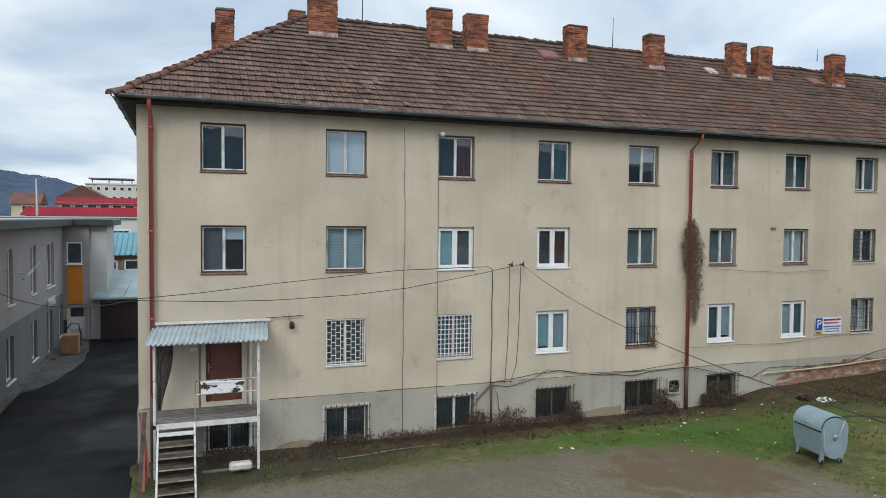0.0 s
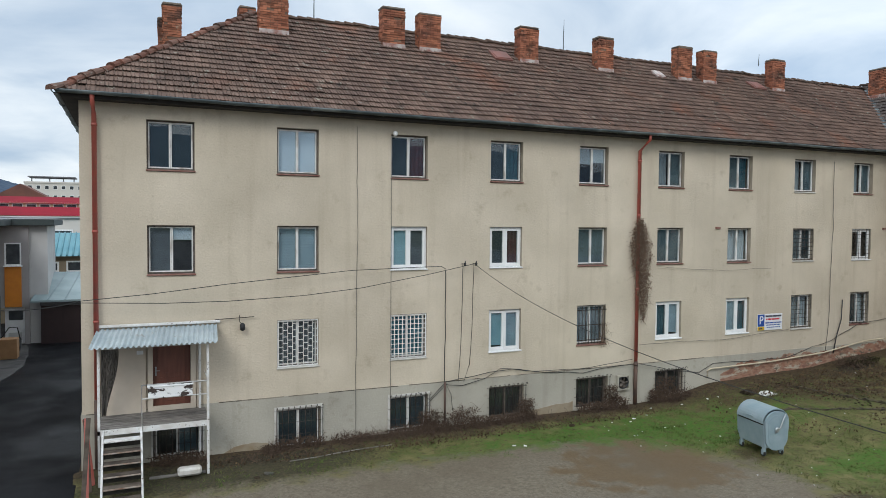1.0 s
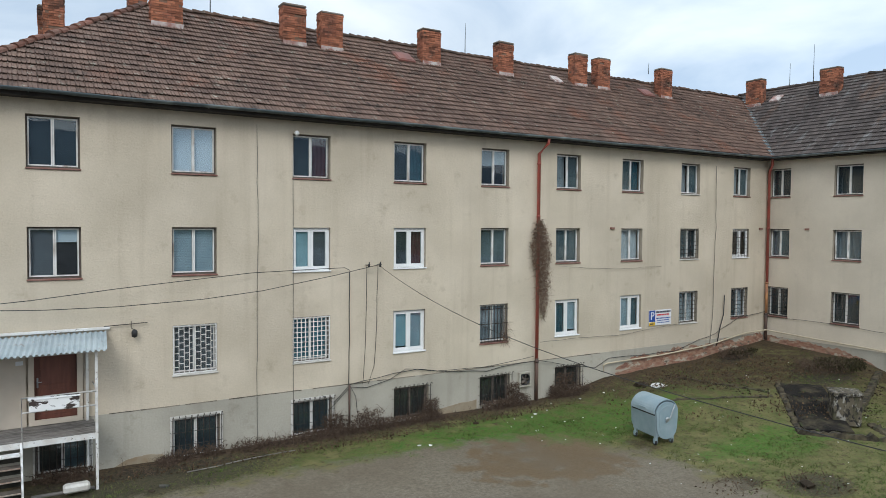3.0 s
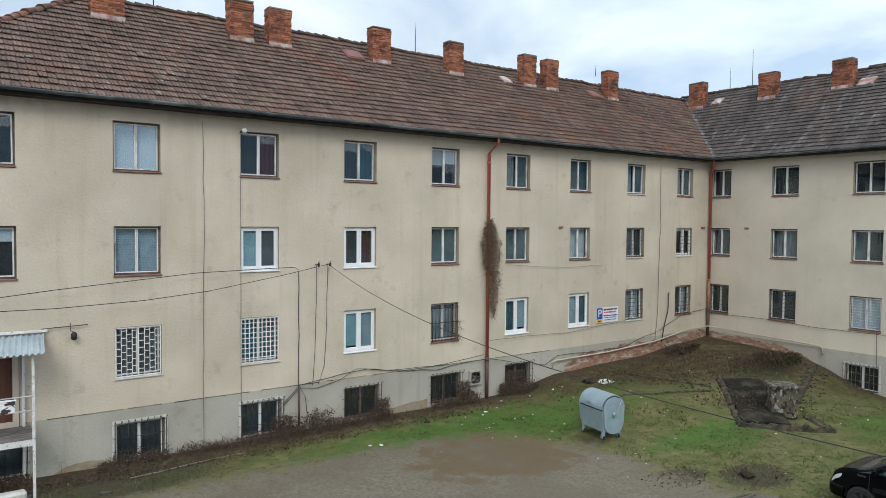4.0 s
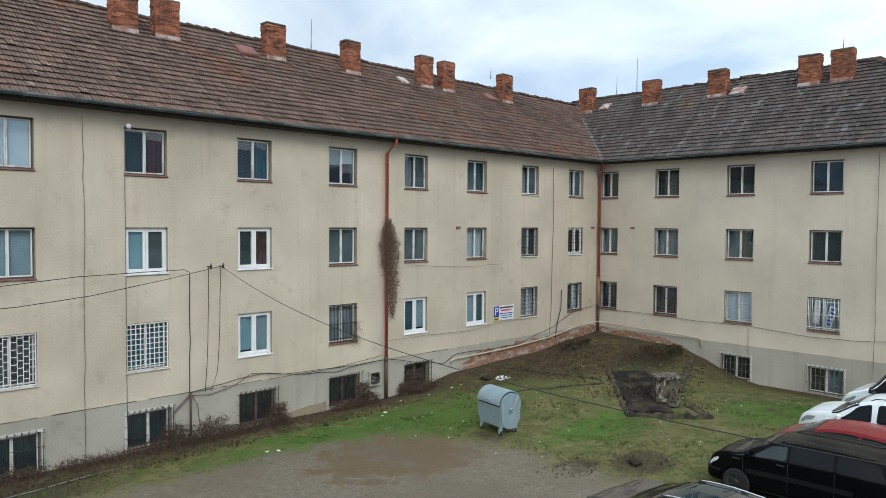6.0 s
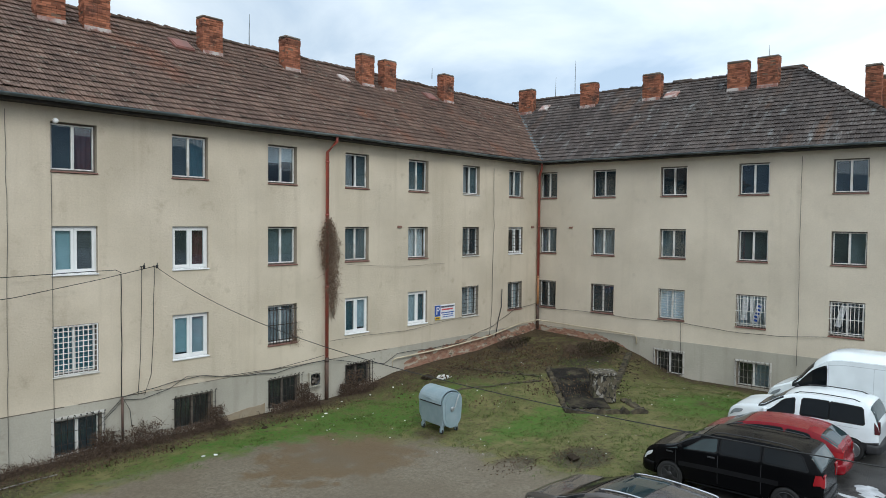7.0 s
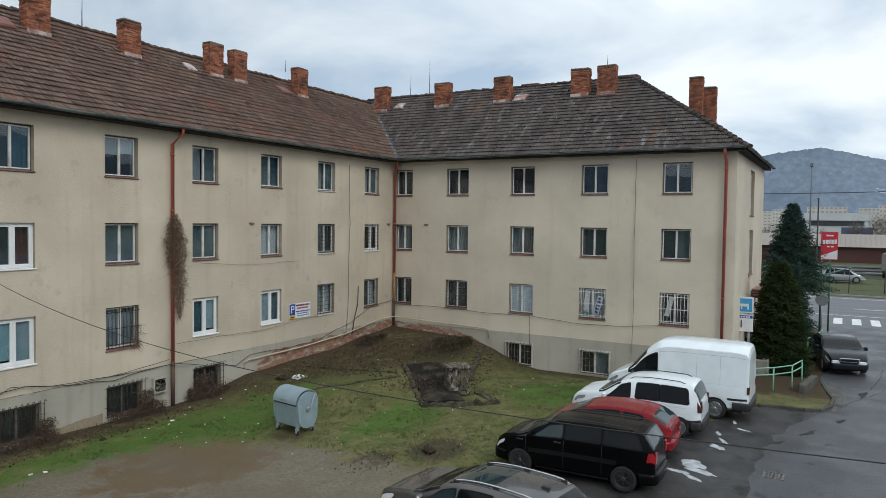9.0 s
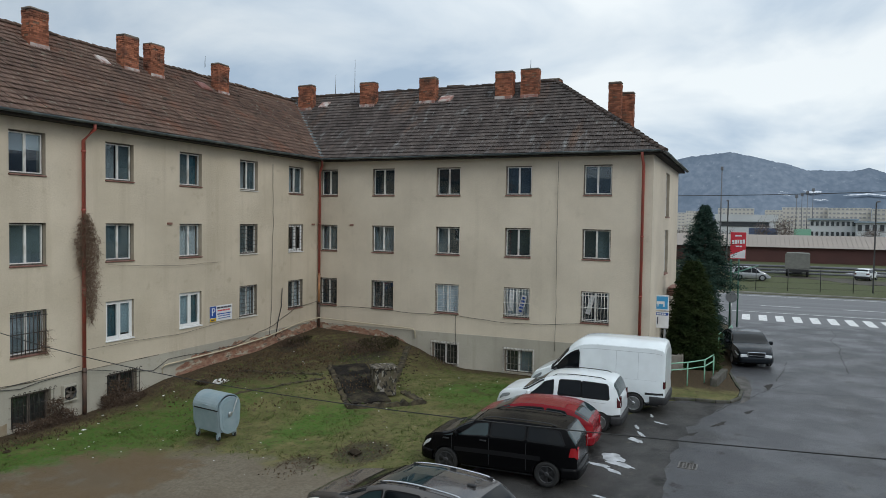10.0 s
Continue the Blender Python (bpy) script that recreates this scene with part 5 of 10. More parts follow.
def grille_bm(kind, u0, u1, z0, z1, rnd):
    """Iron grilles of several patterns, in (along, into the wall, up)."""
    bm = bmesh.new()
    r = 0.011
    if kind == "brickwork":
        frame_ring(bm, u0, u1, z0, z1, 0.02, 0.045, 0.03)
        box(bm, (u0 + u1) / 2 - 0.015, (u0 + u1) / 2 + 0.015, 0.02, 0.045, z0, z1)
        for half in range(2):
            a = u0 + half * (u1 - u0) / 2 + 0.02
            b = a + (u1 - u0) / 2 - 0.04
            n = 4
            cw = (b - a) / n
            hgt = (z1 - z0) / 7
            for i in range(1, n):
                box(bm, a + i * cw - 0.008, a + i * cw + 0.008, 0.025, 0.04, z0, z1)
            for i in range(n):
                for k in range(8):
                    zz = z0 + (k + (0.5 if i % 2 else 0)) * hgt
                    if z0 < zz < z1:
                        box(bm, a + i * cw, a + (i + 1) * cw, 0.022, 0.042, zz - 0.009, zz + 0.009)
    elif kind == "grid":
        n, k = 9, 9
        frame_ring(bm, u0, u1, z0, z1, 0.0, 0.02, 0.03)
        for i in range(1, n):
            u = u0 + (u1 - u0) * i / n
            box(bm, u - 0.011, u + 0.011, 0.0, 0.02, z0, z1)
        for i in range(1, k):
            z = z0 + (z1 - z0) * i / k
            box(bm, u0, u1, 0.004, 0.024, z - 0.011, z + 0.011)
    elif kind == "bars":
        n = 9
        for i in range(n):
            u = u0 + 0.05 + (u1 - u0 - 0.1) * i / (n - 1)
            tube(bm, [(u, -0.03, z0 + 0.02), (u + rnd.uniform(-0.005, 0.005), -0.03, z1 - 0.02)], r, 5)
        for z in (z0 + 0.15, (z0 + z1) / 2, z1 - 0.15):
            box(bm, u0 - 0.02, u1 + 0.02, -0.036, -0.024, z - 0.014, z + 0.014)
    elif kind == "ladder":
        for i in range(12):
            z = z0 + 0.05 + (z1 - z0 - 0.1) * i / 11
            tube(bm, [(u0, 0.03, z), (u1, 0.03, z)], 0.007, 4)
        for i in range(4):
            u = u0 + 0.04 + (u1 - u0 - 0.08) * i / 3
            tube(bm, [(u, 0.035, z0 + 0.02), (u, 0.035, z1 - 0.01)], 0.008, 4)
    elif kind == "thin_grid":
        for i in range(6):
            u = u0 + 0.03 + (u1 - u0 - 0.06) * i / 5
            tube(bm, [(u, 0.03, z0 + 0.02), (u, 0.03, z1 - 0.01)], 0.009, 4)
        for i in range(8):
            z = z0 + 0.06 + (z1 - z0 - 0.12) * i / 7
            tube(bm, [(u0, 0.035, z), (u1, 0.035, z)], 0.008, 4)
    else:
        # basket grille: bars bent outward at the head
        n = 9
        for i in range(n):
            u = u0 - 0.03 + (u1 - u0 + 0.06) * i / (n - 1)
            tube(bm, [(u, -0.10, z0), (u, -0.10, z1 + 0.02), (u, -0.13, z1 + 0.08), (u, -0.19, z1 + 0.10), (u, -0.21, z1 + 0.06)], 0.010, 5)
        for k in range(4):
            z = z0 + 0.10 + (z1 - z0 - 0.12) * k / 3
            tube(bm, [(u0 - 0.08, 0.0, z), (u0 - 0.07, -0.10, z), (u1 + 0.07, -0.10, z), (u1 + 0.08, 0.0, z)], 0.007, 4)
    return bm


def cloth_bm(u0, u1, z0, z1, d, folds, amp):
    bm = bmesh.new()
    n = max(8, folds * 6)
    lo, hi = [], []
    for i in range(n + 1):
        t = i / n
        dd = d + amp * math.sin(t * folds * 2 * math.pi) + amp * 0.4 * math.sin(t * folds * 4.7)
        lo.append(bm.verts.new((u0 + (u1 - u0) * t, dd * 1.0 + 0.01 * math.sin(t * 9), z0)))
        hi.append(bm.verts.new((u0 + (u1 - u0) * t, d + (dd - d) * 0.6, z1)))
    for i in range(n):
        f = bm.faces.new((lo[i], lo[i + 1], hi[i + 1], hi[i]))
        f.smooth = True
    return bm


def slats_bm(u0, u1, z0, z1, d, pitch=0.045):
    bm = bmesh.new()
    k = int((z1 - z0) / pitch)
    for i in range(k):
        z = z1 - i * pitch
        v = [bm.verts.new(c) for c in ((u0, d + 0.014, z), (u1, d + 0.014, z), (u1, d, z - pitch * 0.92), (u0, d, z - pitch * 0.92))]
        bm.faces.new(v)
    for u in (u0 + 0.08, u1 - 0.08):
        box(bm, u - 0.003, u + 0.003, d - 0.006, d - 0.002, z0, z1)
    return bm


win_n = [0]


def window(m, hole, style="old", grille=None, grille_mat=None, left=None, right=None, sill="red", label="", pale=False):
    """A two-sash window: left and right say what hangs behind each pane."""
    win_n[0] += 1
    rnd = random.Random(win_n[0])
    u0, u1, z0, z1 = hole
    sz = 0.055 if sill else 0.0
    d0 = 0.15 if style == "old" else (0.10 if style == "pvc" else 0.16)
    fm = M["pvc"] if style == "pvc" else M["dark_frame"]

    def put(name, bm, material, parent, lab="", smooth=False):
        bmesh.ops.transform(bm, matrix=m, verts=bm.verts)
        return part(name, bm, material, parent, lab, smooth)

    bm = bmesh.new()
    fw = 0.045 if style == "pvc" else 0.04
    frame_ring(bm, u0, u1, z0 + sz, z1, d0, d0 + 0.09, fw)
    kinds = {"old": "old wooden two-sash window with peeling white paint", "pvc": "white plastic two-sash window", "cellar": "small cellar window with two sashes"}
    win = put("window", bm, fm, house, label or kinds[style])
    mid = (u0 + u1) / 2 + rnd.uniform(-0.01, 0.01)
    sw = 0.075 if style == "pvc" else (0.034 if style == "old" else 0.034)
    smat = M["pvc"] if style == "pvc" else M["wood_frame"]
    if style == "cellar" and not pale:
        smat = M["dark_frame"]
    gap = 0.003
    # bare panes get the dark sheet in place of a dim room
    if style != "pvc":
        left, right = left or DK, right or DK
    for k, (a, b, behind) in enumerate(((u0 + fw + gap, mid - gap, left), (mid + gap, u1 - fw - gap, right))):
        a2, b2, c2, e2 = a, b, z0 + sz + fw + gap, z1 - fw - gap
        bm = bmesh.new()
        frame_ring(bm, a2, b2, c2, e2, d0 - 0.018, d0 + 0.05, sw)
        put("sash", bm, smat, win)
        bm = bmesh.new()
        box(bm, a2 + sw - 0.004, b2 - sw + 0.004, d0 + 0.012, d0 + 0.018, c2 + sw - 0.004, e2 - sw + 0.004)
        tilt = Matrix.Translation(((a2 + b2) / 2, d0 + 0.015, (c2 + e2) / 2)) @ pose(0, 0, 0, rnd.uniform(-0.25, 0.25), 0, rnd.uniform(-0.5, 0.5)) @ Matrix.Translation((-(a2 + b2) / 2, -d0 - 0.015, -(c2 + e2) / 2))
        bmesh.ops.transform(bm, matrix=tilt, verts=bm.verts)
        bm.normal_update()
        max(bm.faces, key=lambda f: f.normal.y).normal_flip()
        pn = put("pane", bm, M["glass"], win)
        pn.visible_shadow = False
        if behind:
            kind, material, drop = behind if len(behind) == 3 else (*behind, 1.0)
            zb = e2 - (e2 - c2) * drop
            if kind == "slats":
                put("blind", slats_bm(a2 + 0.02, b2 - 0.02, zb, e2, d0 + 0.075), M[material], win, "slatted blind")
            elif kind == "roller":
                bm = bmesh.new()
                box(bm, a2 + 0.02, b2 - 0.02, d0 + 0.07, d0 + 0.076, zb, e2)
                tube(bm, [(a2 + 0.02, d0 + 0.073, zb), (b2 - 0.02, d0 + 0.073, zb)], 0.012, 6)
                put("roller_blind", bm, M[material], win, "plain drawn blind, board and dim-room stand-in sheet")
            else:
                put("curtain", cloth_bm(a2 - 0.01, b2 + 0.01, zb, e2, d0 + 0.16, 4, 0.022), M[material], win, "hanging curtain", True)
    if style == "cellar" and pale:
        for a, b, c, e in ((u0 - 0.07, u0, z0, z1 + 0.07), (u1, u1 + 0.07, z0, z1 + 0.07), (u0, u1, z1, z1 + 0.07)):
            bm = bmesh.new()
            box(bm, a, b, -0.012, 0.03, c, e)
            put("surround", bm, M["sill_pale"], win, "pale painted render band")
    if sill:
        bm = bmesh.new()
        rbox(bm, u0 - 0.02, u1 + 0.02, -0.045, d0 + 0.02, z0 + 0.008, z0 + 0.05, 0.008)
        put("sill", bm, M["sill_red"] if sill == "red" else (M["pvc"] if sill == "white" else M["sill_pale"]), win)
    if grille:
        gz0 = z0 + sz + 0.005 if grille != "basket" else z0
        put("grille", grille_bm(grille, u0 + 0.012, u1 - 0.012, gz0, z1 - 0.012 if grille != "basket" else z1, rnd), M[grille_mat or "grille_white"], win,
            {"brickwork": "white iron grille in a brickwork pattern", "grid": "white square iron grille", "bars": "upright iron bars"}.get(grille, "iron grille"))
    return win


T_, M_, L_ = ROWS
CW, CG, CR, CT = ("cloth", "curtain_white"), ("cloth", "curtain_grey"), ("cloth", "curtain_red"), ("cloth", "curtain_teal")
SB, SD = ("slats", "blind"), ("slats", "blind_dark")
# DK and SL carry the look of dim and reflecting glass as coloured sheets
DK = ("roller", "pane_dusk", 1.0)
SL = ("roller", "pane_slate", 1.0)
BD = ("roller", "cellar_board", 1.0)


def hole_a(c, row):
    return (COLS_A[c], COLS_A[c] + WID_A, *row)


def hole_b(c, row):
    return (COLS_B[c], COLS_B[c] + (1.0 if c == 0 else WID_B), *row)


window(MA, hole_a(0, T_))
window(MA, hole_a(0, M_), left=SD, right=("roller", "blind_pale", 0.28))
window(MA, hole_a(1, T_), left=("roller", "blind_pale", 1.0), right=("roller", "blind_pale", 1.0))
window(MA, hole_a(1, M_), left=SB, right=SB)
window(MA, hole_a(1, L_), grille="brickwork", left=SD, right=SD, sill="pale")
window(MA, hole_a(2, T_), right=CR)
window(MA, hole_a(2, M_), "pvc", left=("roller", "curtain_teal_pale", 1.0), right=SD, sill="white")
window(MA, hole_a(2, L_), grille="grid", left=("cloth", "curtain_teal_mid"), right=("cloth", "curtain_teal_mid"), sill="pale")
window(MA, hole_a(3, T_), left=DK, right=CT)
window(MA, hole_a(3, M_), "pvc", left=DK, right=CR, sill="white")
window(MA, hole_a(3, L_), "pvc", left=("roller", "curtain_teal_pale", 0.9), right=SB, sill="white")
window(MA, hole_a(4, T_), left=("roller", "curtain_grey", 0.45), right=("roller", "curtain_white", 0.4))
window(MA, hole_a(4, M_), left=SL, right=SL)
window(MA, hole_a(4, L_), grille="bars", grille_mat="grille_rust", left=CG, right=CG)
window(MA, hole_a(5, T_), left=CG, right=SL)
window(MA, hole_a(5, M_), left=SL, right=SL)
window(MA, hole_a(5, L_), "pvc", left=CT, right=("slats", "blind", 0.9), sill="white")
window(MA, hole_a(6, T_), left=SL, right=CT)
window(MA, hole_a(6, M_), left=CW, right=CW)
window(MA, hole_a(6, L_), "pvc", left=SB, right=CT, sill="white")
window(MA, hole_a(7, T_), left=CG, right=SL, sill="pale")
window(MA, hole_a(7, M_), left=SL, grille="thin_grid", grille_mat="grille_rust", sill="pale")
window(MA, hole_a(7, L_), grille="thin_grid", grille_mat="grille_rust", left=CG, right=CW, sill="pale")
window(MA, hole_a(8, T_), left=CG, right=SL)
window(MA, hole_a(8, M_), "pvc", grille="thin_grid", grille_mat="grille_rust", sill="white")
window(MA, hole_a(8, L_), grille="thin_grid", grille_mat="grille_rust", right=CW)
window(MB, hole_b(0, T_))
window(MB, hole_b(0, M_), left=CG, right=SL)
window(MB, hole_b(0, L_), grille="thin_grid", grille_mat="grille_rust")
window(MB, hole_b(1, T_))
window(MB, hole_b(1, M_), left=CG, right=CG)
window(MB, hole_b(1, L_), grille="thin_grid", grille_mat="grille_rust")
window(MB, hole_b(2, T_))
window(MB, hole_b(2, M_), left=SL)
window(MB, hole_b(2, L_), left=("roller", "blind_pale", 1.0), right=("roller", "blind_pale", 1.0), grille="ladder", grille_mat="grille_white")
window(MB, hole_b(3, T_))
window(MB, hole_b(3, M_))
window(MB, hole_b(3, L_), grille="bars", grille_mat="grille_white", left=CW, right=CW)
window(MB, hole_b(4, T_))
window(MB, hole_b(4, M_), right=SL)
window(MB, hole_b(4, L_), grille="bars", grille_mat="grille_white")
for h in wins_e:
    window(ME, h)
MP2 = Matrix.Translation((0, WALL_Y - 0.03, 0))
MPB = Matrix.Translation((-0.03, 0, 0)) @ MB
# the first window's left board stands in for a dark open sash
for i, h in enumerate(cell_a):
    window(MP2, h, "cellar", grille="basket", grille_mat="grille_rust", sill=None, left=BD if i in (0, 3, 4, 5) else None, right=SL if i == 0 else (BD if i > 2 else None), pale=i < 3)
window(MPB, cell_b[0], "cellar", grille="basket", grille_mat="grille_dull", sill=None, left=BD, right=BD, pale=True)
window(MPB, cell_b[1], "cellar", grille="basket", grille_mat="grille_dull", sill=None, left=BD, right=("roller", "curtain_grey", 1.0), pale=True)

# paper banners behind the bars of two windows
def banner(m, u, z, w, h, turn, colour, stripe):
    t = thing("paper_banner", m @ Vector((u, 0.05, z - h / 2)), "crumpled printed paper banner behind window bars", "banner")
    loc = m @ Matrix.Translation((u, 0.02, z)) @ pose(0, 0, 0, 0, turn, 0)
    bm = bmesh.new()
    rows_ = []
    for k in range(9):
        zz = -h / 2 + h * k / 8
        rows_.append([bm.verts.new((uu, 0.012 * math.sin(k * 1.3 + uu * 9), zz)) for uu in (-w / 2, 0, w / 2)])
    for a, b in zip(rows_, rows_[1:]):
        for k in range(2):
            bm.faces.new((a[k], a[k + 1], b[k + 1], b[k]))
    bmesh.ops.solidify(bm, geom=bm.faces[:], thickness=0.003)
    bmesh.ops.transform(bm, matrix=loc, verts=bm.verts)
    part("sheet", bm, M[colour], t)
    bm = bmesh.new()
    for k in range(5):
        zz = -h * 0.36 + h * 0.18 * k
        box(bm, -w * 0.3, w * 0.3, -0.024, -0.016, zz - h * 0.05, zz + h * 0.05)
    bmesh.ops.transform(bm, matrix=loc, verts=bm.verts)
    part("printed_bars", bm, M[stripe], t)


banner(MB, COLS_B[3] + 0.36, 3.10, 0.24, 0.95, 5, "sign_white", "curtain_white")
banner(MB, COLS_B[3] + 0.87, 2.95, 0.26, 0.85, 15, "sign_white", "sign_blue")
banner(MB, COLS_B[4] + 0.40, 3.12, 0.2, 0.85, 14, "sign_white", "curtain_white")

# ---- porch with iron stairs ----
porch = thing("porch", (0.5, 19.4, 0), "white steel entrance porch with corrugated canopy and open wooden stairs", "porch")
bm = bmesh.new()
for px_, py_, zt in ((-0.72, 18.78, 3.45), (1.80, 18.78, 3.45), (1.70, 19.92, 3.6)):
    bm = bmesh.new()
    box(bm, px_ - 0.03, px_ + 0.03, py_ - 0.03, py_ + 0.03, ground_h(px_, py_) - 0.05, zt)
    part("post", bm, M["white_steel"], porch, "chipped white steel post")
bm = bmesh.new()
box(bm, -0.69, 1.77, 18.75, 18.81, 1.26, 1.40)
box(bm, -0.75, -0.69, 18.75, 19.98, 1.28, 1.38)
box(bm, 1.77, 1.83, 18.81, 19.98, 1.28, 1.38)
part("platform_frame", bm, M["white_steel"], porch)
for k in range(9):
    bm = bmesh.new()
    yy = 18.76 + k * 0.136
    rbox(bm, -0.74, 1.84, yy, yy + 0.126, 1.40, 1.432, 0.006)
    part("plank", bm, M["plank"], porch)
# corrugated canopy
bm = bmesh.new()
nc = 192
lay = []
for dz in (0.0, -0.006):
    for y, zb, sh in ((18.55, 3.43, 0.0), (20.0, 3.68, 0.14)):
        lay.append([bm.verts.new((-0.92 + 2.94 * k / nc + sh, y, zb + dz + 0.022 * math.cos(k / nc * 2 * math.pi * 24))) for k in range(nc + 1)])
for k in range(nc):
    bm.faces.new((lay[0][k], lay[0][k + 1], lay[1][k + 1], lay[1][k]))
    bm.faces.new((lay[2][k], lay[3][k], lay[3][k + 1], lay[2][k + 1]))
    bm.faces.new((lay[0][k], lay[2][k], lay[2][k + 1], lay[0][k + 1]))
part("canopy", bm, M["zinc"], porch, "corrugated blue-grey zinc canopy")
bm = bmesh.new()
rbox(bm, -0.80, 2.24, 19.93, 20.0, 3.72, 3.79, 0.01)
part("beam", bm, M["white_steel"], porch)
bm = bmesh.new()
box(bm, -0.69, 1.77, 18.76, 18.80, 3.36, 3.41)
box(bm, -0.75, -0.70, 18.8, 19.98, 3.37, 3.42)
box(bm, 1.78, 1.83, 18.8, 19.98, 3.37, 3.42)
part("canopy_frame", bm, M["white_steel"], porch)
# stairs
for x0 in (-0.66, 0.20):
    bm = bmesh.new()
    v = [(x0, 18.74, 1.40), (x0, 18.74, 1.24), (x0, 17.25, -0.1), (x0, 17.08, -0.1)]
    a = [bm.verts.new(c) for c in v]
    b = [bm.verts.new((c[0] + 0.045, c[1], c[2])) for c in v]
    bm.faces.new(a)
    bm.faces.new(b[::-1])
    for k in range(4):
        bm.faces.new((a[k], b[k], b[(k + 1) % 4], a[(k + 1) % 4]))
    part("stringer", bm, M["white_steel"], porch)
for k in range(6):
    bm = bmesh.new()
    yy, zz = 18.50 - k * 0.235, 1.20 - k * 0.205
    rbox(bm, -0.61, 0.20, yy - 0.13, yy + 0.13, zz - 0.02, zz + 0.018, 0.006)
    part("step", bm, M["step_wood"] if k else M["white_steel"], porch, "worn brown plank step" if k else "")
    if k:
        bm = bmesh.new()
        rbox(bm, -0.61, 0.20, yy - 0.138, yy - 0.128, zz - 0.018, zz + 0.016, 0.003)
        part("nosing", bm, M["nosing"], porch, "pale worn step edge")
# dark boards added to close the dark gaps between the steps
for k in range(6):
    bm = bmesh.new()
    yy, zz = 18.50 - k * 0.235, 1.20 - k * 0.205
    box(bm, -0.61, 0.20, yy + 0.09, yy + 0.115, zz - 0.19, zz - 0.022)
    part("riser", bm, M["riser"], porch, "dark board added in the gap between steps")
# railing
bm = bmesh.new()
tube(bm, [(0.24, 18.76, 1.3), (0.24, 18.76, 2.42), (1.80, 18.76, 2.42)], 0.022, 6)
tube(bm, [(0.24, 18.76, 2.08), (1.80, 18.76, 2.08)], 0.018, 6)
tube(bm, [(1.82, 18.8, 2.42), (1.82, 19.9, 2.42)], 0.018, 6)
part("railing", bm, M["white_steel"], porch)
bm = bmesh.new()
rbox(bm, 0.38, 1.42, 18.60, 18.74, 2.10, 2.40, 0.02)
rbox(bm, 0.36, 1.44, 18.58, 18.76, 2.38, 2.42, 0.01)
M["peeling"] = mat("white_paint_peeling_to_dark", (0.78, 0.78, 0.77), (0.80, 0.80, 0.79), rough=0.6, spots=[((0.045, 0.03, 0.025), 3.2, 0.55, 0.57)], stretch=(1, 1, 2))
part("planter_box", bm, M["peeling"], porch, "white planter box with peeling paint")
# cream panelling behind, reed mat, small notice
bm = bmesh.new()
for a, b in ((-0.72, 0.36), (1.62, 1.74)):
    box(bm, a, b, 19.955, 20.005, 1.44, 3.66)
box(bm, 0.36, 1.62, 19.955, 20.005, 3.51, 3.66)
part("panelling", bm, M["panel_wall"], porch, "cream panelled porch wall")
bm = bmesh.new()
frame_ring(bm, 0.40, 1.60, 1.45, 3.58, 19.92, 19.965, 0.13)
part("door_surround", bm, M["panel_wall"], porch)
bm = bmesh.new()
prev = None
for k in range(15):
    t = k / 14
    z = 1.55 + 1.75 * t
    ww = 0.10 + 0.30 * math.sin(t * math.pi * 0.55) ** 1.5
    row = [bm.verts.new((-0.68 + ww * j / 6, 19.55 - 0.05 * math.sin(j * 1.5 + k * 0.2) - 0.25 * t, z)) for j in range(7)]
    if prev:
        for j in range(6):
            bm.faces.new((prev[j], prev[j + 1], row[j + 1], row[j]))
    prev = row
bmesh.ops.solidify(bm, geom=bm.faces[:], thickness=0.02)
part("reed_mat", bm, M["mesh_roll"], porch, "dark rolled reed mat")
bm = bmesh.new()
rbox(bm, 0.14, 0.30, 19.93, 19.95, 2.98, 3.08, 0.004)
part("notice", bm, M["sign_white"], porch, "small pale notice plate")

door = thing("door_entrance", (1.0, 20.12, 1.5), "closed red-brown wooden entrance door", "door", kind="structure")
bm = bmesh.new()
box(bm, 0.535, 1.475, 20.10, 20.15, 1.525, 3.495)
part("leaf", bm, M["door_wood"], door)
for z0_, z1_ in ((1.66, 2.3), (2.42, 3.35)):
    bm = bmesh.new()
    rbox(bm, 0.66, 1.35, 20.086, 20.102, z0_, z1_, 0.006)
    part("door_panel", bm, M["door_wood"], door)
bm = bmesh.new()
rbox(bm, 0.585, 0.625, 20.085, 20.10, 2.35, 2.60, 0.004)
tube(bm, [(0.60, 20.09, 2.5), (0.60, 20.05, 2.5), (0.70, 20.05, 2.49)], 0.009, 6)
part("door_handle", bm, M["steel"], door)

# ---- small fittings on the walls ----
lamp = thing("wall_lamp", (2.82, 19.85, 3.5), "small dark lantern on a thin wall bracket", "lamp")
bm = bmesh.new()
tube(bm, [(2.1, 19.98, 3.80), (3.15, 19.95, 3.84)], 0.012, 5)
tube(bm, [(2.75, 19.95, 3.90), (2.75, 19.95, 3.72), (2.80, 19.9, 3.68)], 0.010, 5)
part("bracket", bm, M["grille_rust"], lamp)
bm = bmesh.new()
lathe(bm, [(0.02, 0.0), (0.07, 0.03), (0.075, 0.16), (0.05, 0.2), (0.015, 0.22)], 10, Matrix.Translation((2.82, 19.88, 3.47)))
part("lantern", bm, M["trim"], lamp)
bm = bmesh.new()
bmesh.ops.create_uvsphere(bm, u_segments=14, v_segments=10, radius=0.075, matrix=Matrix.Translation((7.27, 19.9, 9.13)))
tube(bm, [(7.27, 20.03, 9.13), (7.27, 19.95, 9.13)], 0.035, 8)
solo("wall_lamp", bm, M["pvc"], "small white globe lamp beside an upper window", "lamp", smooth=True)
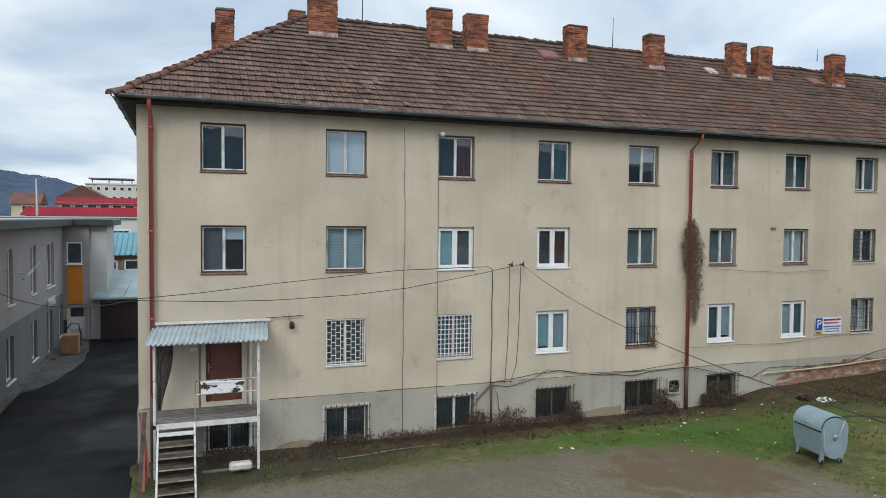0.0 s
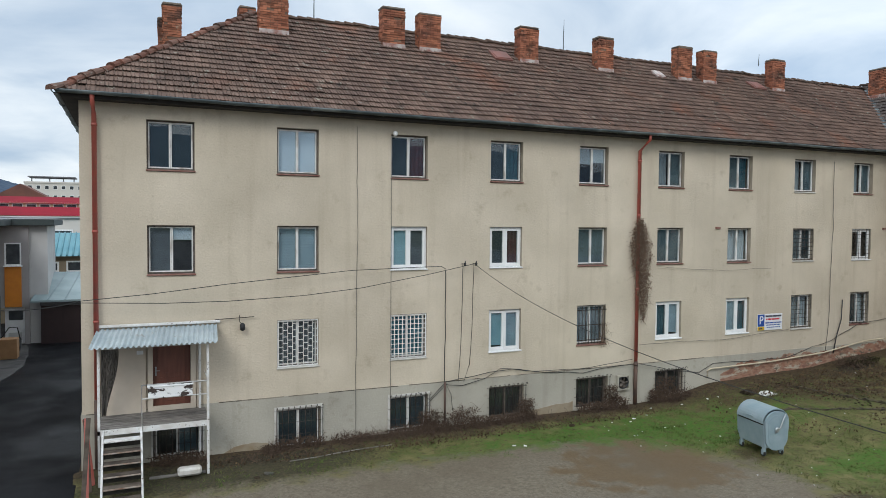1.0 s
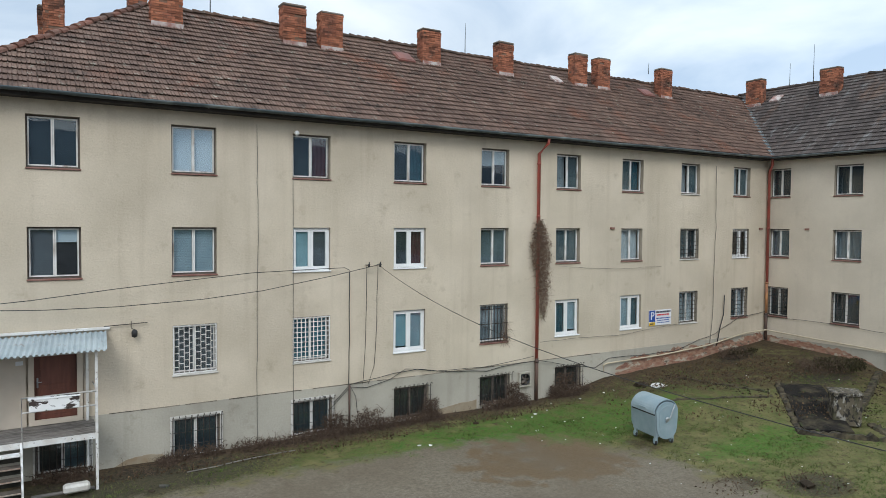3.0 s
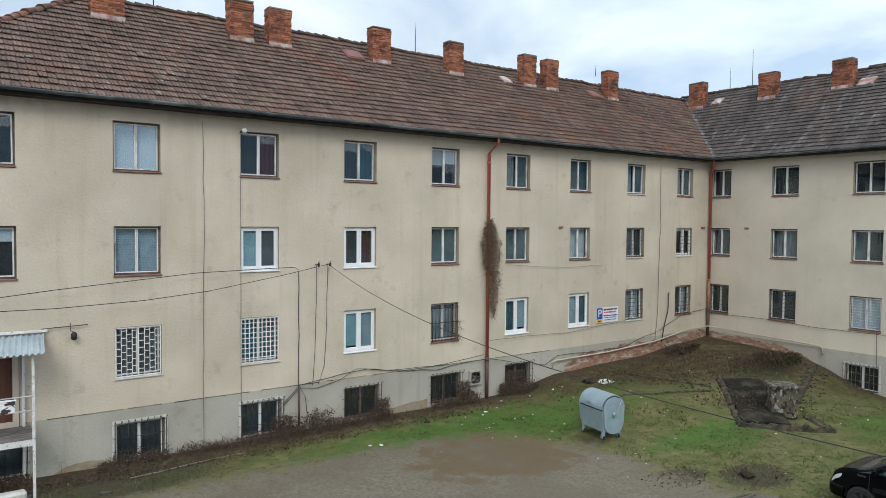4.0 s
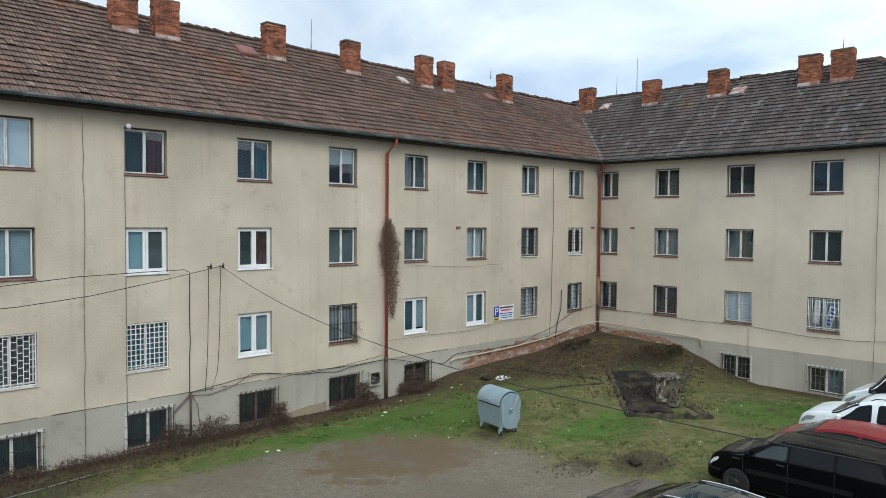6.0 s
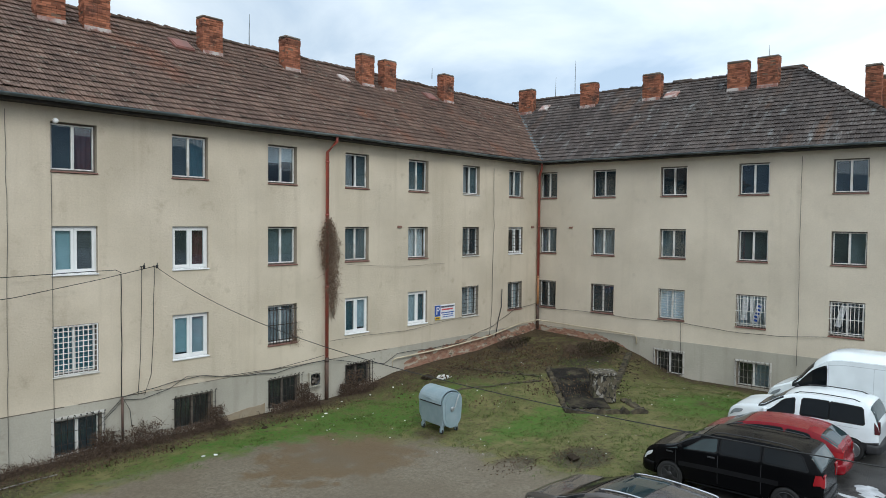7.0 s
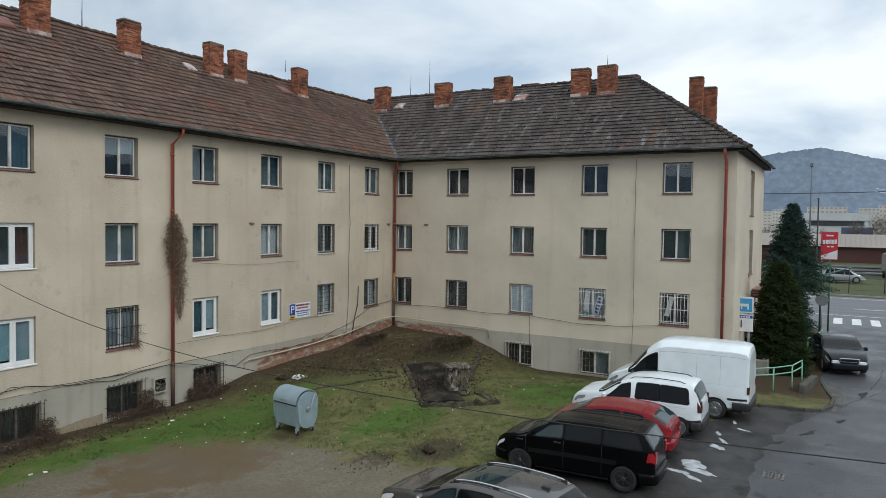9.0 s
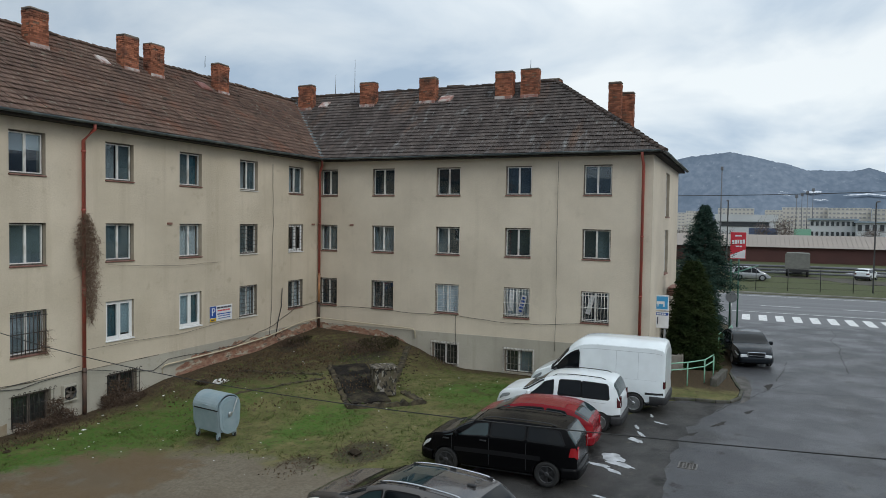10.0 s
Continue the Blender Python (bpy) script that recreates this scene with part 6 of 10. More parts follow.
for x, z in ((20.22, 6.37), (29.72, 6.37)):
    bm = bmesh.new()
    rbox(bm, x - 0.11, x + 0.11, 19.985, 20.045, z - 0.04, z + 0.04, 0.005)
    solo("wall_vent", bm, M["sill_red"], "small rusty brick vent in the rendered wall", "vent", "wall vents")
bm = bmesh.new()
rbox(bm, 30.2, 30.245, 18.0, 18.2, 6.33, 6.41, 0.005)
solo("wall_vent", bm, M["sill_red"], "small rusty brick vent in the rendered wall", "vent", "wall vents")

fan = thing("extractor_fan", (15.87, 19.9, 0.6), "round dark extractor fan in a pale square frame", "fan")
bm = bmesh.new()
frame_ring(bm, 15.61, 16.13, 0.64, 1.16, 19.88, 20.0, 0.05)
rbox(bm, 15.66, 16.08, 19.96, 20.0, 0.69, 1.11, 0.005)
part("housing", bm, M["plinth"], fan)
bm = bmesh.new()
lathe(bm, [(0.205, 0.0), (0.215, 0.02), (0.215, 0.08), (0.19, 0.08), (0.19, 0.0)], 24, Matrix.Translation((15.87, 19.96, 0.9)) @ pose(0, 0, 0, 90, 0, 0))
part("ring", bm, M["trim"], fan)
bm = bmesh.new()
for k in range(5):
    b2 = bmesh.new()
    box(b2, 0.03, 0.18, -0.006, 0.006, -0.045, 0.045)
    join(bm, b2, Matrix.Translation((15.87, 19.91, 0.9)) @ pose(0, 0, 0, 0, k * 72, 0) @ pose(0, 0, 0, 35, 0, 0))
lathe(bm, [(0.04, -0.02), (0.045, 0.03), (0.02, 0.04)], 12, Matrix.Translation((15.87, 19.91, 0.9)) @ pose(0, 0, 0, 90, 0, 0))
part("blades", bm, M["dark_frame"], fan)

# parking notice on the wall
sign = thing("parking_sign", (23.0, 19.99, 2.36), "white parking notice with a blue letter panel", "sign")
S0, S1, Z0_, Z1_ = 22.36, 23.70, 2.36, 3.00
bm = bmesh.new()
rbox(bm, S0, S1, 19.995, 20.015, Z0_, Z1_, 0.004)
part("board", bm, M["sign_white"], sign)
bm = bmesh.new()
box(bm, S0 + 0.01, S0 + 0.36, 19.988, 19.994, Z0_ + 0.16, Z1_ - 0.01)
part("blue_panel", bm, M["sign_blue"], sign)
bm = bmesh.new()
box(bm, S0 + 0.01, S0 + 0.36, 19.988, 19.994, Z0_ + 0.01, Z0_ + 0.145)
part("yellow_panel", bm, M["sign_yellow"], sign)
bm = bmesh.new()
box(bm, S0 + 0.06, S0 + 0.26, 19.983, 19.987, Z0_ + 0.05, Z0_ + 0.10)
part("tow_truck_mark", bm, M["ink"], sign)
FACE = pose(0, 0, 0, 90, 0, 0)
lettering("P", 0.46, Matrix.Translation((S0 + 0.185, 19.982, Z0_ + 0.39)) @ FACE, M["sign_white"], sign, align="CENTER")
for k, (a, b, z, h, mm) in enumerate(((0.42, 1.28, 0.55, 0.07, "ink"), (0.45, 1.22, 0.43, 0.06, "sign_red"), (0.42, 1.28, 0.29, 0.045, "sign_blue"),
                                      (0.48, 1.20, 0.20, 0.035, "sign_blue"), (0.50, 1.22, 0.11, 0.035, "sign_blue"))):
    rnd = random.Random(k)
    u = a
    while u < b - 0.04:
        w = rnd.uniform(0.05, 0.2)
        bm = bmesh.new()
        box(bm, S0 + u, S0 + min(b, u + w), 19.986, 19.991, Z0_ + z - h / 2, Z0_ + z + h / 2)
        part("text_bar", bm, M[mm], sign)
        u += w + 0.025

# cables on and in front of the walls
def cable(pts, r=0.012, material="cable", label="thin black cable along the wall", name="cable"):
    bm = bmesh.new()
    tube(bm, pts, r, 5)
    return solo(name, bm, M[material], label, "cable", "wall cables", smooth=True)


def wob(pts, amp, seed, step=0.5):
    """A slack cable: points with a little wander."""
    rnd = random.Random(seed)
    out = []
    for a, b in zip(pts, pts[1:]):
        a, b = Vector(a), Vector(b)
        n = max(1, int((b - a).length / step))
        for k in range(n):
            p = a.lerp(b, k / n)
            out.append(p + Vector((rnd.uniform(-amp, amp), rnd.uniform(-amp, amp) * 0.3, rnd.uniform(-amp, amp))))
    out.append(Vector(pts[-1]))
    return out


yc = 19.97
cable(wob([(6.13, 20.0, 9.3), (6.13, 20.0, 5.5), (6.10, 20.0, 1.6)], 0.02, 1) + [Vector((6.08, 19.9, 0.2))], 0.008, "cable_grey", "grey lightning conductor down the wall")
cable(wob([(7.19, 20.0, 9.05), (7.19, 20.0, 1.5), (7.19, 19.98, 0.9)], 0.006, 2, 1.5), 0.008, "cable_grey", "thin grey cable down the wall")
cable(wob([(8.98, 19.95, 5.0), (8.99, yc, 3.0), (8.97, yc, 1.5)], 0.012, 3), 0.014, "cable", "thick black cable in a bent conduit")
cable(wob([(9.58, yc, 5.2), (9.55, yc, 3.0), (9.45, yc, 1.45)], 0.01, 4), 0.009)
cable(wob([(9.96, yc, 5.2), (9.92, yc, 3.2), (9.85, yc, 2.0), (9.65, yc, 1.45)], 0.01, 5), 0.009)
cable(wob([(8.97, yc - 0.03, 1.5), (10.5, yc, 1.66), (11.4, yc, 1.72), (12.4, yc, 1.53), (14.2, yc, 1.38), (15.5, yc, 1.48), (16.3, yc - 0.12, 1.55)], 0.03, 6), 0.011)
cable(wob([(8.1, yc - 0.03, 1.25), (8.5, yc, 1.0), (8.97, yc, 1.45), (9.6, yc, 1.36), (10.4, yc - 0.02, 1.52), (11.0, yc, 1.75), (12.2, yc, 1.60), (14.0, yc, 1.52), (16.2, yc - 0.12, 1.72)], 0.03, 7), 0.010)
cable(wob([(8.3, yc - 0.04, 0.8), (8.7, yc, 1.15), (9.0, yc, 1.42), (9.2, yc - 0.03, 1.1), (9.25, yc - 0.03, 0.6)], 0.03, 8), 0.009)
cable(wob([(16.5, yc - 0.1, 1.55), (18.2, yc, 1.12), (19.4, yc, 0.98), (20.1, yc, 1.25), (22.5, yc, 1.22), (23.9, yc, 1.2), (26.5, yc, 1.75), (28.2, yc, 2.35), (30.1, yc, 2.5)], 0.03, 9), 0.011)
cable(wob([(16.5, yc - 0.1, 2.2), (19, yc, 2.18), (20.5, yc, 2.12), (22.4, yc, 2.25), (24.2, yc, 2.35)], 0.02, 10), 0.008, "cable_grey")
cable(wob([(17.4, yc, 4.95), (20, yc, 4.78), (23, yc, 4.8)], 0.02, 11), 0.006, "cable_grey")
cable(wob([(26.4, yc, 9.1), (26.44, yc, 6.4), (26.38, yc, 3.0), (26.2, yc, 1.3)], 0.025, 12), 0.012, "cable_grey", "grey lightning conductor down the wall")
cable(wob([(27.1, yc - 0.05, 3.4), (27.0, yc - 0.05, 2.6), (26.6, yc - 0.06, 1.2)], 0.04, 13), 0.024, "cable", "thick bent black conduit on the wall")
xw = WALL_X - 0.06
cable(wob([(xw, 19.8, 2.3), (xw, 16.9, 2.3), (xw, 14.5, 2.22), (xw, 12.46, 2.26), (xw, 9.95, 2.08), (xw, 8.4, 2.12), (xw, 6.62, 2.28)], 0.02, 14), 0.009)
cable(wob([(xw, 12.45, 2.26), (xw, 12.42, 1.4), (xw - 0.03, 12.4, 0.7)], 0.008, 15), 0.009)
cable(wob([(xw, 7.7, 9.3), (xw, 7.72, 6.0), (xw, 7.68, 3.0), (xw, 7.7, 1.0)], 0.03, 16), 0.010, "cable_grey", "grey lightning conductor down the wall")
bm = bmesh.new()
tube(bm, [(8.98, 19.93, 1.5), (8.98, 19.93, 0.2)], 0.035, 8)
solo("conduit_pipe", bm, M["pipe_rust"], "rusty brown conduit pipe at the plinth", "pipe")
bm = bmesh.new()
tube(bm, [(19.75, 19.9, 0.75), (19.75, 19.9, 1.02), (19.9, 19.9, 1.08), (23.0, 19.9, 1.12), (26.0, 19.88, 1.28), (28.5, 19.86, 1.62), (30.05, 19.84, 1.66), (30.1, 18.0, 1.58),
          (30.12, 15.2, 1.50), (30.12, 14.6, 1.48), (30.12, 14.5, 1.38), (30.12, 14.48, 1.05)], 0.03, 8)
solo("gas_pipe", bm, M["hose"], "pale yellow pipe running round the corner plinth", "pipe", smooth=True)

# overhead wires on hooks
for x in (9.57, 9.96):
    bm = bmesh.new()
    tube(bm, [(x, 20.03, 5.2), (x, 19.8, 5.2), (x, 19.78, 5.3)], 0.015, 6)
    lathe(bm, [(0.02, 0), (0.045, 0.02), (0.03, 0.05), (0.045, 0.08), (0.02, 0.11)], 8, Matrix.Translation((x, 19.8, 5.14)))
    solo("wire_hook", bm, M["trim"], "dark insulator hook on the wall", "hook", "wire hooks")
cable([(-1.2, 19.7, 4.46), (0.5, 19.75, 4.58), (2.4, 19.78, 4.78), (5.9, 19.8, 5.08), (8.0, 19.85, 5.13), (8.8, 19.9, 5.14), (8.98, 19.94, 5.05)], 0.010, "cable", "black overhead wire along the facade", "overhead_wire")
cable([(-1.2, 19.7, 4.42), (0.8, 19.72, 4.33), (2.4, 19.74, 4.32), (4.5, 19.76, 4.40), (6.2, 19.78, 4.56), (8.4, 19.8, 4.92), (9.96, 19.8, 5.22)], 0.010, "cable", "black overhead wire along the facade", "overhead_wire")
cable(sag((-6.0, 27.5, 4.0), (-1.2, 19.7, 4.44), 0.35), 0.012, "cable", "black overhead wire across the alley", "overhead_wire")
pts = []
for k in range(33):
    y = 19.8 - k * 31.0 / 32
    pts.append((9.96 - 0.0968 * (19.8 - y), y, 1.568e-4 * y ** 3 + 0.00281 * y * y - 0.0708 * y + 4.246))
cable(pts, 0.0075, "cable", "black overhead wire across the yard", "overhead_wire")

# ---- vehicles ----


def eased(table):
    """A smooth curve through (place, value) pairs that never overshoots them."""
    xs, ys = np.array([p[0] for p in table], float), np.array([p[1] for p in table], float)
    h, d = np.diff(xs), np.diff(ys) / np.diff(xs)
    m = np.zeros(len(xs))
    m[0], m[-1] = d[0], d[-1]
    for i in range(1, len(xs) - 1):
        if d[i - 1] * d[i] > 0:
            a, b = 2 * h[i] + h[i - 1], h[i] + 2 * h[i - 1]
            m[i] = (a + b) / (a / d[i - 1] + b / d[i])

    def at(x):
        x = min(max(x, xs[0]), xs[-1])
        i = min(max(int(np.searchsorted(xs, x)) - 1, 0), len(xs) - 2)
        t = (x - xs[i]) / h[i]
        return float((1 + 2 * t) * (1 - t) ** 2 * ys[i] + t * (1 - t) ** 2 * h[i] * m[i] + t * t * (3 - 2 * t) * ys[i + 1] + t * t * (t - 1) * h[i] * m[i + 1])

    return at


class Body:
    """A vehicle shell: cross-sections along its length. Local y runs forward, the rear bumper at y = -L / 2."""

    def __init__(self, L, W, top, belt, bottom, plan, tumble=0.18, edge=0.085, inset=0.55):
        self.L, self.W, self.tumble, self.edge, self.inset = L, W, tumble, edge, inset
        self.stations = [x for x, _ in top]
        self.top, self.belt, self.bottom, self.plan = eased(top), eased(belt), eased(bottom), eased(plan)

    def ring(self, s):
        t, b, lo = self.top(s), self.belt(s), self.bottom(s)
        b = min(b, t - 0.02)
        w = self.W / 2 * self.plan(s)
        g = t - b
        e = min(self.edge, g * 0.45)
        xr = w * 0.975 - self.tumble * (g - e)
        return [(0, lo), (w * 0.82, lo), (w * 0.965, lo + 0.08), (w, lo + (b - lo) * 0.45), (w * 0.99, lo + (b - lo) * 0.8), (w * 0.975, b),
                (xr, t - e), (xr - e * self.inset, t - e * 0.26), (xr * 0.55, t - 0.014), (0, t)]

    def point(self, s, v, side=1, out=0.0):
        """v: 5 to 6 is the glass band, 7 to 9 the roof; out: metres off the shell."""
        r = self.ring(s)
        i = min(int(v), len(r) - 2)
        f = v - i
        x, z = r[i][0] + (r[i + 1][0] - r[i][0]) * f, r[i][1] + (r[i + 1][1] - r[i][1]) * f
        return Vector((x * side, s - self.L / 2, z))

    def patch(self, bm, corners, side, nu=8, nv=3, out=0.008, mi=0, soft=0.0):
        """corners: (s, v) of low-rear, low-front, high-front, high-rear; soft: how much the corners are rounded."""
        g = []
        if soft:
            nv = max(nv, 10)
        for j in range(nv + 1):
            row = []
            b = j / nv
            trim = min(b, 1 - b)
            cut = soft * 0.5 * (1 - math.sqrt(max(0.0, 1 - ((soft - trim) / soft) ** 2))) if soft and trim < soft else 0.0
            for i in range(nu + 1):
                a = cut + (1 - 2 * cut) * i / nu
                s = (corners[0][0] * (1 - a) + corners[1][0] * a) * (1 - b) + (corners[3][0] * (1 - a) + corners[2][0] * a) * b
                v = (corners[0][1] * (1 - a) + corners[1][1] * a) * (1 - b) + (corners[3][1] * (1 - a) + corners[2][1] * a) * b
                e = 1e-2
                p = self.point(s, v, side)
                du = self.point(s + e, v, side) - self.point(s - e, v, side)
                dv = self.point(s, min(v + e, 8.999), side) - self.point(s, v - e, side)
                n = du.cross(dv) * side
                n = n.normalized() if n.length > 1e-9 else Vector((side, 0, 0))
                if n.x * side < -0.2 or n.z < -0.6:
                    n = -n
                row.append(bm.verts.new(p + n * out))
            g.append(row)
        for j in range(nv):
            for i in range(nu):
                q = (g[j][i], g[j][i + 1], g[j + 1][i + 1], g[j + 1][i])
                f = bm.faces.new(q if side > 0 else q[::-1])
                f.smooth, f.material_index = True, mi

    def shell(self, wheels, wr):
        L = self.L
        ss = sorted({0.0, 0.04, 0.10, L - 0.10, L - 0.04, L, *np.arange(0.16, L - 0.12, 0.075).tolist(),
                     *[x for x in self.stations if 0 < x < L]})
        bm = bmesh.new()
        rows = []
        for s in ss:
            r = self.ring(s)
            vals = []
            for i in range(len(r) - 1):
                n = 5 if 2 <= i <= 4 else (2 if i in (5, 8) else 1)
                for k in range(n):
                    f = k / n
                    vals.append((r[i][0] + (r[i + 1][0] - r[i][0]) * f, r[i][1] + (r[i + 1][1] - r[i][1]) * f))
            vals.append(r[-1])
            rows.append([bm.verts.new((x, s - L / 2, z)) for x, z in vals] + [bm.verts.new((-x, s - L / 2, z)) for x, z in vals[-2:0:-1]])
        n = len(rows[0])
        R = wr * 1.13
        inside = set()
        for row in rows:
            for v in row:
                for wy in wheels:
                    dy, dz = v.co.y - wy, v.co.z - wr
                    if abs(v.co.x) > self.W * 0.36 and math.hypot(dy, dz) < R:
                        inside.add(v)
        for a, b in zip(rows, rows[1:]):
            for k in range(n):
                q = (a[k], a[(k + 1) % n], b[(k + 1) % n], b[k])
                if all(v in inside for v in q):
                    continue
                f = bm.faces.new(q)
                f.smooth = True
        for v in inside:
            wy = min(wheels, key=lambda w: abs(w - v.co.y))
            d = Vector((0, v.co.y - wy, v.co.z - wr))
            if d.length < 1e-6:
                d = Vector((0, 0, 1))
            d = d.normalized() * R
            v.co.y, v.co.z = wy + d.y, max(wr + d.z, 0.12)
        bm.faces.new(rows[0][::-1])
        bm.faces.new(rows[-1])
        bmesh.ops.delete(bm, geom=[v for v in bm.verts if not v.link_faces], context="VERTS")
        bmesh.ops.recalc_face_normals(bm, faces=bm.faces[:])
        for e in bm.edges:
            if len(e.link_faces) == 2 and e.calc_face_angle() > radians(26):
                e.smooth = False
        return bm


def wheel_parts(car, x, y, r, w, spokes, side):
    m = Matrix.Translation((x, y, r)) @ pose(0, 0, 0, 0, 90 * side, 0)
    bm = bmesh.new()
    lathe(bm, [(r * 0.62, -w / 2 + 0.01), (r * 0.9, -w / 2), (r, -w / 2 + 0.03), (r, w / 2 - 0.03), (r * 0.93, w / 2), (r * 0.66, w / 2 - 0.005), (r * 0.64, w / 2 - 0.04)], 28, m)
    wheel = part("wheel", bm, M["rubber"], car, "black tyre")
    bm = bmesh.new()
    lathe(bm, [(r * 0.66, w / 2 - 0.06), (r * 0.67, w / 2 - 0.008), (r * 0.61, w / 2 - 0.012), (r * 0.58, w / 2 - 0.05), (0.02, w / 2 - 0.055)], 28, m)
    part("rim_well", bm, M["trim"], wheel)
    bm = bmesh.new()
    for k in range(spokes):
        b2 = bmesh.new()
        a = 2 * math.pi * k / spokes
        hw = math.pi / spokes * 0.55
        pts_ = [(0.05, a - hw * 1.4), (r * 0.62, a - hw * 0.55), (r * 0.62, a + hw * 0.55), (0.05, a + hw * 1.4)]
        lo = [b2.verts.new((q * math.cos(t), q * math.sin(t), w / 2 - 0.04)) for q, t in pts_]
        hi = [b2.verts.new((q * math.cos(t), q * math.sin(t), w / 2 - 0.012)) for q, t in pts_]
        b2.faces.new(hi)
        for i in range(4):
            b2.faces.new((lo[i], lo[(i + 1) % 4], hi[(i + 1) % 4], hi[i]))
        join(bm, b2, m)
    lathe(bm, [(r * 0.68, w / 2 - 0.03), (r * 0.69, w / 2 - 0.004), (r * 0.62, w / 2 - 0.004), (r * 0.61, w / 2 - 0.03)], 28, m)
    lathe(bm, [(0.07, w / 2 - 0.03), (0.065, w / 2 - 0.005), (0.03, w / 2)], 12, m)
    part("rim", bm, M["steel"] if spokes > 6 else M["rim_dark"], wheel, "spoked metal rim")


def bumper_bm(B, end, z0, z1, wrap, out=0.045):
    """A bumper wrapped round one end of the shell."""
    half = B.L / 2
    w_end = B.W / 2 * B.plan(0.0 if end < 0 else B.L)
    side = [(B.W / 2 * B.plan(q if end < 0 else B.L - q) * 0.985, end * (half - q)) for q in np.linspace(wrap, 0.02, 9)]
    front = [(w_end * k, end * (half + 0.045 * (1 - k * k))) for k in np.linspace(0.94, -0.94, 11)]
    path = side + front + [(-x, y) for x, y in side[::-1]]
    bm = bmesh.new()
    prev = None
    for i, (x, y) in enumerate(path):
        x0, y0 = path[max(i - 1, 0)]
        x1, y1 = path[min(i + 1, len(path) - 1)]
        n = Vector((y1 - y0, x0 - x1)).normalized()
        if n.dot(Vector((x, y))) < 0:
            n = -n
        ring = [bm.verts.new((x + n.x * o, y + n.y * o, z)) for o, z in ((-0.05, z0), (out * 0.6, z0 + 0.01), (out, z0 + 0.06), (out, z1 - 0.07), (out * 0.7, z1 - 0.015), (-0.05, z1))]
        if prev:
            for k in range(5):
                bm.faces.new((prev[k], ring[k], ring[k + 1], prev[k + 1])).smooth = True
        prev = ring
    bmesh.ops.recalc_face_normals(bm, faces=bm.faces[:])
    return bm


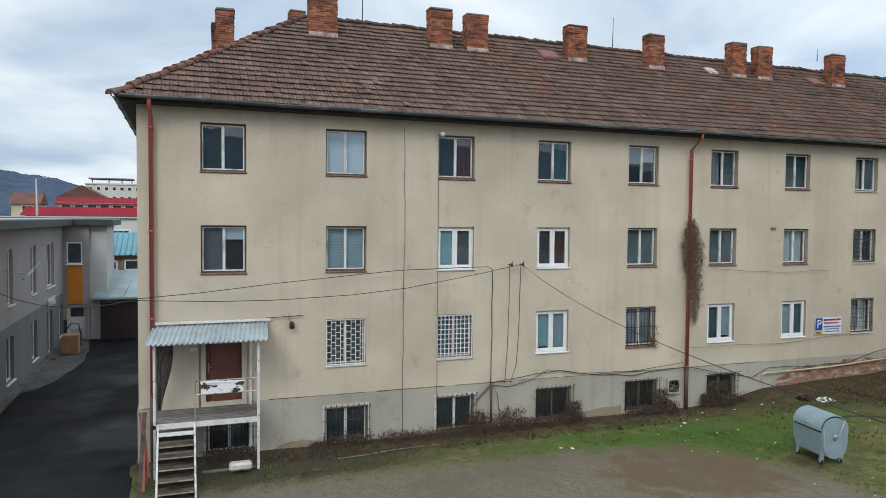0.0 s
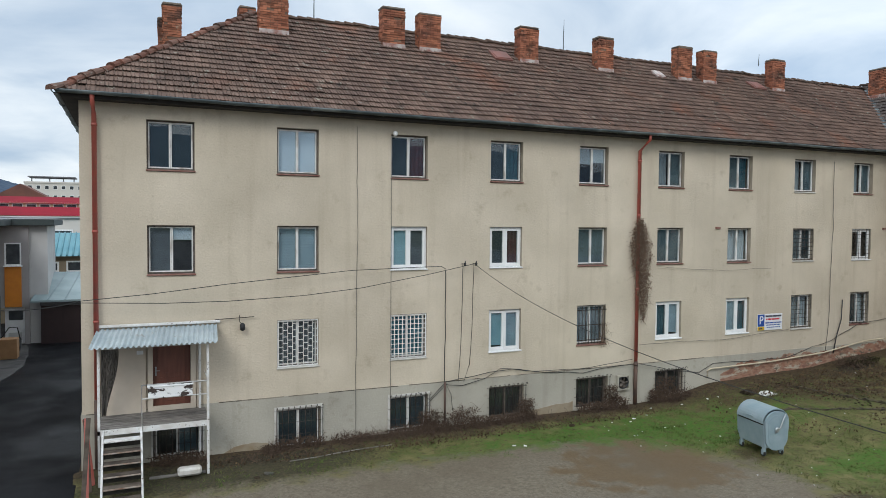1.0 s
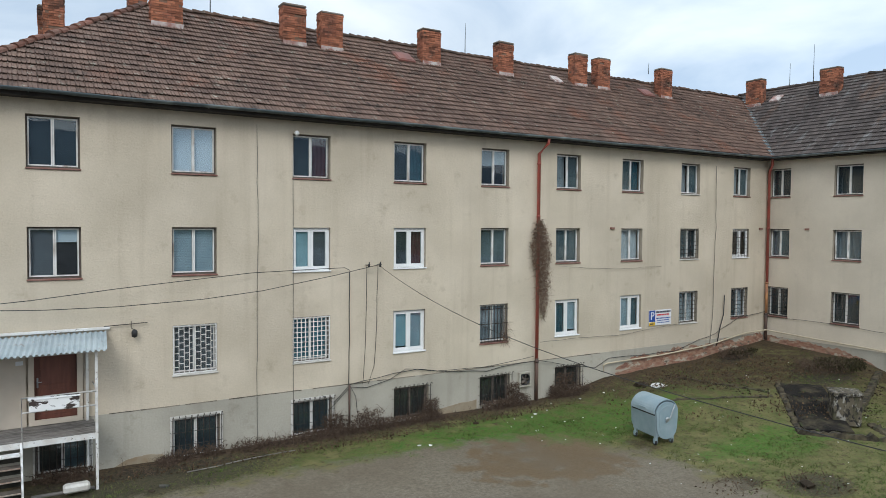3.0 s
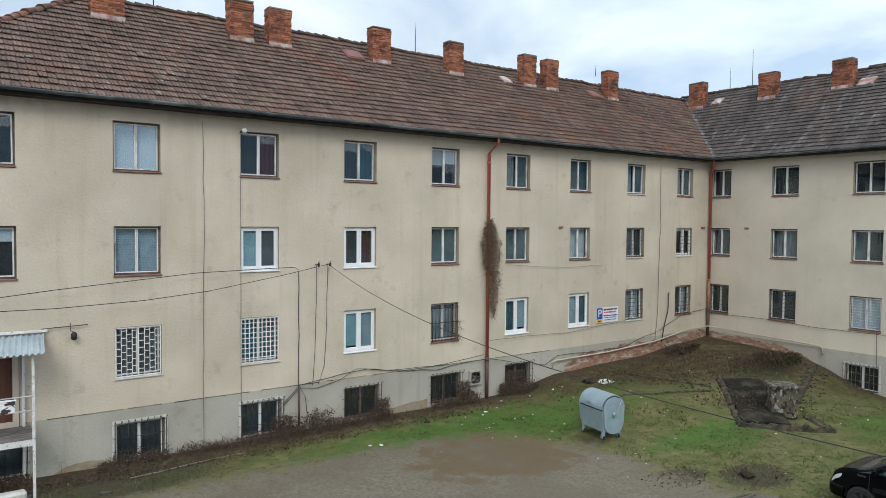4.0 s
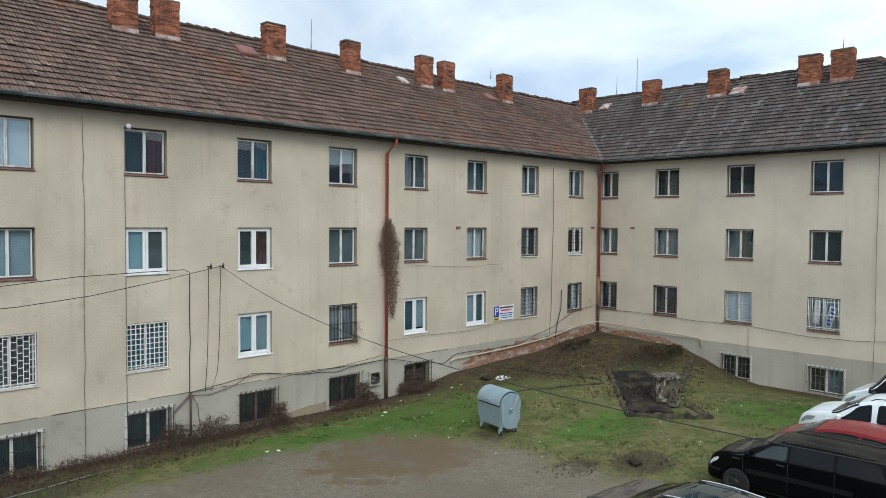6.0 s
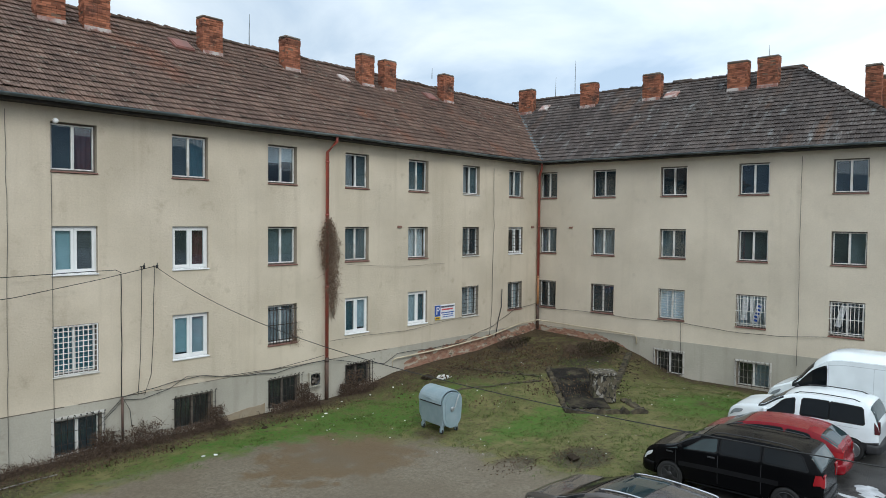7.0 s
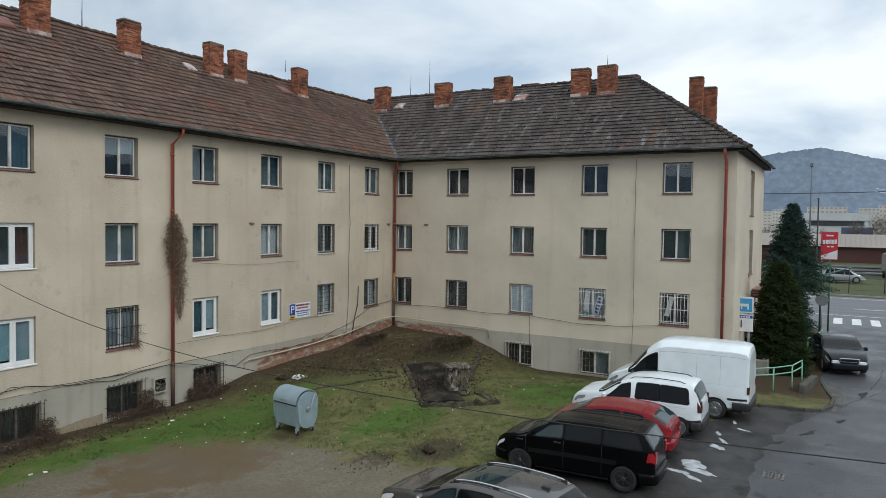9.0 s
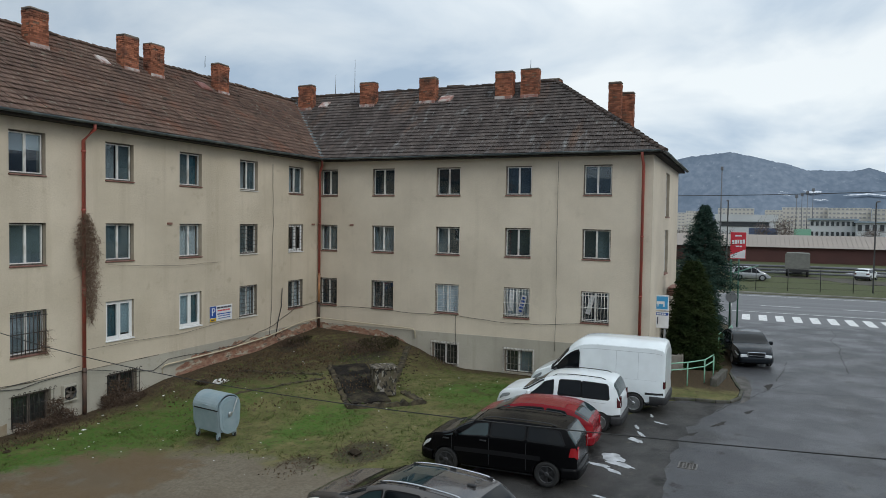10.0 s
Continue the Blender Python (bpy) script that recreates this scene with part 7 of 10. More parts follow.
def vehicle(name, at, turn, label, category, paint, B, axles, wr, glass, side_panes, shield, rear_pane, trims=(), rails=None, lamps=True, spokes=10, glass_pale=(),
            mirror=None, plate=True, tail=None, head=None, rub=None, low=None, gaps=(), front_box=False, moulding=None):
    """axles: distances of the axles from the rear bumper."""
    car = thing(name, (0, 0, 0), label, category, "parked vehicles")
    half = B.L / 2
    ws = [a - half for a in axles]
    bm = B.shell(ws, wr)
    part("body", bm, M[paint], car)
    bm = bmesh.new()
    w_in = B.W / 2 - 0.14
    box(bm, -w_in, w_in, ws[0] + wr * 1.2, ws[1] - wr * 1.2, 0.2, 0.62)
    box(bm, -w_in * 0.75, w_in * 0.75, -half + 0.25, half - 0.25, 0.24, 0.60)
    part("underbody", bm, M["trim"], car)
    for y in ws:
        for sd in (-1, 1):
            wheel_parts(car, sd * (B.W / 2 - 0.115), y, wr, 0.21, spokes, sd)
            bm = bmesh.new()
            rows_ = []
            for x in (sd * (B.W / 2 - 0.03), sd * (B.W / 2 - 0.30)):
                rows_.append([bm.verts.new((x, y + wr * 1.13 * math.cos(math.pi * k / 14), wr + wr * 1.13 * math.sin(math.pi * k / 14))) for k in range(15)])
            for k in range(14):
                bm.faces.new((rows_[0][k], rows_[0][k + 1], rows_[1][k + 1], rows_[1][k]))
            part("wheel_arch", bm, M["trim"], car)
    for sd in (-1, 1):
        for i, c in enumerate(side_panes):
            bm = bmesh.new()
            grown = ((c[0][0] - 0.035, c[0][1] - 0.07), (c[1][0] + 0.045, c[1][1] - 0.07), (c[2][0] + 0.03, min(c[2][1] + 0.07, 5.97)), (c[3][0] - 0.03, min(c[3][1] + 0.07, 5.97)))
            B.patch(bm, grown, sd, out=0.003, soft=0.12)
            part("window_seal", bm, M["seal"], car)
            bm = bmesh.new()
            B.patch(bm, c, sd, out=0.007, soft=0.14)
            part("side_window", bm, M["car_glass_pale" if i in glass_pale else glass], car, "tinted side window" if i not in glass_pale else "side window")
    for nm, rng_, v0 in (("windscreen", shield, 5.35 if name == "parked_van" else 6.1), ("rear_window", rear_pane, 6.15)):
        if rng_:
            bm = bmesh.new()
            for sd in (-1, 1):
                B.patch(bm, ((rng_[0], v0), (rng_[1], v0), (rng_[1], 8.999), (rng_[0], 8.999)), sd, 8, 6, 0.008)
            bmesh.ops.remove_doubles(bm, verts=bm.verts, dist=0.002)
            part(nm, bm, M["car_screen" if nm == "windscreen" else ("car_glass_pale" if "r" in glass_pale else glass)], car)
    # door seams
    for sd in (-1, 1):
        for s in trims:
            bm = bmesh.new()
            B.patch(bm, ((s - 0.007, 2.2), (s + 0.007, 2.2), (s + 0.007, 4.95), (s - 0.007, 4.95)), sd, 1, 8, 0.003)
            part("door_seam", bm, M["trim"], car)
        for s in trims[1:]:
            bm = bmesh.new()
            p = B.point(s - 0.0 + 0.16, 4.55, sd)
            rbox(bm, p.x - 0.02, p.x + 0.025, p.y - 0.09, p.y + 0.09, p.z - 0.018, p.z + 0.018, 0.008)
            part("door_handle", bm, M[paint] if paint != "car_black" else M["trim"], car)
        if rub:
            bm = bmesh.new()
            B.patch(bm, ((rub[0], rub[2]), (rub[1], rub[2]), (rub[1], rub[3]), (rub[0], rub[3])), sd, 14, 1, 0.01)
            part("rubbing_strip", bm, M["trim"], car)
        if mirror:
            bm = bmesh.new()
            p = B.point(mirror, 5.1, sd)
            rbox(bm, p.x + sd * 0.12 - 0.10, p.x + sd * 0.12 + 0.10, p.y - 0.05, p.y + 0.06, p.z - 0.02, p.z + 0.15, 0.04)
            rbox(bm, p.x - 0.05 + sd * 0.03, p.x + 0.05 + sd * 0.03, p.y - 0.02, p.y + 0.02, p.z - 0.01, p.z + 0.04, 0.01)
            part("wing_mirror", bm, M["trim"] if name == "parked_van" else M[paint], car)
        if rails:
            bm = bmesh.new()
            n = 12
            p = []
            for k in range(n + 1):
                s = rails[0] + (rails[1] - rails[0]) * k / n
                q = B.point(s, 7.25, sd)
                lift = 0.042 if 0 < k < n else 0.0
                p.append(q + Vector((0, 0, lift)))
            tube(bm, p, 0.019 if rails[2] == "chrome" else 0.014, 6)
            part("roof_rail", bm, M[rails[2]], car)
        for s0, s1, v0, v1 in gaps:
            bm = bmesh.new()
            B.patch(bm, ((s0, v0), (s1, v0), (s1, v1), (s0, v1)), sd, 16, 2, 0.004)
            part("panel_seam", bm, M["panel_gap"], car)
    if head:
        for sd in (-1, 1):
            bm = bmesh.new()
            B.patch(bm, head, sd, 8, 6, 0.012, soft=0.4)
            if front_box:
                wv, hi_ = B.ring(B.L - 0.06)[4][0], B.top(B.L - 0.05) - 0.01
                rbox(bm, min(sd * wv, sd * (wv - 0.34)), max(sd * wv, sd * (wv - 0.34)), half - 0.12, half + 0.012, max(hi_ - 0.17, 0.5), hi_, 0.03)
            part("headlight", bm, M["lamp_grey" if paint == "car_white" else "lamp_clear"], car)
    if tail:
        for sd in (-1, 1):
            bm = bmesh.new()
            B.patch(bm, tail, sd, 3, 4, 0.014)
            p = B.point(tail[0][0], tail[0][1], sd)
            q = B.point(tail[2][0], tail[2][1], sd)
            wv = abs(B.point(0.0, (tail[0][1] + tail[2][1]) / 2, sd).x)
            rbox(bm, min(sd * (wv - 0.16), sd * wv), max(sd * (wv - 0.16), sd * wv), -half - 0.014, -half + 0.05, p.z, q.z, 0.01)
            part("tail_light", bm, M["lamp_dark" if paint == "car_white" else "lamp_red"], car)
    for sd in (-1, 1):
        if moulding:
            bm = bmesh.new()
            B.patch(bm, ((moulding[0], moulding[2]), (moulding[1], moulding[2]), (moulding[1], moulding[3]), (moulding[0], moulding[3])), sd, 20, 2, 0.014)
            part("side_moulding", bm, M["seal"] if paint == "car_black" else M["trim"], car)
    # bumpers, plates
    for end in (-1, 1):
        yy = end * half
        z0_ = 0.27 if low is None else low - 0.04
        bm = bumper_bm(B, end, z0_, z0_ + 0.28, min(0.5, (axles[0] if end < 0 else B.L - axles[1]) - wr * 1.17))
        part("bumper", bm, M["trim"] if paint == "car_white" else M[paint], car)
        if plate:
            bm = bmesh.new()
            rbox(bm, -0.26, 0.26, yy + end * 0.05 if end > 0 else yy - 0.062, yy + end * 0.062 if end > 0 else yy - 0.05, 0.40, 0.51, 0.004)
            pl = part("number_plate", bm, M["sign_white"], car, "plain white plate")
            bm = bmesh.new()
            a = yy + end * 0.062
            box(bm, -0.18, 0.20, min(a, a + end * 0.003), max(a, a + end * 0.003), 0.435, 0.475)
            part("plate_bar", bm, M["ink"], pl)
    car.matrix_basis = Matrix.Translation(at) @ pose(0, 0, 0, 0, 0, turn)
    return car


def side_set(B, cuts, base=5.12, high=5.90):
    """Panes from (rear-low, front-low, front-high, rear-high) stations."""
    return [((a, base), (b, base), (c, high), (d, high)) for a, b, c, d in cuts]


def mpv(H=1.54, L=4.22, W=1.62, belt=0.0, tumble=0.36, edge=0.085):
    return Body(L, W, [(0, 0.98), (0.03, 1.10), (0.14, H - 0.26), (0.28, H - 0.09), (0.5, H - 0.03), (1.3, H), (2.1, H - 0.01), (2.55, H - 0.07), (2.95, H - 0.21), (3.42, H - 0.46), (3.72, 1.02), (3.96, 0.93), (4.13, 0.78), (L, 0.56)],
                [(0, 0.95 + belt), (1.5, 0.955 + belt), (3.0, 0.91 + belt), (3.45, 0.92 + belt / 2), (4.0, 0.78), (L, 0.52)], [(0, 0.34), (0.3, 0.25), (L - 0.4, 0.22), (L, 0.30)],
                [(0, 0.83), (0.08, 0.90), (0.3, 0.965), (0.8, 1.0), (3.3, 1.0), (3.75, 0.965), (4.0, 0.88), (4.14, 0.78), (L, 0.60)], tumble, edge)


B1 = mpv(belt=0.11, tumble=0.30, edge=0.06)
vehicle("parked_car", (17.68, 5.85, 0.01), 1.4, "black people carrier with tinted rear windows and roof rails", "car", "car_black", B1, (0.74, 3.44), 0.325, "car_glass",
        side_set(B1, [(0.30, 1.24, 1.22, 0.46), (1.33, 2.22, 2.20, 1.33), (2.30, 3.16, 2.66, 2.30)]) + [((3.25, 5.15), (3.52, 5.14), (3.24, 5.7), (3.18, 5.72))],
        (2.72, 3.55), (0.05, 0.26), (1.28, 2.26, 3.28), (0.55, 2.5, "trim"), glass_pale=(2, 3, "r"), mirror=3.12, spokes=6, moulding=(0.9, 3.2, 3.15, 3.55),
        tail=((0.0, 3.7), (0.20, 3.7), (0.16, 4.95), (0.0, 4.95)), head=((3.92, 4.15), (4.16, 3.9), (4.12, 4.9), (3.86, 4.95)))

B2 = Body(3.70, 1.60, [(0, 0.84), (0.05, 0.95), (0.28, 1.12), (0.55, 1.24), (0.85, 1.295), (1.5, 1.325), (2.0, 1.295), (2.5, 1.20), (2.98, 0.98), (3.35, 0.86), (3.58, 0.73), (3.70, 0.55)],
          [(0, 0.82), (0.6, 0.92), (1.2, 0.91), (2.8, 0.87), (3.0, 0.86), (3.55, 0.66), (3.70, 0.5)], [(0, 0.32), (0.3, 0.2), (3.45, 0.2), (3.70, 0.28)],
          [(0, 0.80), (0.1, 0.90), (0.4, 0.98), (0.8, 1.0), (2.8, 1.0), (3.3, 0.94), (3.56, 0.82), (3.70, 0.62)], 0.28)
vehicle("parked_car", (20.50, 5.80, 0.01), 1.0, "red hatchback with sloping rear window", "car", "car_red", B2, (0.64, 3.08), 0.295, "car_glass",
        side_set(B2, [(0.62, 1.32, 1.30, 0.80), (1.42, 2.72, 2.26, 1.42)]), (2.42, 3.02), (0.12, 0.50), (1.37, 2.70), glass_pale=("r",), mirror=2.62,
        tail=((0.0, 3.6), (0.22, 3.7), (0.20, 4.98), (0.0, 4.98)), head=((3.26, 4.2), (3.55, 4.0), (3.53, 4.9), (3.22, 4.95)))

B3 = Body(4.12, 1.76, [(0, 1.00), (0.03, 1.12), (0.14, 1.45), (0.26, 1.60), (0.5, 1.66), (1.5, 1.69), (2.1, 1.65), (2.5, 1.53), (3.10, 1.19), (3.45, 1.13), (3.8, 1.04), (4.0, 0.89), (4.12, 0.62)],
          [(0, 1.00), (1.6, 1.01), (2.8, 0.97), (3.12, 1.0), (3.8, 0.92), (4.12, 0.60)], [(0, 0.32), (0.3, 0.24), (3.85, 0.22), (4.12, 0.3)],
          [(0, 0.90), (0.08, 0.95), (0.3, 0.985), (0.8, 1.0), (3.1, 1.0), (3.6, 0.965), (3.92, 0.87), (4.04, 0.78), (4.12, 0.64)], 0.22, 0.11)
vehicle("parked_car", (23.06, 5.63, 0.01), 1.1, "white compact family van with black roof rails", "car", "car_white", B3, (0.64, 3.26), 0.315, "car_glass",
        side_set(B3, [(0.36, 1.22, 1.22, 0.42), (1.25, 1.96, 1.94, 1.25), (2.16, 3.02, 2.44, 2.16)]), (2.46, 3.14), (0.05, 0.23), (2.06, 3.05), (0.5, 2.2, "trim"),
        glass_pale=("r",), mirror=2.92, rub=(0.0, 0.42, 2.1, 3.0), moulding=(1.12, 2.9, 2.3, 2.7), gaps=((1.235, 1.245, 2.6, 5.0), (0.45, 2.0, 4.5, 4.56)),
        tail=((0.0, 3.9), (0.10, 3.9), (0.12, 5.55), (0.03, 5.55)), head=((3.62, 4.2), (3.99, 4.0), (3.96, 4.9), (3.56, 4.95)))

B4 = Body(4.9, 1.98, [(0, 2.26), (0.04, 2.41), (0.16, 2.49), (0.6, 2.52), (2.4, 2.52), (2.9, 2.46), (3.25, 2.26), (3.55, 1.97), (4.02, 1.43), (4.3, 1.28), (4.62, 1.14), (4.8, 0.95), (4.9, 0.70)],
          [(0, 1.22), (2.6, 1.22), (3.7, 1.16), (4.02, 1.2), (4.6, 0.98), (4.9, 0.66)], [(0, 0.42), (0.3, 0.36), (4.6, 0.30), (4.9, 0.35)],
          [(0, 0.965), (0.06, 0.99), (0.4, 1.0), (3.9, 1.0), (4.4, 0.945), (4.7, 0.86), (4.9, 0.68)], 0.06, 0.24, 1.15)
vehicle("parked_van", (26.05, 4.96, 0.01), -0.6, "white high-roof delivery van", "van", "car_white", B4, (1.05, 3.98), 0.35, "car_glass",
        [((3.0, 4.9), (3.98, 4.95), (3.45, 5.93), (3.0, 5.80))], (3.40, 4.00), None, (1.7, 2.9), mirror=3.8, spokes=8, low=0.42,
        tail=((0.0, 3.6), (0.06, 3.6), (0.06, 4.8), (0.0, 4.8)), head=((4.40, 4.2), (4.76, 4.0), (4.70, 4.9), (4.34, 4.95)), rub=(0.05, 0.66, 1.9, 3.1), moulding=(1.5, 3.5, 2.0, 2.45),
        gaps=((0.12, 2.95, 5.86, 5.875), (1.66, 1.672, 5.0, 5.85), (0.9, 0.912, 5.0, 5.85), (2.93, 2.942, 4.0, 5.95), (0.3, 2.9, 4.80, 4.84), (0.10, 3.2, 6.02, 6.08)))

B5 = Body(4.35, 1.80, [(0, 0.96), (0.05, 1.06), (0.25, 1.28), (0.5, 1.42), (0.9, 1.47), (1.6, 1.49), (2.2, 1.45), (2.65, 1.33), (3.30, 1.09), (3.7, 1.03), (4.05, 0.94), (4.25, 0.80), (4.35, 0.60)],
          [(0, 0.94), (0.6, 1.0), (1.5, 0.99), (3.0, 0.94), (3.35, 0.97), (4.1, 0.80), (4.35, 0.56)], [(0, 0.32), (0.3, 0.24), (4.1, 0.22), (4.35, 0.3)],
          [(0, 0.86), (0.1, 0.93), (0.5, 0.99), (0.9, 1.0), (3.2, 1.0), (3.8, 0.955), (4.15, 0.86), (4.28, 0.76), (4.35, 0.62)], 0.34, 0.10)
hatch_at = Matrix.Translation((12.75, 6.25, 0.01)) @ pose(0, 0, 0, 0, 0, -6.0)
grey_car = vehicle("parked_car", (12.75, 6.25, 0.01), -6.0, "brown-grey hatchback with silver roof rails", "car", "car_grey", B5, (0.8, 3.45), 0.32, "car_glass",
                   side_set(B5, [(0.46, 1.32, 1.32, 0.70), (1.42, 2.20, 2.18, 1.42), (2.30, 3.12, 2.58, 2.28)]), (2.66, 3.26), (0.10, 0.40), (1.37, 2.25, 3.15), (0.5, 2.5, "chrome"),
                   glass_pale=(2,), mirror=3.0, head=((3.80, 4.2), (4.2, 4.0), (4.17, 4.9), (3.75, 4.95)), tail=((0.0, 3.8), (0.2, 3.8), (0.2, 4.95), (0.0, 4.95)))
bm = bmesh.new()
for sd in (1, -1):
    B5.patch(bm, ((1.55, 7.35), (2.45, 7.35), (2.45, 8.999), (1.55, 8.999)), sd, 8, 4, 0.006)
bmesh.ops.transform(bm, matrix=hatch_at, verts=bm.verts)
part("glass_roof", bm, M["car_glass_pale"], grey_car, "glazed roof panel")
for sd in (1, -1):
    for q in (0.62, 1.45, 2.35):
        p = B5.point(q, 7.25, sd)
        bm = bmesh.new()
        rbox(bm, p.x - 0.02, p.x + 0.02, p.y - 0.07, p.y + 0.07, p.z - 0.02, p.z + 0.045, 0.008)
        bmesh.ops.transform(bm, matrix=hatch_at, verts=bm.verts)
        part("rail_foot", bm, M["trim"], grey_car)
    bm = bmesh.new()
    B5.patch(bm, ((3.34, 6.9), (4.12, 6.4), (4.12, 6.5), (3.34, 7.02)), sd, 10, 1, 0.005)
    bmesh.ops.transform(bm, matrix=hatch_at, verts=bm.verts)
    part("bonnet_seam", bm, M["trim"], grey_car)
bm = bmesh.new()
rbox(bm, -0.035, 0.035, 0.62 - B5.L / 2, 0.80 - B5.L / 2, B5.top(0.7) - 0.01, B5.top(0.7) + 0.05, 0.015)
bmesh.ops.transform(bm, matrix=hatch_at, verts=bm.verts)
part("roof_aerial", bm, M["trim"], grey_car)


def sedan():
    return Body(4.75, 1.77, [(0, 0.98), (0.08, 1.06), (0.75, 1.10), (1.35, 1.36), (1.9, 1.46), (2.6, 1.46), (3.0, 1.38), (3.65, 1.02), (4.3, 0.90), (4.65, 0.72), (4.75, 0.6)],
                [(0, 0.92), (1.5, 0.94), (3.2, 0.90), (3.65, 0.92), (4.65, 0.64)], [(0, 0.32), (0.3, 0.22), (4.5, 0.2), (4.75, 0.28)],
                [(0, 0.88), (0.15, 0.96), (0.6, 1.0), (3.6, 1.0), (4.2, 0.95), (4.6, 0.84), (4.75, 0.72)], 0.26)


B6 = sedan()
sedan_panes = side_set(B6, [(1.12, 2.0, 2.0, 1.55), (2.10, 3.35, 2.9, 2.10)])
sk = vehicle("parked_car", (37.74, 0.05, 0.02), 102, "dark slate saloon parked in the lane", "car", "car_slate", B6, (0.95, 3.75), 0.31, "car_glass",
             sedan_panes, (3.02, 3.62), (0.8, 1.35), (2.05, 3.3), mirror=3.2, front_box=True, head=((4.25, 4.1), (4.62, 3.9), (4.6, 4.85), (4.2, 4.9)),
             tail=((0.0, 3.9), (0.2, 3.9), (0.2, 4.9), (0.0, 4.9)))
for nm, mt, (a, b, c, e, y1) in (("grille_frame", "chrome", (-0.40, 0.40, 0.60, 0.78, 2.415)), ("grille", "seal", (-0.36, 0.36, 0.63, 0.75, 2.425)),
                                 ("intake", "seal", (-0.62, 0.62, 0.28, 0.40, 2.425))):
    bm = bmesh.new()
    rbox(bm, a, b, 2.36, y1, c, e, 0.015)
    bmesh.ops.transform(bm, matrix=sk.matrix_basis, verts=bm.verts)
    part(nm, bm, M[mt], sk)
vehicle("parked_car", (42.6, -8.7, 0.02), 80, "black saloon at the lane edge", "car", "car_black", B6, (0.95, 3.75), 0.31, "car_glass", sedan_panes, (3.02, 3.62), (0.8, 1.35), (2.05, 3.3), mirror=3.2)
vehicle("parked_car", (94.6, -0.2, 0.02), -172, "silver off-road car on the verge", "car", "car_silver", mpv(1.70, 4.45, 1.8), (0.85, 3.5), 0.36, "car_glass",
        side_set(B1, [(0.30, 1.22, 1.22, 0.52), (1.32, 2.22, 2.20, 1.32), (2.32, 3.30, 2.78, 2.30)]), (2.98, 3.72), (0.10, 0.30), (1.27, 2.27), tail=((0.0, 3.6), (0.24, 3.6), (0.24, 4.9), (0.0, 4.9)))
vehicle("parked_car", (104.5, -13.9, 0.02), -112, "white estate car on the verge", "car", "car_white", mpv(1.50, 4.45, 1.76), (0.85, 3.5), 0.32, "car_glass",
        side_set(B1, [(0.30, 1.22, 1.22, 0.52), (1.32, 2.22, 2.20, 1.32), (2.32, 3.30, 2.78, 2.30)]), (2.98, 3.72), (0.10, 0.30), (1.27, 2.27), tail=((0.0, 3.6), (0.24, 3.6), (0.24, 4.9), (0.0, 4.9)))

# army-style truck with a canvas tilt
truck = thing("tilt_truck", (0, 0, 0), "grey-green truck with a canvas tilt on the verge", "truck")
bm = bmesh.new()
prev = None
for k in range(7):
    y = -2.9 + k * 0.62
    ring = [bm.verts.new((x, y, z)) for x, z in ((-1.2, 0.95), (-1.2, 2.86), (-1.1, 3.0), (0, 3.04), (1.1, 3.0), (1.2, 2.86), (1.2, 0.95))]
    if prev:
        for j in range(6):
            bm.faces.new((prev[j], prev[j + 1], ring[j + 1], ring[j]))
    else:
        bm.faces.new(ring[::-1])
    prev = ring
bm.faces.new(prev)
part("tilt", bm, M["canvas"], truck)
bm = bmesh.new()
rbox(bm, -1.1, 1.1, 1.0, 2.9, 0.75, 2.3, 0.12)
part("cab", bm, M["canvas"], truck)
bm = bmesh.new()
rbox(bm, -1.1, 1.1, -2.95, 1.0, 0.62, 0.98, 0.02)
rbox(bm, -0.45, 0.45, -2.9, 2.8, 0.45, 0.62, 0.02)
part("chassis", bm, M["trim"], truck)
for y in (-1.7, 2.0):
    for sd in (-1, 1):
        wheel_parts(truck, sd * 0.98, y, 0.48, 0.26, 5, sd)
truck.matrix_basis = Matrix.Translation((108, -6.15, 0.0)) @ pose(0, 0, 0, 0, 0, -94) @ Matrix.Diagonal((1.25, 1.0, 1.05, 1))

# ---- yard things ----
bin_ = thing("waste_container", (0, 0, 0), "blue-grey galvanised wheeled waste container with domed lid", "waste container")
HB, DB = 0.63, 0.42                       # half length along local y, half depth along local x


def stadium(z0, zc, r, n=14):
    """End plate outline: straight sides with a rounded foot and a domed head."""
    pts_ = []
    for k in range(n + 1):
        a = math.pi + math.pi * k / n
        pts_.append((r * 0.94 * math.cos(a), z0 + r * 0.85 + r * 0.85 * math.sin(a)))
    for k in range(n + 1):
        a = math.pi * k / n
        pts_.append((r * math.cos(a), zc + r * 0.82 * math.sin(a)))
    return pts_


def prism(bm, outline, y0, y1):
    a = [bm.verts.new((x, y0, z)) for x, z in outline]
    b = [bm.verts.new((x, y1, z)) for x, z in outline]
    f1, f2 = bm.faces.new(a[::-1]), bm.faces.new(b)
    n = len(a)
    for i in range(n):
        bm.faces.new((a[i], a[(i + 1) % n], b[(i + 1) % n], b[i]))
    bmesh.ops.recalc_face_normals(bm, faces=bm.faces[:])


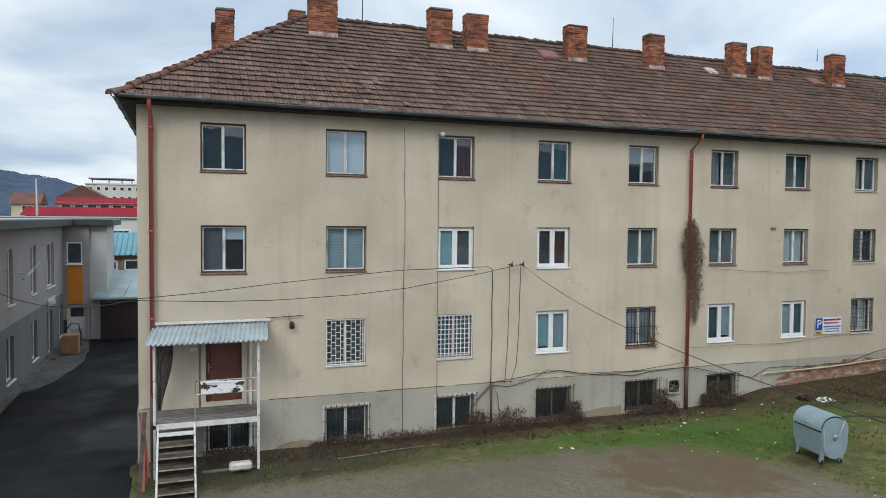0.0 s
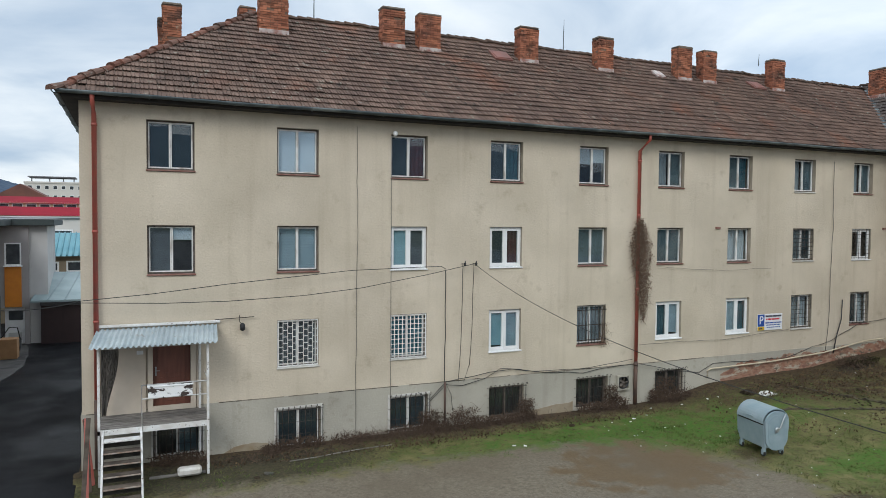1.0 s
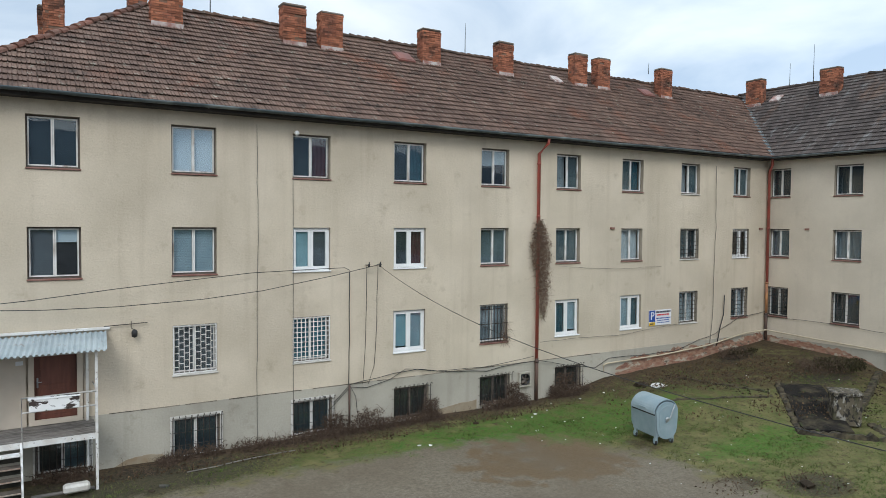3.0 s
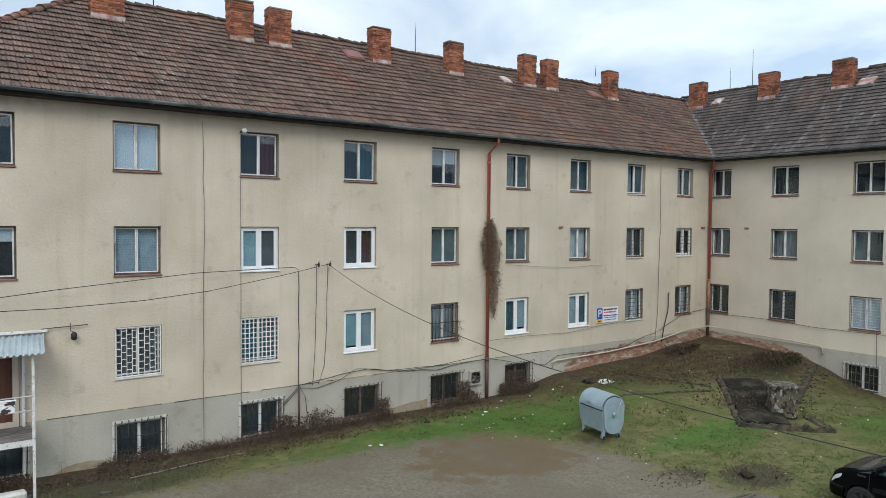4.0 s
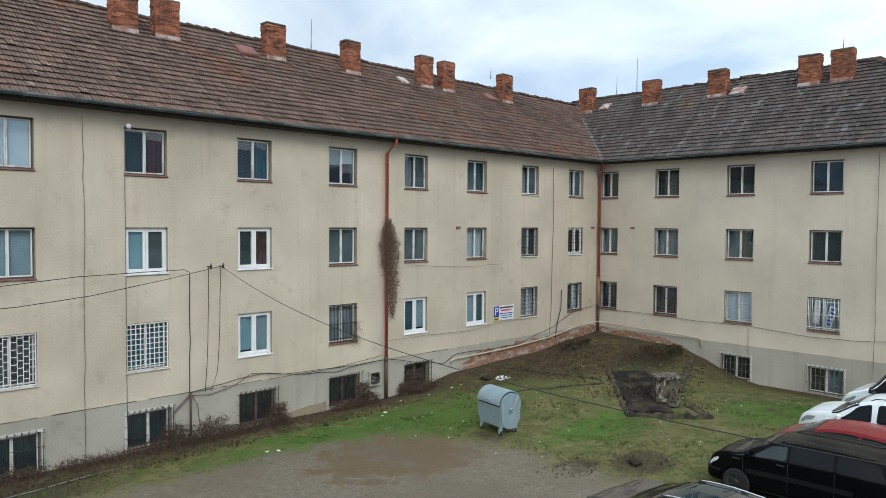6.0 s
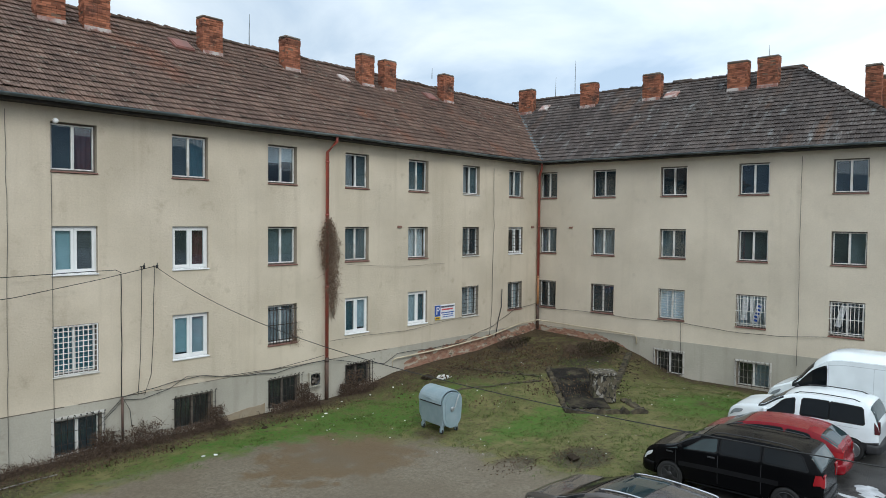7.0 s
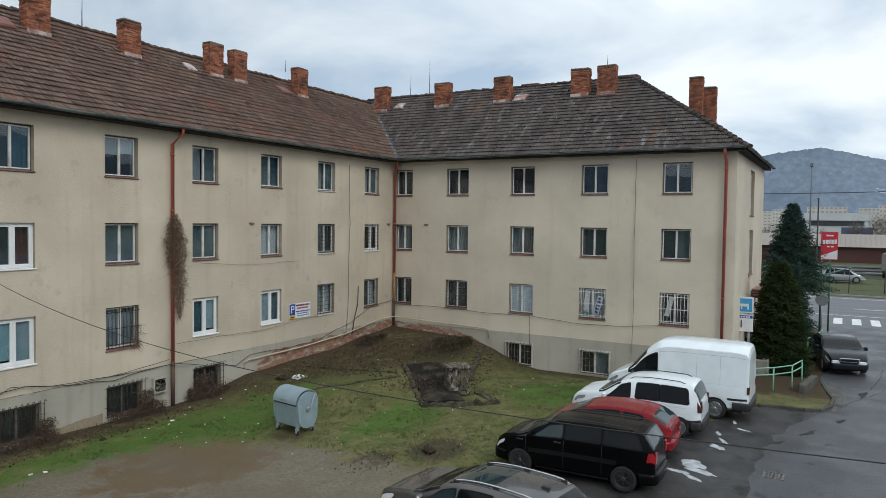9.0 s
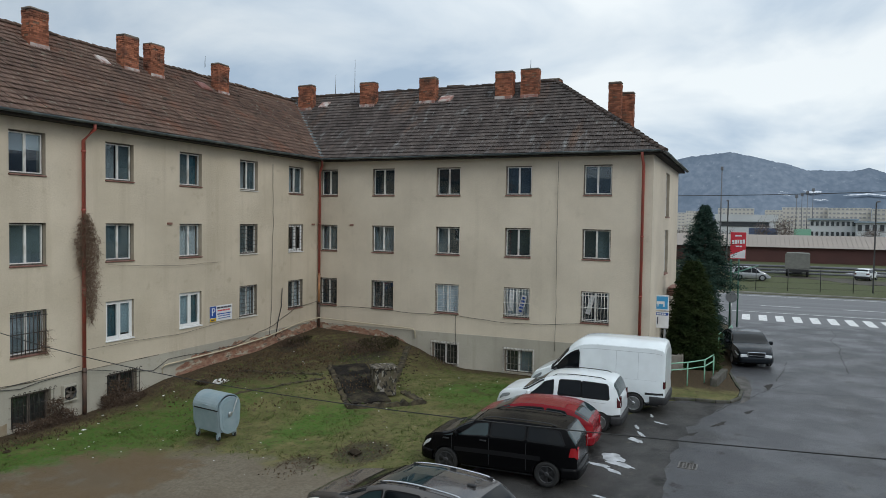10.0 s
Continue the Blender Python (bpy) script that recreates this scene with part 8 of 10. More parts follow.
bm = bmesh.new()
v = [(-0.36, 0.26), (-DB, 0.90), (-DB, 0.97), (DB, 0.97), (DB, 0.90), (0.36, 0.26)]
prism(bm, v, -HB + 0.06, HB - 0.06)
bmesh.ops.bevel(bm, geom=bm.edges[:], offset=0.02, segments=2, affect="EDGES")
part("tub", bm, M["bin"], bin_)
# dark strips on the tub stand in for the shaded gap under the lid
for sx_ in (-1, 1):
    bm = bmesh.new()
    rbox(bm, min(sx_ * (DB - 0.01), sx_ * (DB + 0.006)), max(sx_ * (DB - 0.01), sx_ * (DB + 0.006)), -HB + 0.08, HB - 0.08, 0.895, 0.945, 0.004)
    part("lid_gap_strip", bm, M["trim"], bin_)
for y0 in (-HB, HB - 0.06):
    bm = bmesh.new()
    prism(bm, stadium(0.20, 0.95, 0.41), y0, y0 + 0.06)
    part("end_plate", bm, M["bin"], bin_)
    bm = bmesh.new()
    s = -1 if y0 < 0 else 1
    oo, ii = stadium(0.29, 0.93, 0.31), stadium(0.33, 0.91, 0.27)
    yy = y0 - 0.012 if s < 0 else y0 + 0.072
    ym = y0 + 0.03
    a = [bm.verts.new((x, yy, z)) for x, z in oo]
    b = [bm.verts.new((x, yy, z)) for x, z in ii]
    c = [bm.verts.new((x, ym, z)) for x, z in oo]
    for i in range(len(a)):
        j = (i + 1) % len(a)
        bm.faces.new((a[i], a[j], b[j], b[i]))
        bm.faces.new((a[i], c[i], c[j], a[j]))
    part("pressed_ring", bm, M["bin"], bin_)
bm = bmesh.new()
ol = [(0.47 * math.cos(math.pi * k / 16), 0.95 + 0.40 * math.sin(math.pi * k / 16)) for k in range(17)]
il = [(0.44 * math.cos(math.pi * k / 16), 0.95 + 0.37 * math.sin(math.pi * k / 16)) for k in range(16, -1, -1)]
prism(bm, ol + il, -HB + 0.065, HB - 0.065)
part("lid", bm, M["bin"], bin_, "domed sliding lid")
bm = bmesh.new()
tube(bm, [(-0.43, -0.13, 1.04), (-0.485, -0.13, 1.07), (-0.485, 0.13, 1.07), (-0.43, 0.13, 1.04)], 0.014, 6)
part("lid_handle", bm, M["bin"], bin_)
for y0 in (-HB - 0.03, HB + 0.03):
    bm = bmesh.new()
    s = -1 if y0 < 0 else 1
    tube(bm, [(0.26, y0, 1.20), (0.16, y0 + s * 0.02, 1.04), (0.08, y0 + s * 0.02, 0.84), (-0.08, y0, 0.70)], 0.02, 6)
    lathe(bm, [(0.07, 0.0), (0.075, 0.03), (0.05, 0.05)], 12, Matrix.Translation((-0.02, y0 - s * 0.02, 0.78)) @ pose(0, 0, 0, 90 * (1 if s < 0 else -1), 0, 0))
    part("lift_lever", bm, M["steel"], bin_)
for x in (-0.31, 0.31):
    for y in (-0.48, 0.48):
        bm = bmesh.new()
        rbox(bm, x - 0.05, x + 0.05, y - 0.045, y + 0.045, 0.14, 0.36, 0.012)
        rbox(bm, x - 0.055, x - 0.04, y - 0.03, y + 0.06, 0.07, 0.2, 0.004)
        rbox(bm, x + 0.04, x + 0.055, y - 0.03, y + 0.06, 0.07, 0.2, 0.004)
        cs = part("caster_fork", bm, M["bin"], bin_)
        bm = bmesh.new()
        lathe(bm, [(0.04, -0.025), (0.09, -0.022), (0.1, 0), (0.09, 0.022), (0.04, 0.025)], 14, Matrix.Translation((x, y + 0.03, 0.1)) @ pose(0, 0, 0, 0, 90, 0))
        part("caster_wheel", bm, M["rim_dark"], cs)
bin_.matrix_basis = Matrix.Translation((16.60, 14.58, ground_h(16.60, 14.58) - 0.02)) @ pose(0, 0, 0, 0, 0, -9) @ Matrix.Diagonal((0.95, 0.95, 1.02, 1))

# old sunken ramp: tarred slab between low walls, with a concrete block
ramp = thing("sunken_ramp", (23.5, 13.8, 0.2), "dark tarred concrete slab with low broken edge walls", "slab")
def rough_up(bm, amp):
    """Worn edges: cut the block up and shift its points."""
    bmesh.ops.subdivide_edges(bm, edges=[e for e in bm.edges if e.calc_length() > 0.6], cuts=9, use_grid_fill=True)
    bmesh.ops.triangulate(bm, faces=bm.faces[:])
    for v in bm.verts:
        v.co += Vector((noise.noise(v.co * 3), noise.noise(v.co * 3 + Vector((5, 0, 0))), 0.8 * noise.noise(v.co * 4 + Vector((0, 9, 0))))) * amp
    return bm


Lq, Rq = Vector((24.7, 15.7, 0)), Vector((21.15, 12.55, 0))
along = (Lq - Rq).normalized()
across = Vector((along.y, -along.x, 0))
bm = bmesh.new()


def quad_slab(bm, p0, ln, wd, z0a, z1a, z0b, z1b):
    c = [p0, p0 + across * wd, p0 + across * wd + along * ln, p0 + along * ln]
    zz = [(z0a, z1a), (z0a, z1a), (z0b, z1b), (z0b, z1b)]
    lo = [bm.verts.new((q.x, q.y, z[0])) for q, z in zip(c, zz)]
    hi = [bm.verts.new((q.x, q.y, z[1])) for q, z in zip(c, zz)]
    bm.faces.new(hi)
    bm.faces.new(lo[::-1])
    for k in range(4):
        bm.faces.new((lo[k], lo[(k + 1) % 4], hi[(k + 1) % 4], hi[k]))
    bmesh.ops.recalc_face_normals(bm, faces=bm.faces[:])


quad_slab(bm, Rq + along * 0.25, 4.6, 1.45, -0.2, 0.14, 0.2, 0.60)
part("slab", rough_up(bm, 0.05), M["slab"], ramp)
block = bmesh.new()
rbox(block, -0.42, 0.42, -0.42, 0.42, -0.1, 0.92, 0.04)
rbox(block, -0.47, 0.47, -0.47, 0.47, 0.90, 1.0, 0.03)
rr = random.Random(9)
for v in block.verts:
    v.co += Vector((rr.uniform(-0.02, 0.02), rr.uniform(-0.02, 0.02), rr.uniform(-0.02, 0.015)))
bmesh.ops.transform(block, matrix=Matrix.Translation((23.35, 12.55, 0.15)) @ pose(0, 0, 0, 0, 0, math.degrees(math.atan2(along.y, along.x))), verts=block.verts)
solo("concrete_block", block, M["concrete_flaked"], "concrete block with flaking black and white paint", "concrete block")
# remains of an old wall: a low broken edge running up the mound, and crumbs along it
def old_edge(a, b, wide, low, high, parent=None):
    a, b = Vector(a), Vector(b)
    d = (b - a).normalized()
    sd = Vector((-d.y, d.x, 0)) * wide / 2
    bm = bmesh.new()
    prev, n = None, int((b - a).length / 0.13)
    for k in range(n + 1):
        p = a.lerp(b, k / n) + sd * rr.uniform(-0.2, 0.2)
        z = ground_h(p.x, p.y)
        h = rr.uniform(low, high)
        ring = [bm.verts.new((q.x + rr.uniform(-0.03, 0.03), q.y + rr.uniform(-0.03, 0.03), z + zz)) for q, zz in ((p - sd * 1.3, -0.1), (p - sd, h), (p + sd, h * rr.uniform(0.4, 1.0)), (p + sd * rr.uniform(1.2, 2.2), -0.1))]
        if prev:
            for i in range(3):
                bm.faces.new((prev[i], ring[i], ring[i + 1], prev[i + 1]))
        else:
            bm.faces.new(ring[::-1])
        prev = ring
    bm.faces.new(prev)
    bmesh.ops.recalc_face_normals(bm, faces=bm.faces[:])
    if parent:
        return part("edge_wall", bm, M["old_edge"], parent, "crumbling low edge wall")
    return solo("old_wall_edge", bm, M["old_edge"], "low crumbling edge of an old brick wall", "wall remains", "old wall remains")


old_edge(Rq - across * 0.1 - along * 0.1, Lq - across * 0.1, 0.16, 0.05, 0.20, ramp)
old_edge(Rq + along * 0.05, Rq + across * 2.7 + along * 0.15, 0.26, 0.07, 0.23, ramp)
old_edge(Rq + across * 2.6 + along * 0.2, Rq + across * 2.3 + along * 1.7, 0.22, 0.04, 0.16, ramp)
old_edge((25.0, 13.0, 0), (29.6, 14.6, 0), 0.22, 0.05, 0.15)
old_edge((22.3, 18.6, 0), (23.4, 15.3, 0), 0.16, 0.02, 0.10)
old_edge((19.6, 16.6, 0), (23.2, 15.0, 0), 0.14, 0.01, 0.07)
bm = bmesh.new()
for k in range(240):
    t = (k % 120) / 119
    p = (Vector((24.6, 12.7, 0)).lerp(Vector((29.6, 14.3, 0)), t) if k < 120 else Vector((22.3, 18.9, 0)).lerp(Vector((23.3, 15.0, 0)), t)) + Vector((rr.gauss(0, 0.3), rr.gauss(0, 0.3), 0))
    s = rr.uniform(0.02, 0.06)
    b2 = bmesh.new()
    bmesh.ops.create_icosphere(b2, subdivisions=1, radius=s)
    for v in b2.verts:
        v.co *= rr.uniform(0.7, 1.2)
        v.co.z *= 0.6
    join(bm, b2, Matrix.Translation((p.x, p.y, ground_h(p.x, p.y) + s * 0.2)))
tagged(part("rubble", bm, M["debris"]), "dark broken rubble along the mound edge", "rubble", kind="stuff")


# ---- twigs, vine, grass, litter ----
def twig_mass(name, material, label, spots, seed, count, length=(0.25, 0.7), rad=0.006, spread=1.0, hang=0.0):
    """spots: (x, y, z, rx, ry, rz) ellipsoids filled with bent twigs."""
    rnd = random.Random(seed)
    verts, faces = [], []
    for (cx, cy, cz, rx, ry, rz), share in spots:
        for _ in range(int(count * share)):
            a, r = rnd.uniform(0, 2 * math.pi), math.sqrt(rnd.random())
            p = Vector((cx + rx * r * math.cos(a), cy + ry * r * math.sin(a), cz + rz * rnd.random() ** 1.4))
            d = Vector((rnd.gauss(0, 1), rnd.gauss(0, 0.7), rnd.gauss(0.35, 0.8) - hang)).normalized()
            ln = rnd.uniform(*length)
            n = 4
            w = rad * rnd.uniform(0.6, 1.6)
            base = len(verts)
            side = d.cross(Vector((rnd.gauss(0, 1), rnd.gauss(0, 1), rnd.gauss(0, 1)))).normalized()
            up = side.cross(d)
            for k in range(n + 1):
                ww = w * (1 - 0.75 * k / n)
                for off in (side * ww, up * ww, -(side + up) * ww * 0.7):
                    verts.append(tuple(p + off))
                p = p + d * (ln / n)
                d = (d + Vector((rnd.gauss(0, 0.35), rnd.gauss(0, 0.35), rnd.gauss(-0.18, 0.3))) * spread).normalized()
            for k in range(n):
                b = base + 3 * k
                for j in range(3):
                    faces.append((b + j, b + (j + 1) % 3, b + 3 + (j + 1) % 3, b + 3 + j))
    ob = new(name, quick_mesh(name, verts, faces, material))
    return tagged(ob, label, "dead twigs", kind="stuff")


spots = []
for i, h in enumerate(cell_a):
    cx = (h[0] + h[1]) / 2
    spots.append(((cx, 19.72, ground_h(cx, 19.8) - 0.05, 0.75, 0.25, 0.40 if i else 0.35), 0.13))
for cx, rz, rx in ((5.9, 0.35, 0.7), (9.1, 0.75, 0.55), (9.6, 0.85, 0.45), (10.1, 0.4, 0.4), (6.6, 0.3, 0.6), (15.6, 0.55, 0.25), (18.2, 0.5, 0.7), (12.0, 0.2, 0.4), (3.6, 0.25, 0.3), (8.6, 0.4, 0.4)):
    spots.append(((cx, 19.68, ground_h(cx, 19.7) - 0.05, rx, 0.3, rz), 0.07))
for i, off, rx, rz in ((2, 0.55, 0.35, 0.85), (3, 0.60, 0.30, 0.9), (4, 0.62, 0.28, 1.05), (5, -0.35, 0.45, 1.15), (5, -0.8, 0.3, 0.6)):
    cx = (cell_a[i][0] + cell_a[i][1]) / 2 + off
    spots.append(((cx, 19.76, ground_h(cx, 19.8) - 0.05, rx, 0.14, rz), 0.10))
spots = [((a, b, c, d, e, h * 0.8), w) for (a, b, c, d, e, h), w in spots]
twig_mass("dead_brambles", M["twig"], "dead brown brambles tangled along the plinth", spots, 3, 3000, (0.15, 0.42), 0.0055, 1.5)
twig_mass("dead_brambles", M["twig"], "dead leaves and twigs littering the ground by the wall", [((9.5, 19.3, 0.02, 8.5, 0.55, 0.12), 1.0), ((22.5, 18.2, 0.55, 4.5, 1.4, 0.1), 0.4)], 5, 1500, (0.12, 0.4), 0.006)
twig_mass("brush_pile", M["twig"], "heap of dark twigs on the grass", [((17.3, 9.9, -0.03, 1.0, 0.8, 0.02), 0.3), ((15.6, 11.0, -0.03, 0.8, 0.5, 0.02), 0.12), ((27.6, 15.8, 0.74, 1.2, 0.9, 0.45), 1.0), ((26.9, 19.2, 0.78, 0.9, 0.5, 0.35), 0.7)], 7, 620, (0.12, 0.35), 0.009)
vine_spots = []
for k in range(22):
    f = k / 21
    z = 6.45 - 3.35 * f
    r = float(np.interp(f, [0, 0.1, 0.25, 0.45, 0.6, 0.8, 1.0], [0.13, 0.30, 0.42, 0.33, 0.30, 0.20, 0.09]))
    r *= 1 + 0.3 * noise.noise((k * 0.9, 2, 0))
    x = 16.42 + 0.22 * f + 0.10 * noise.noise((k * 0.6, 7, 0))
    vine_spots.append(((x, 19.84, z, r, 0.05 + r * 0.3, 0.24), (0.25 + r) * 0.16 * (1.5 - f)))
twig_mass("dry_vine", M["vine"], "dry brown vine hanging round the downpipe", vine_spots + [((15.0, 19.93, 2.4, 0.2, 0.06, 0.7), 0.10)], 11, 1050, (0.12, 0.40), 0.0045, 1.3, 0.9)


def leaf_litter(name, material, label, spots, seed, count, size):
    rnd = random.Random(seed)
    verts, faces = [], []
    for (cx, cy, cz, rx, ry, rz), share in spots:
        for _ in range(int(count * share)):
            a, r = rnd.uniform(0, 2 * math.pi), math.sqrt(rnd.random())
            p = Vector((cx + rx * r * math.cos(a), cy + ry * r * math.sin(a), cz + rz * rnd.random()))
            q = Euler((rnd.uniform(-2, 2), rnd.uniform(-2, 2), rnd.uniform(0, 6))).to_matrix()
            s = size * rnd.uniform(0.5, 1.4)
            b = len(verts)
            for c in ((-0.5, 0, 0), (0, 0.35, 0.12), (0.5, 0, 0), (0, -0.35, 0.1)):
                verts.append(tuple(p + q @ Vector(c) * s))
            faces.append((b, b + 1, b + 2, b + 3))
    ob = new(name, quick_mesh(name, verts, faces, material))
    return tagged(ob, label, "leaves", kind="stuff")


leaf_litter("vine_leaves", M["vine"], "dry vine leaves round the downpipe", [((a, b, c, d * 1.15, e, h), w) for (a, b, c, d, e, h), w in vine_spots], 2, 1150, 0.05)
leaf_litter("bramble_leaves", M["twig"], "dead leaves caught in the brambles", [(s, w) for s, w in spots], 4, 5200, 0.055)


leaf_litter("scrub", M["scrub"], "low dark evergreen scrub on the mound by the wall", [((28.6, 15.6, 0.80, 1.3, 0.8, 0.30), 1.0), ((27.4, 19.2, 0.88, 0.9, 0.4, 0.20), 0.4)], 14, 2200, 0.075)
leaf_litter("fallen_leaves", M["dead_leaf"], "brown fallen leaves over the mound and along the walls",
            [((24.5, 17.6, 0.62, 4.6, 2.0, 0.12), 1.0), ((27.5, 16.8, 0.80, 2.4, 2.0, 0.12), 0.7), ((10.0, 19.2, 0.03, 9.0, 0.6, 0.05), 0.8), ((17.3, 9.9, -0.02, 1.3, 0.9, 0.04), 0.07), ((15.4, 11.0, -0.02, 1.2, 0.6, 0.04), 0.04), ((21.0, 16.5, 0.3, 4.0, 2.5, 0.05), 0.3), ((23.0, 14.0, 0.3, 1.8, 1.5, 0.25), 0.22)], 15, 2400, 0.065)


def grass_field():
    rnd = np.random.default_rng(6)
    n = 52000
    x, y = rnd.uniform(-0.8, 30.0, n), rnd.uniform(5.2, 19.9, n)
    gx = np.clip((x - 2) / 13.6, 0, None) ** 6 + np.clip((y - 6) / 11.4, 0, None) ** 6
    keep = gx > rnd.normal(1.15, 0.18, n)
    keep &= y > np.interp(x, [10.5, 14, 16.2, 18, 20.5, 22, 25], [6.2, 6.6, 7.0, 6.5, 5.6, 4.8, 3.7]) + rnd.normal(0, 0.15, n)
    keep &= ~((x > 21.3) & (x < 25.5) & (np.abs((y - 12.6) - (x - 21.2) * 0.85) < 1.6))
    keep &= (0.55 * x + y + rnd.normal(0, 1.8, n)) < 32.5
    keep &= (x > 4 + rnd.normal(0, 3.0, n)) | (rnd.random(n) < 0.35)
    keep &= (y < 19.2 + rnd.normal(0, 0.25, n))
    verts, faces = [], []
    for a, b in zip(x[keep], y[keep]):
        d = noise.noise((a * 0.8, b * 0.8, 9)) + 0.5 * noise.noise((a * 2.5, b * 2.5, 4))
        if d < rnd.uniform(-0.45, 0.25):
            continue
        z = ground_h(a, b)
        tall = rnd.uniform(0.03, 0.075) + (0.07 if d > 0.25 and rnd.random() < 0.25 else 0)
        for _ in range(4):
            h, t = tall * rnd.uniform(0.4, 0.9), rnd.uniform(0, 6.283)
            w = 0.011
            ox, oy = a + rnd.normal(0, 0.04), b + rnd.normal(0, 0.04)
            lx, ly = rnd.normal(0, 0.05, 2)
            k = len(verts)
            verts += [(ox - w * math.cos(t), oy - w * math.sin(t), z - 0.01), (ox + w * math.cos(t), oy + w * math.sin(t), z - 0.01), (ox + lx, oy + ly, z + h)]
            faces.append((k, k + 1, k + 2))
    ob = new("grass", quick_mesh("grass", verts, faces, M["grass"]))
    tagged(ob, "short patchy winter grass", "grass", kind="stuff")


grass_field()
rr = random.Random(21)


def scrap(x, y, s, material, label, cat, name, flat=0.3, grp=""):
    """A crumpled bit: a dented flat lump."""
    bm = bmesh.new()
    bmesh.ops.create_icosphere(bm, subdivisions=1, radius=s)
    for v in bm.verts:
        v.co = Vector((v.co.x * rr.uniform(0.6, 1.5), v.co.y * rr.uniform(0.5, 1.1), v.co.z * flat * rr.uniform(0.6, 1.2)))
    bmesh.ops.transform(bm, matrix=Matrix.Translation((x, y, ground_h(x, y) + s * flat * 0.5)) @ pose(0, 0, 0, 0, 0, rr.uniform(0, 360)), verts=bm.verts)
    return solo(name, bm, material, label, cat, grp)


for k in range(105):
    x, y = rr.uniform(13, 29), rr.uniform(8.5, 19)
    if ((x - 2) / 13.6) ** 6 + max(0, (y - 6) / 11.4) ** 6 < 0.6:
        continue
    scrap(x, y, rr.uniform(0.015, 0.036), M["litter"], "small scrap of pale litter on the grass", "litter", "litter", 0.35, "litter on the grass")
for x, y in ((10.2, 17.7), (10.5, 17.55), (17.9, 19.2), (18.9, 19.0), (19.3, 18.9), (16.6, 19.3), (15.0, 18.4), (15.3, 18.6)):
    scrap(x, y, rr.uniform(0.05, 0.085), M["litter"], "white scrap of plastic near the wall", "litter", "litter", 0.3, "litter on the grass")
scrap(20.6, 17.9, 0.28, M["litter"], "white crumpled plastic sack on the soil", "sack", "plastic_sack", 0.35)
for x, y, s in ((24.2, 17.0, 0.15), (27.4, 19.3, 0.4), (26.9, 19.1, 0.3), (20.2, 18.4, 0.3), (12.9, 18.7, 0.12), (17.0, 10.0, 0.25), (3.2, 18.1, 0.14), (2.9, 17.9, 0.1)):
    scrap(x, y, s, M["debris"] if s != 0.14 else M["kerb"], "dark lump of debris on the ground", "debris", "debris", 0.45, "debris")
bm = bmesh.new()
tube(bm, wob([(3.9, 18.75, ground_h(3.9, 18.75) + 0.05), (5.3, 18.9, ground_h(5.3, 18.9) + 0.05), (6.9, 19.0, ground_h(6.9, 19.0) + 0.05)], 0.03, 3), 0.016, 6)
solo("pole", bm, M["plank"], "pale wooden pole lying on the grass", "pole")
bm = bmesh.new()
rbox(bm, 1.05, 1.62, 18.45, 18.72, 0.10, 0.30, 0.05)
solo("plastic_canister", bm, M["sill_pale"], "dirty white plastic canister lying by the porch", "canister")
bm = bmesh.new()
rbox(bm, 0.4, 1.75, 18.80, 18.9, 0.0, 0.07, 0.02)
solo("beam", bm, M["plank"], "pale beam lying under the porch", "beam")
# rusty boards leaning at the corner
for k in range(4):
    bm = bmesh.new()
    box(bm, -0.05, 0.05, -0.015, 0.015, 0, 2.0 - k * 0.12)
    bmesh.ops.transform(bm, matrix=Matrix.Translation((-1.02 + 0.05 * k, 17.6 + 0.45 * k, 0.0)) @ pose(0, 0, 0, -24, 3, 8 * k), verts=bm.verts)
    solo("board", bm, M["pipe_red"] if k % 2 else M["step_wood"], "rusty red board leaning at the corner", "board", "leaning boards")

# ---- neighbours across the alley ----
grey = thing("workshop_building", (-6.5, 35, 0), "two-tone grey workshop building with flat roof and orange panel", "building")
MG = Matrix(((0, -1, 0, -6.0), (1, 0, 0, 0), (0, 0, 1, 0), (0, 0, 0, 1)))       # along y, into the wall -x
G_UP = [(29.2, 30.1, 3.30, 5.35), (33.4, 34.5, 3.28, 5.32), (36.9, 38.9, 3.22, 5.30)]
G_LOW = [(28.8, 30.05, 0.50, 2.14), (33.3, 34.5, 0.48, 2.12), (36.9, 38.3, 0.05, 2.1), (40.2, 41.2, 0.42, 2.0)]


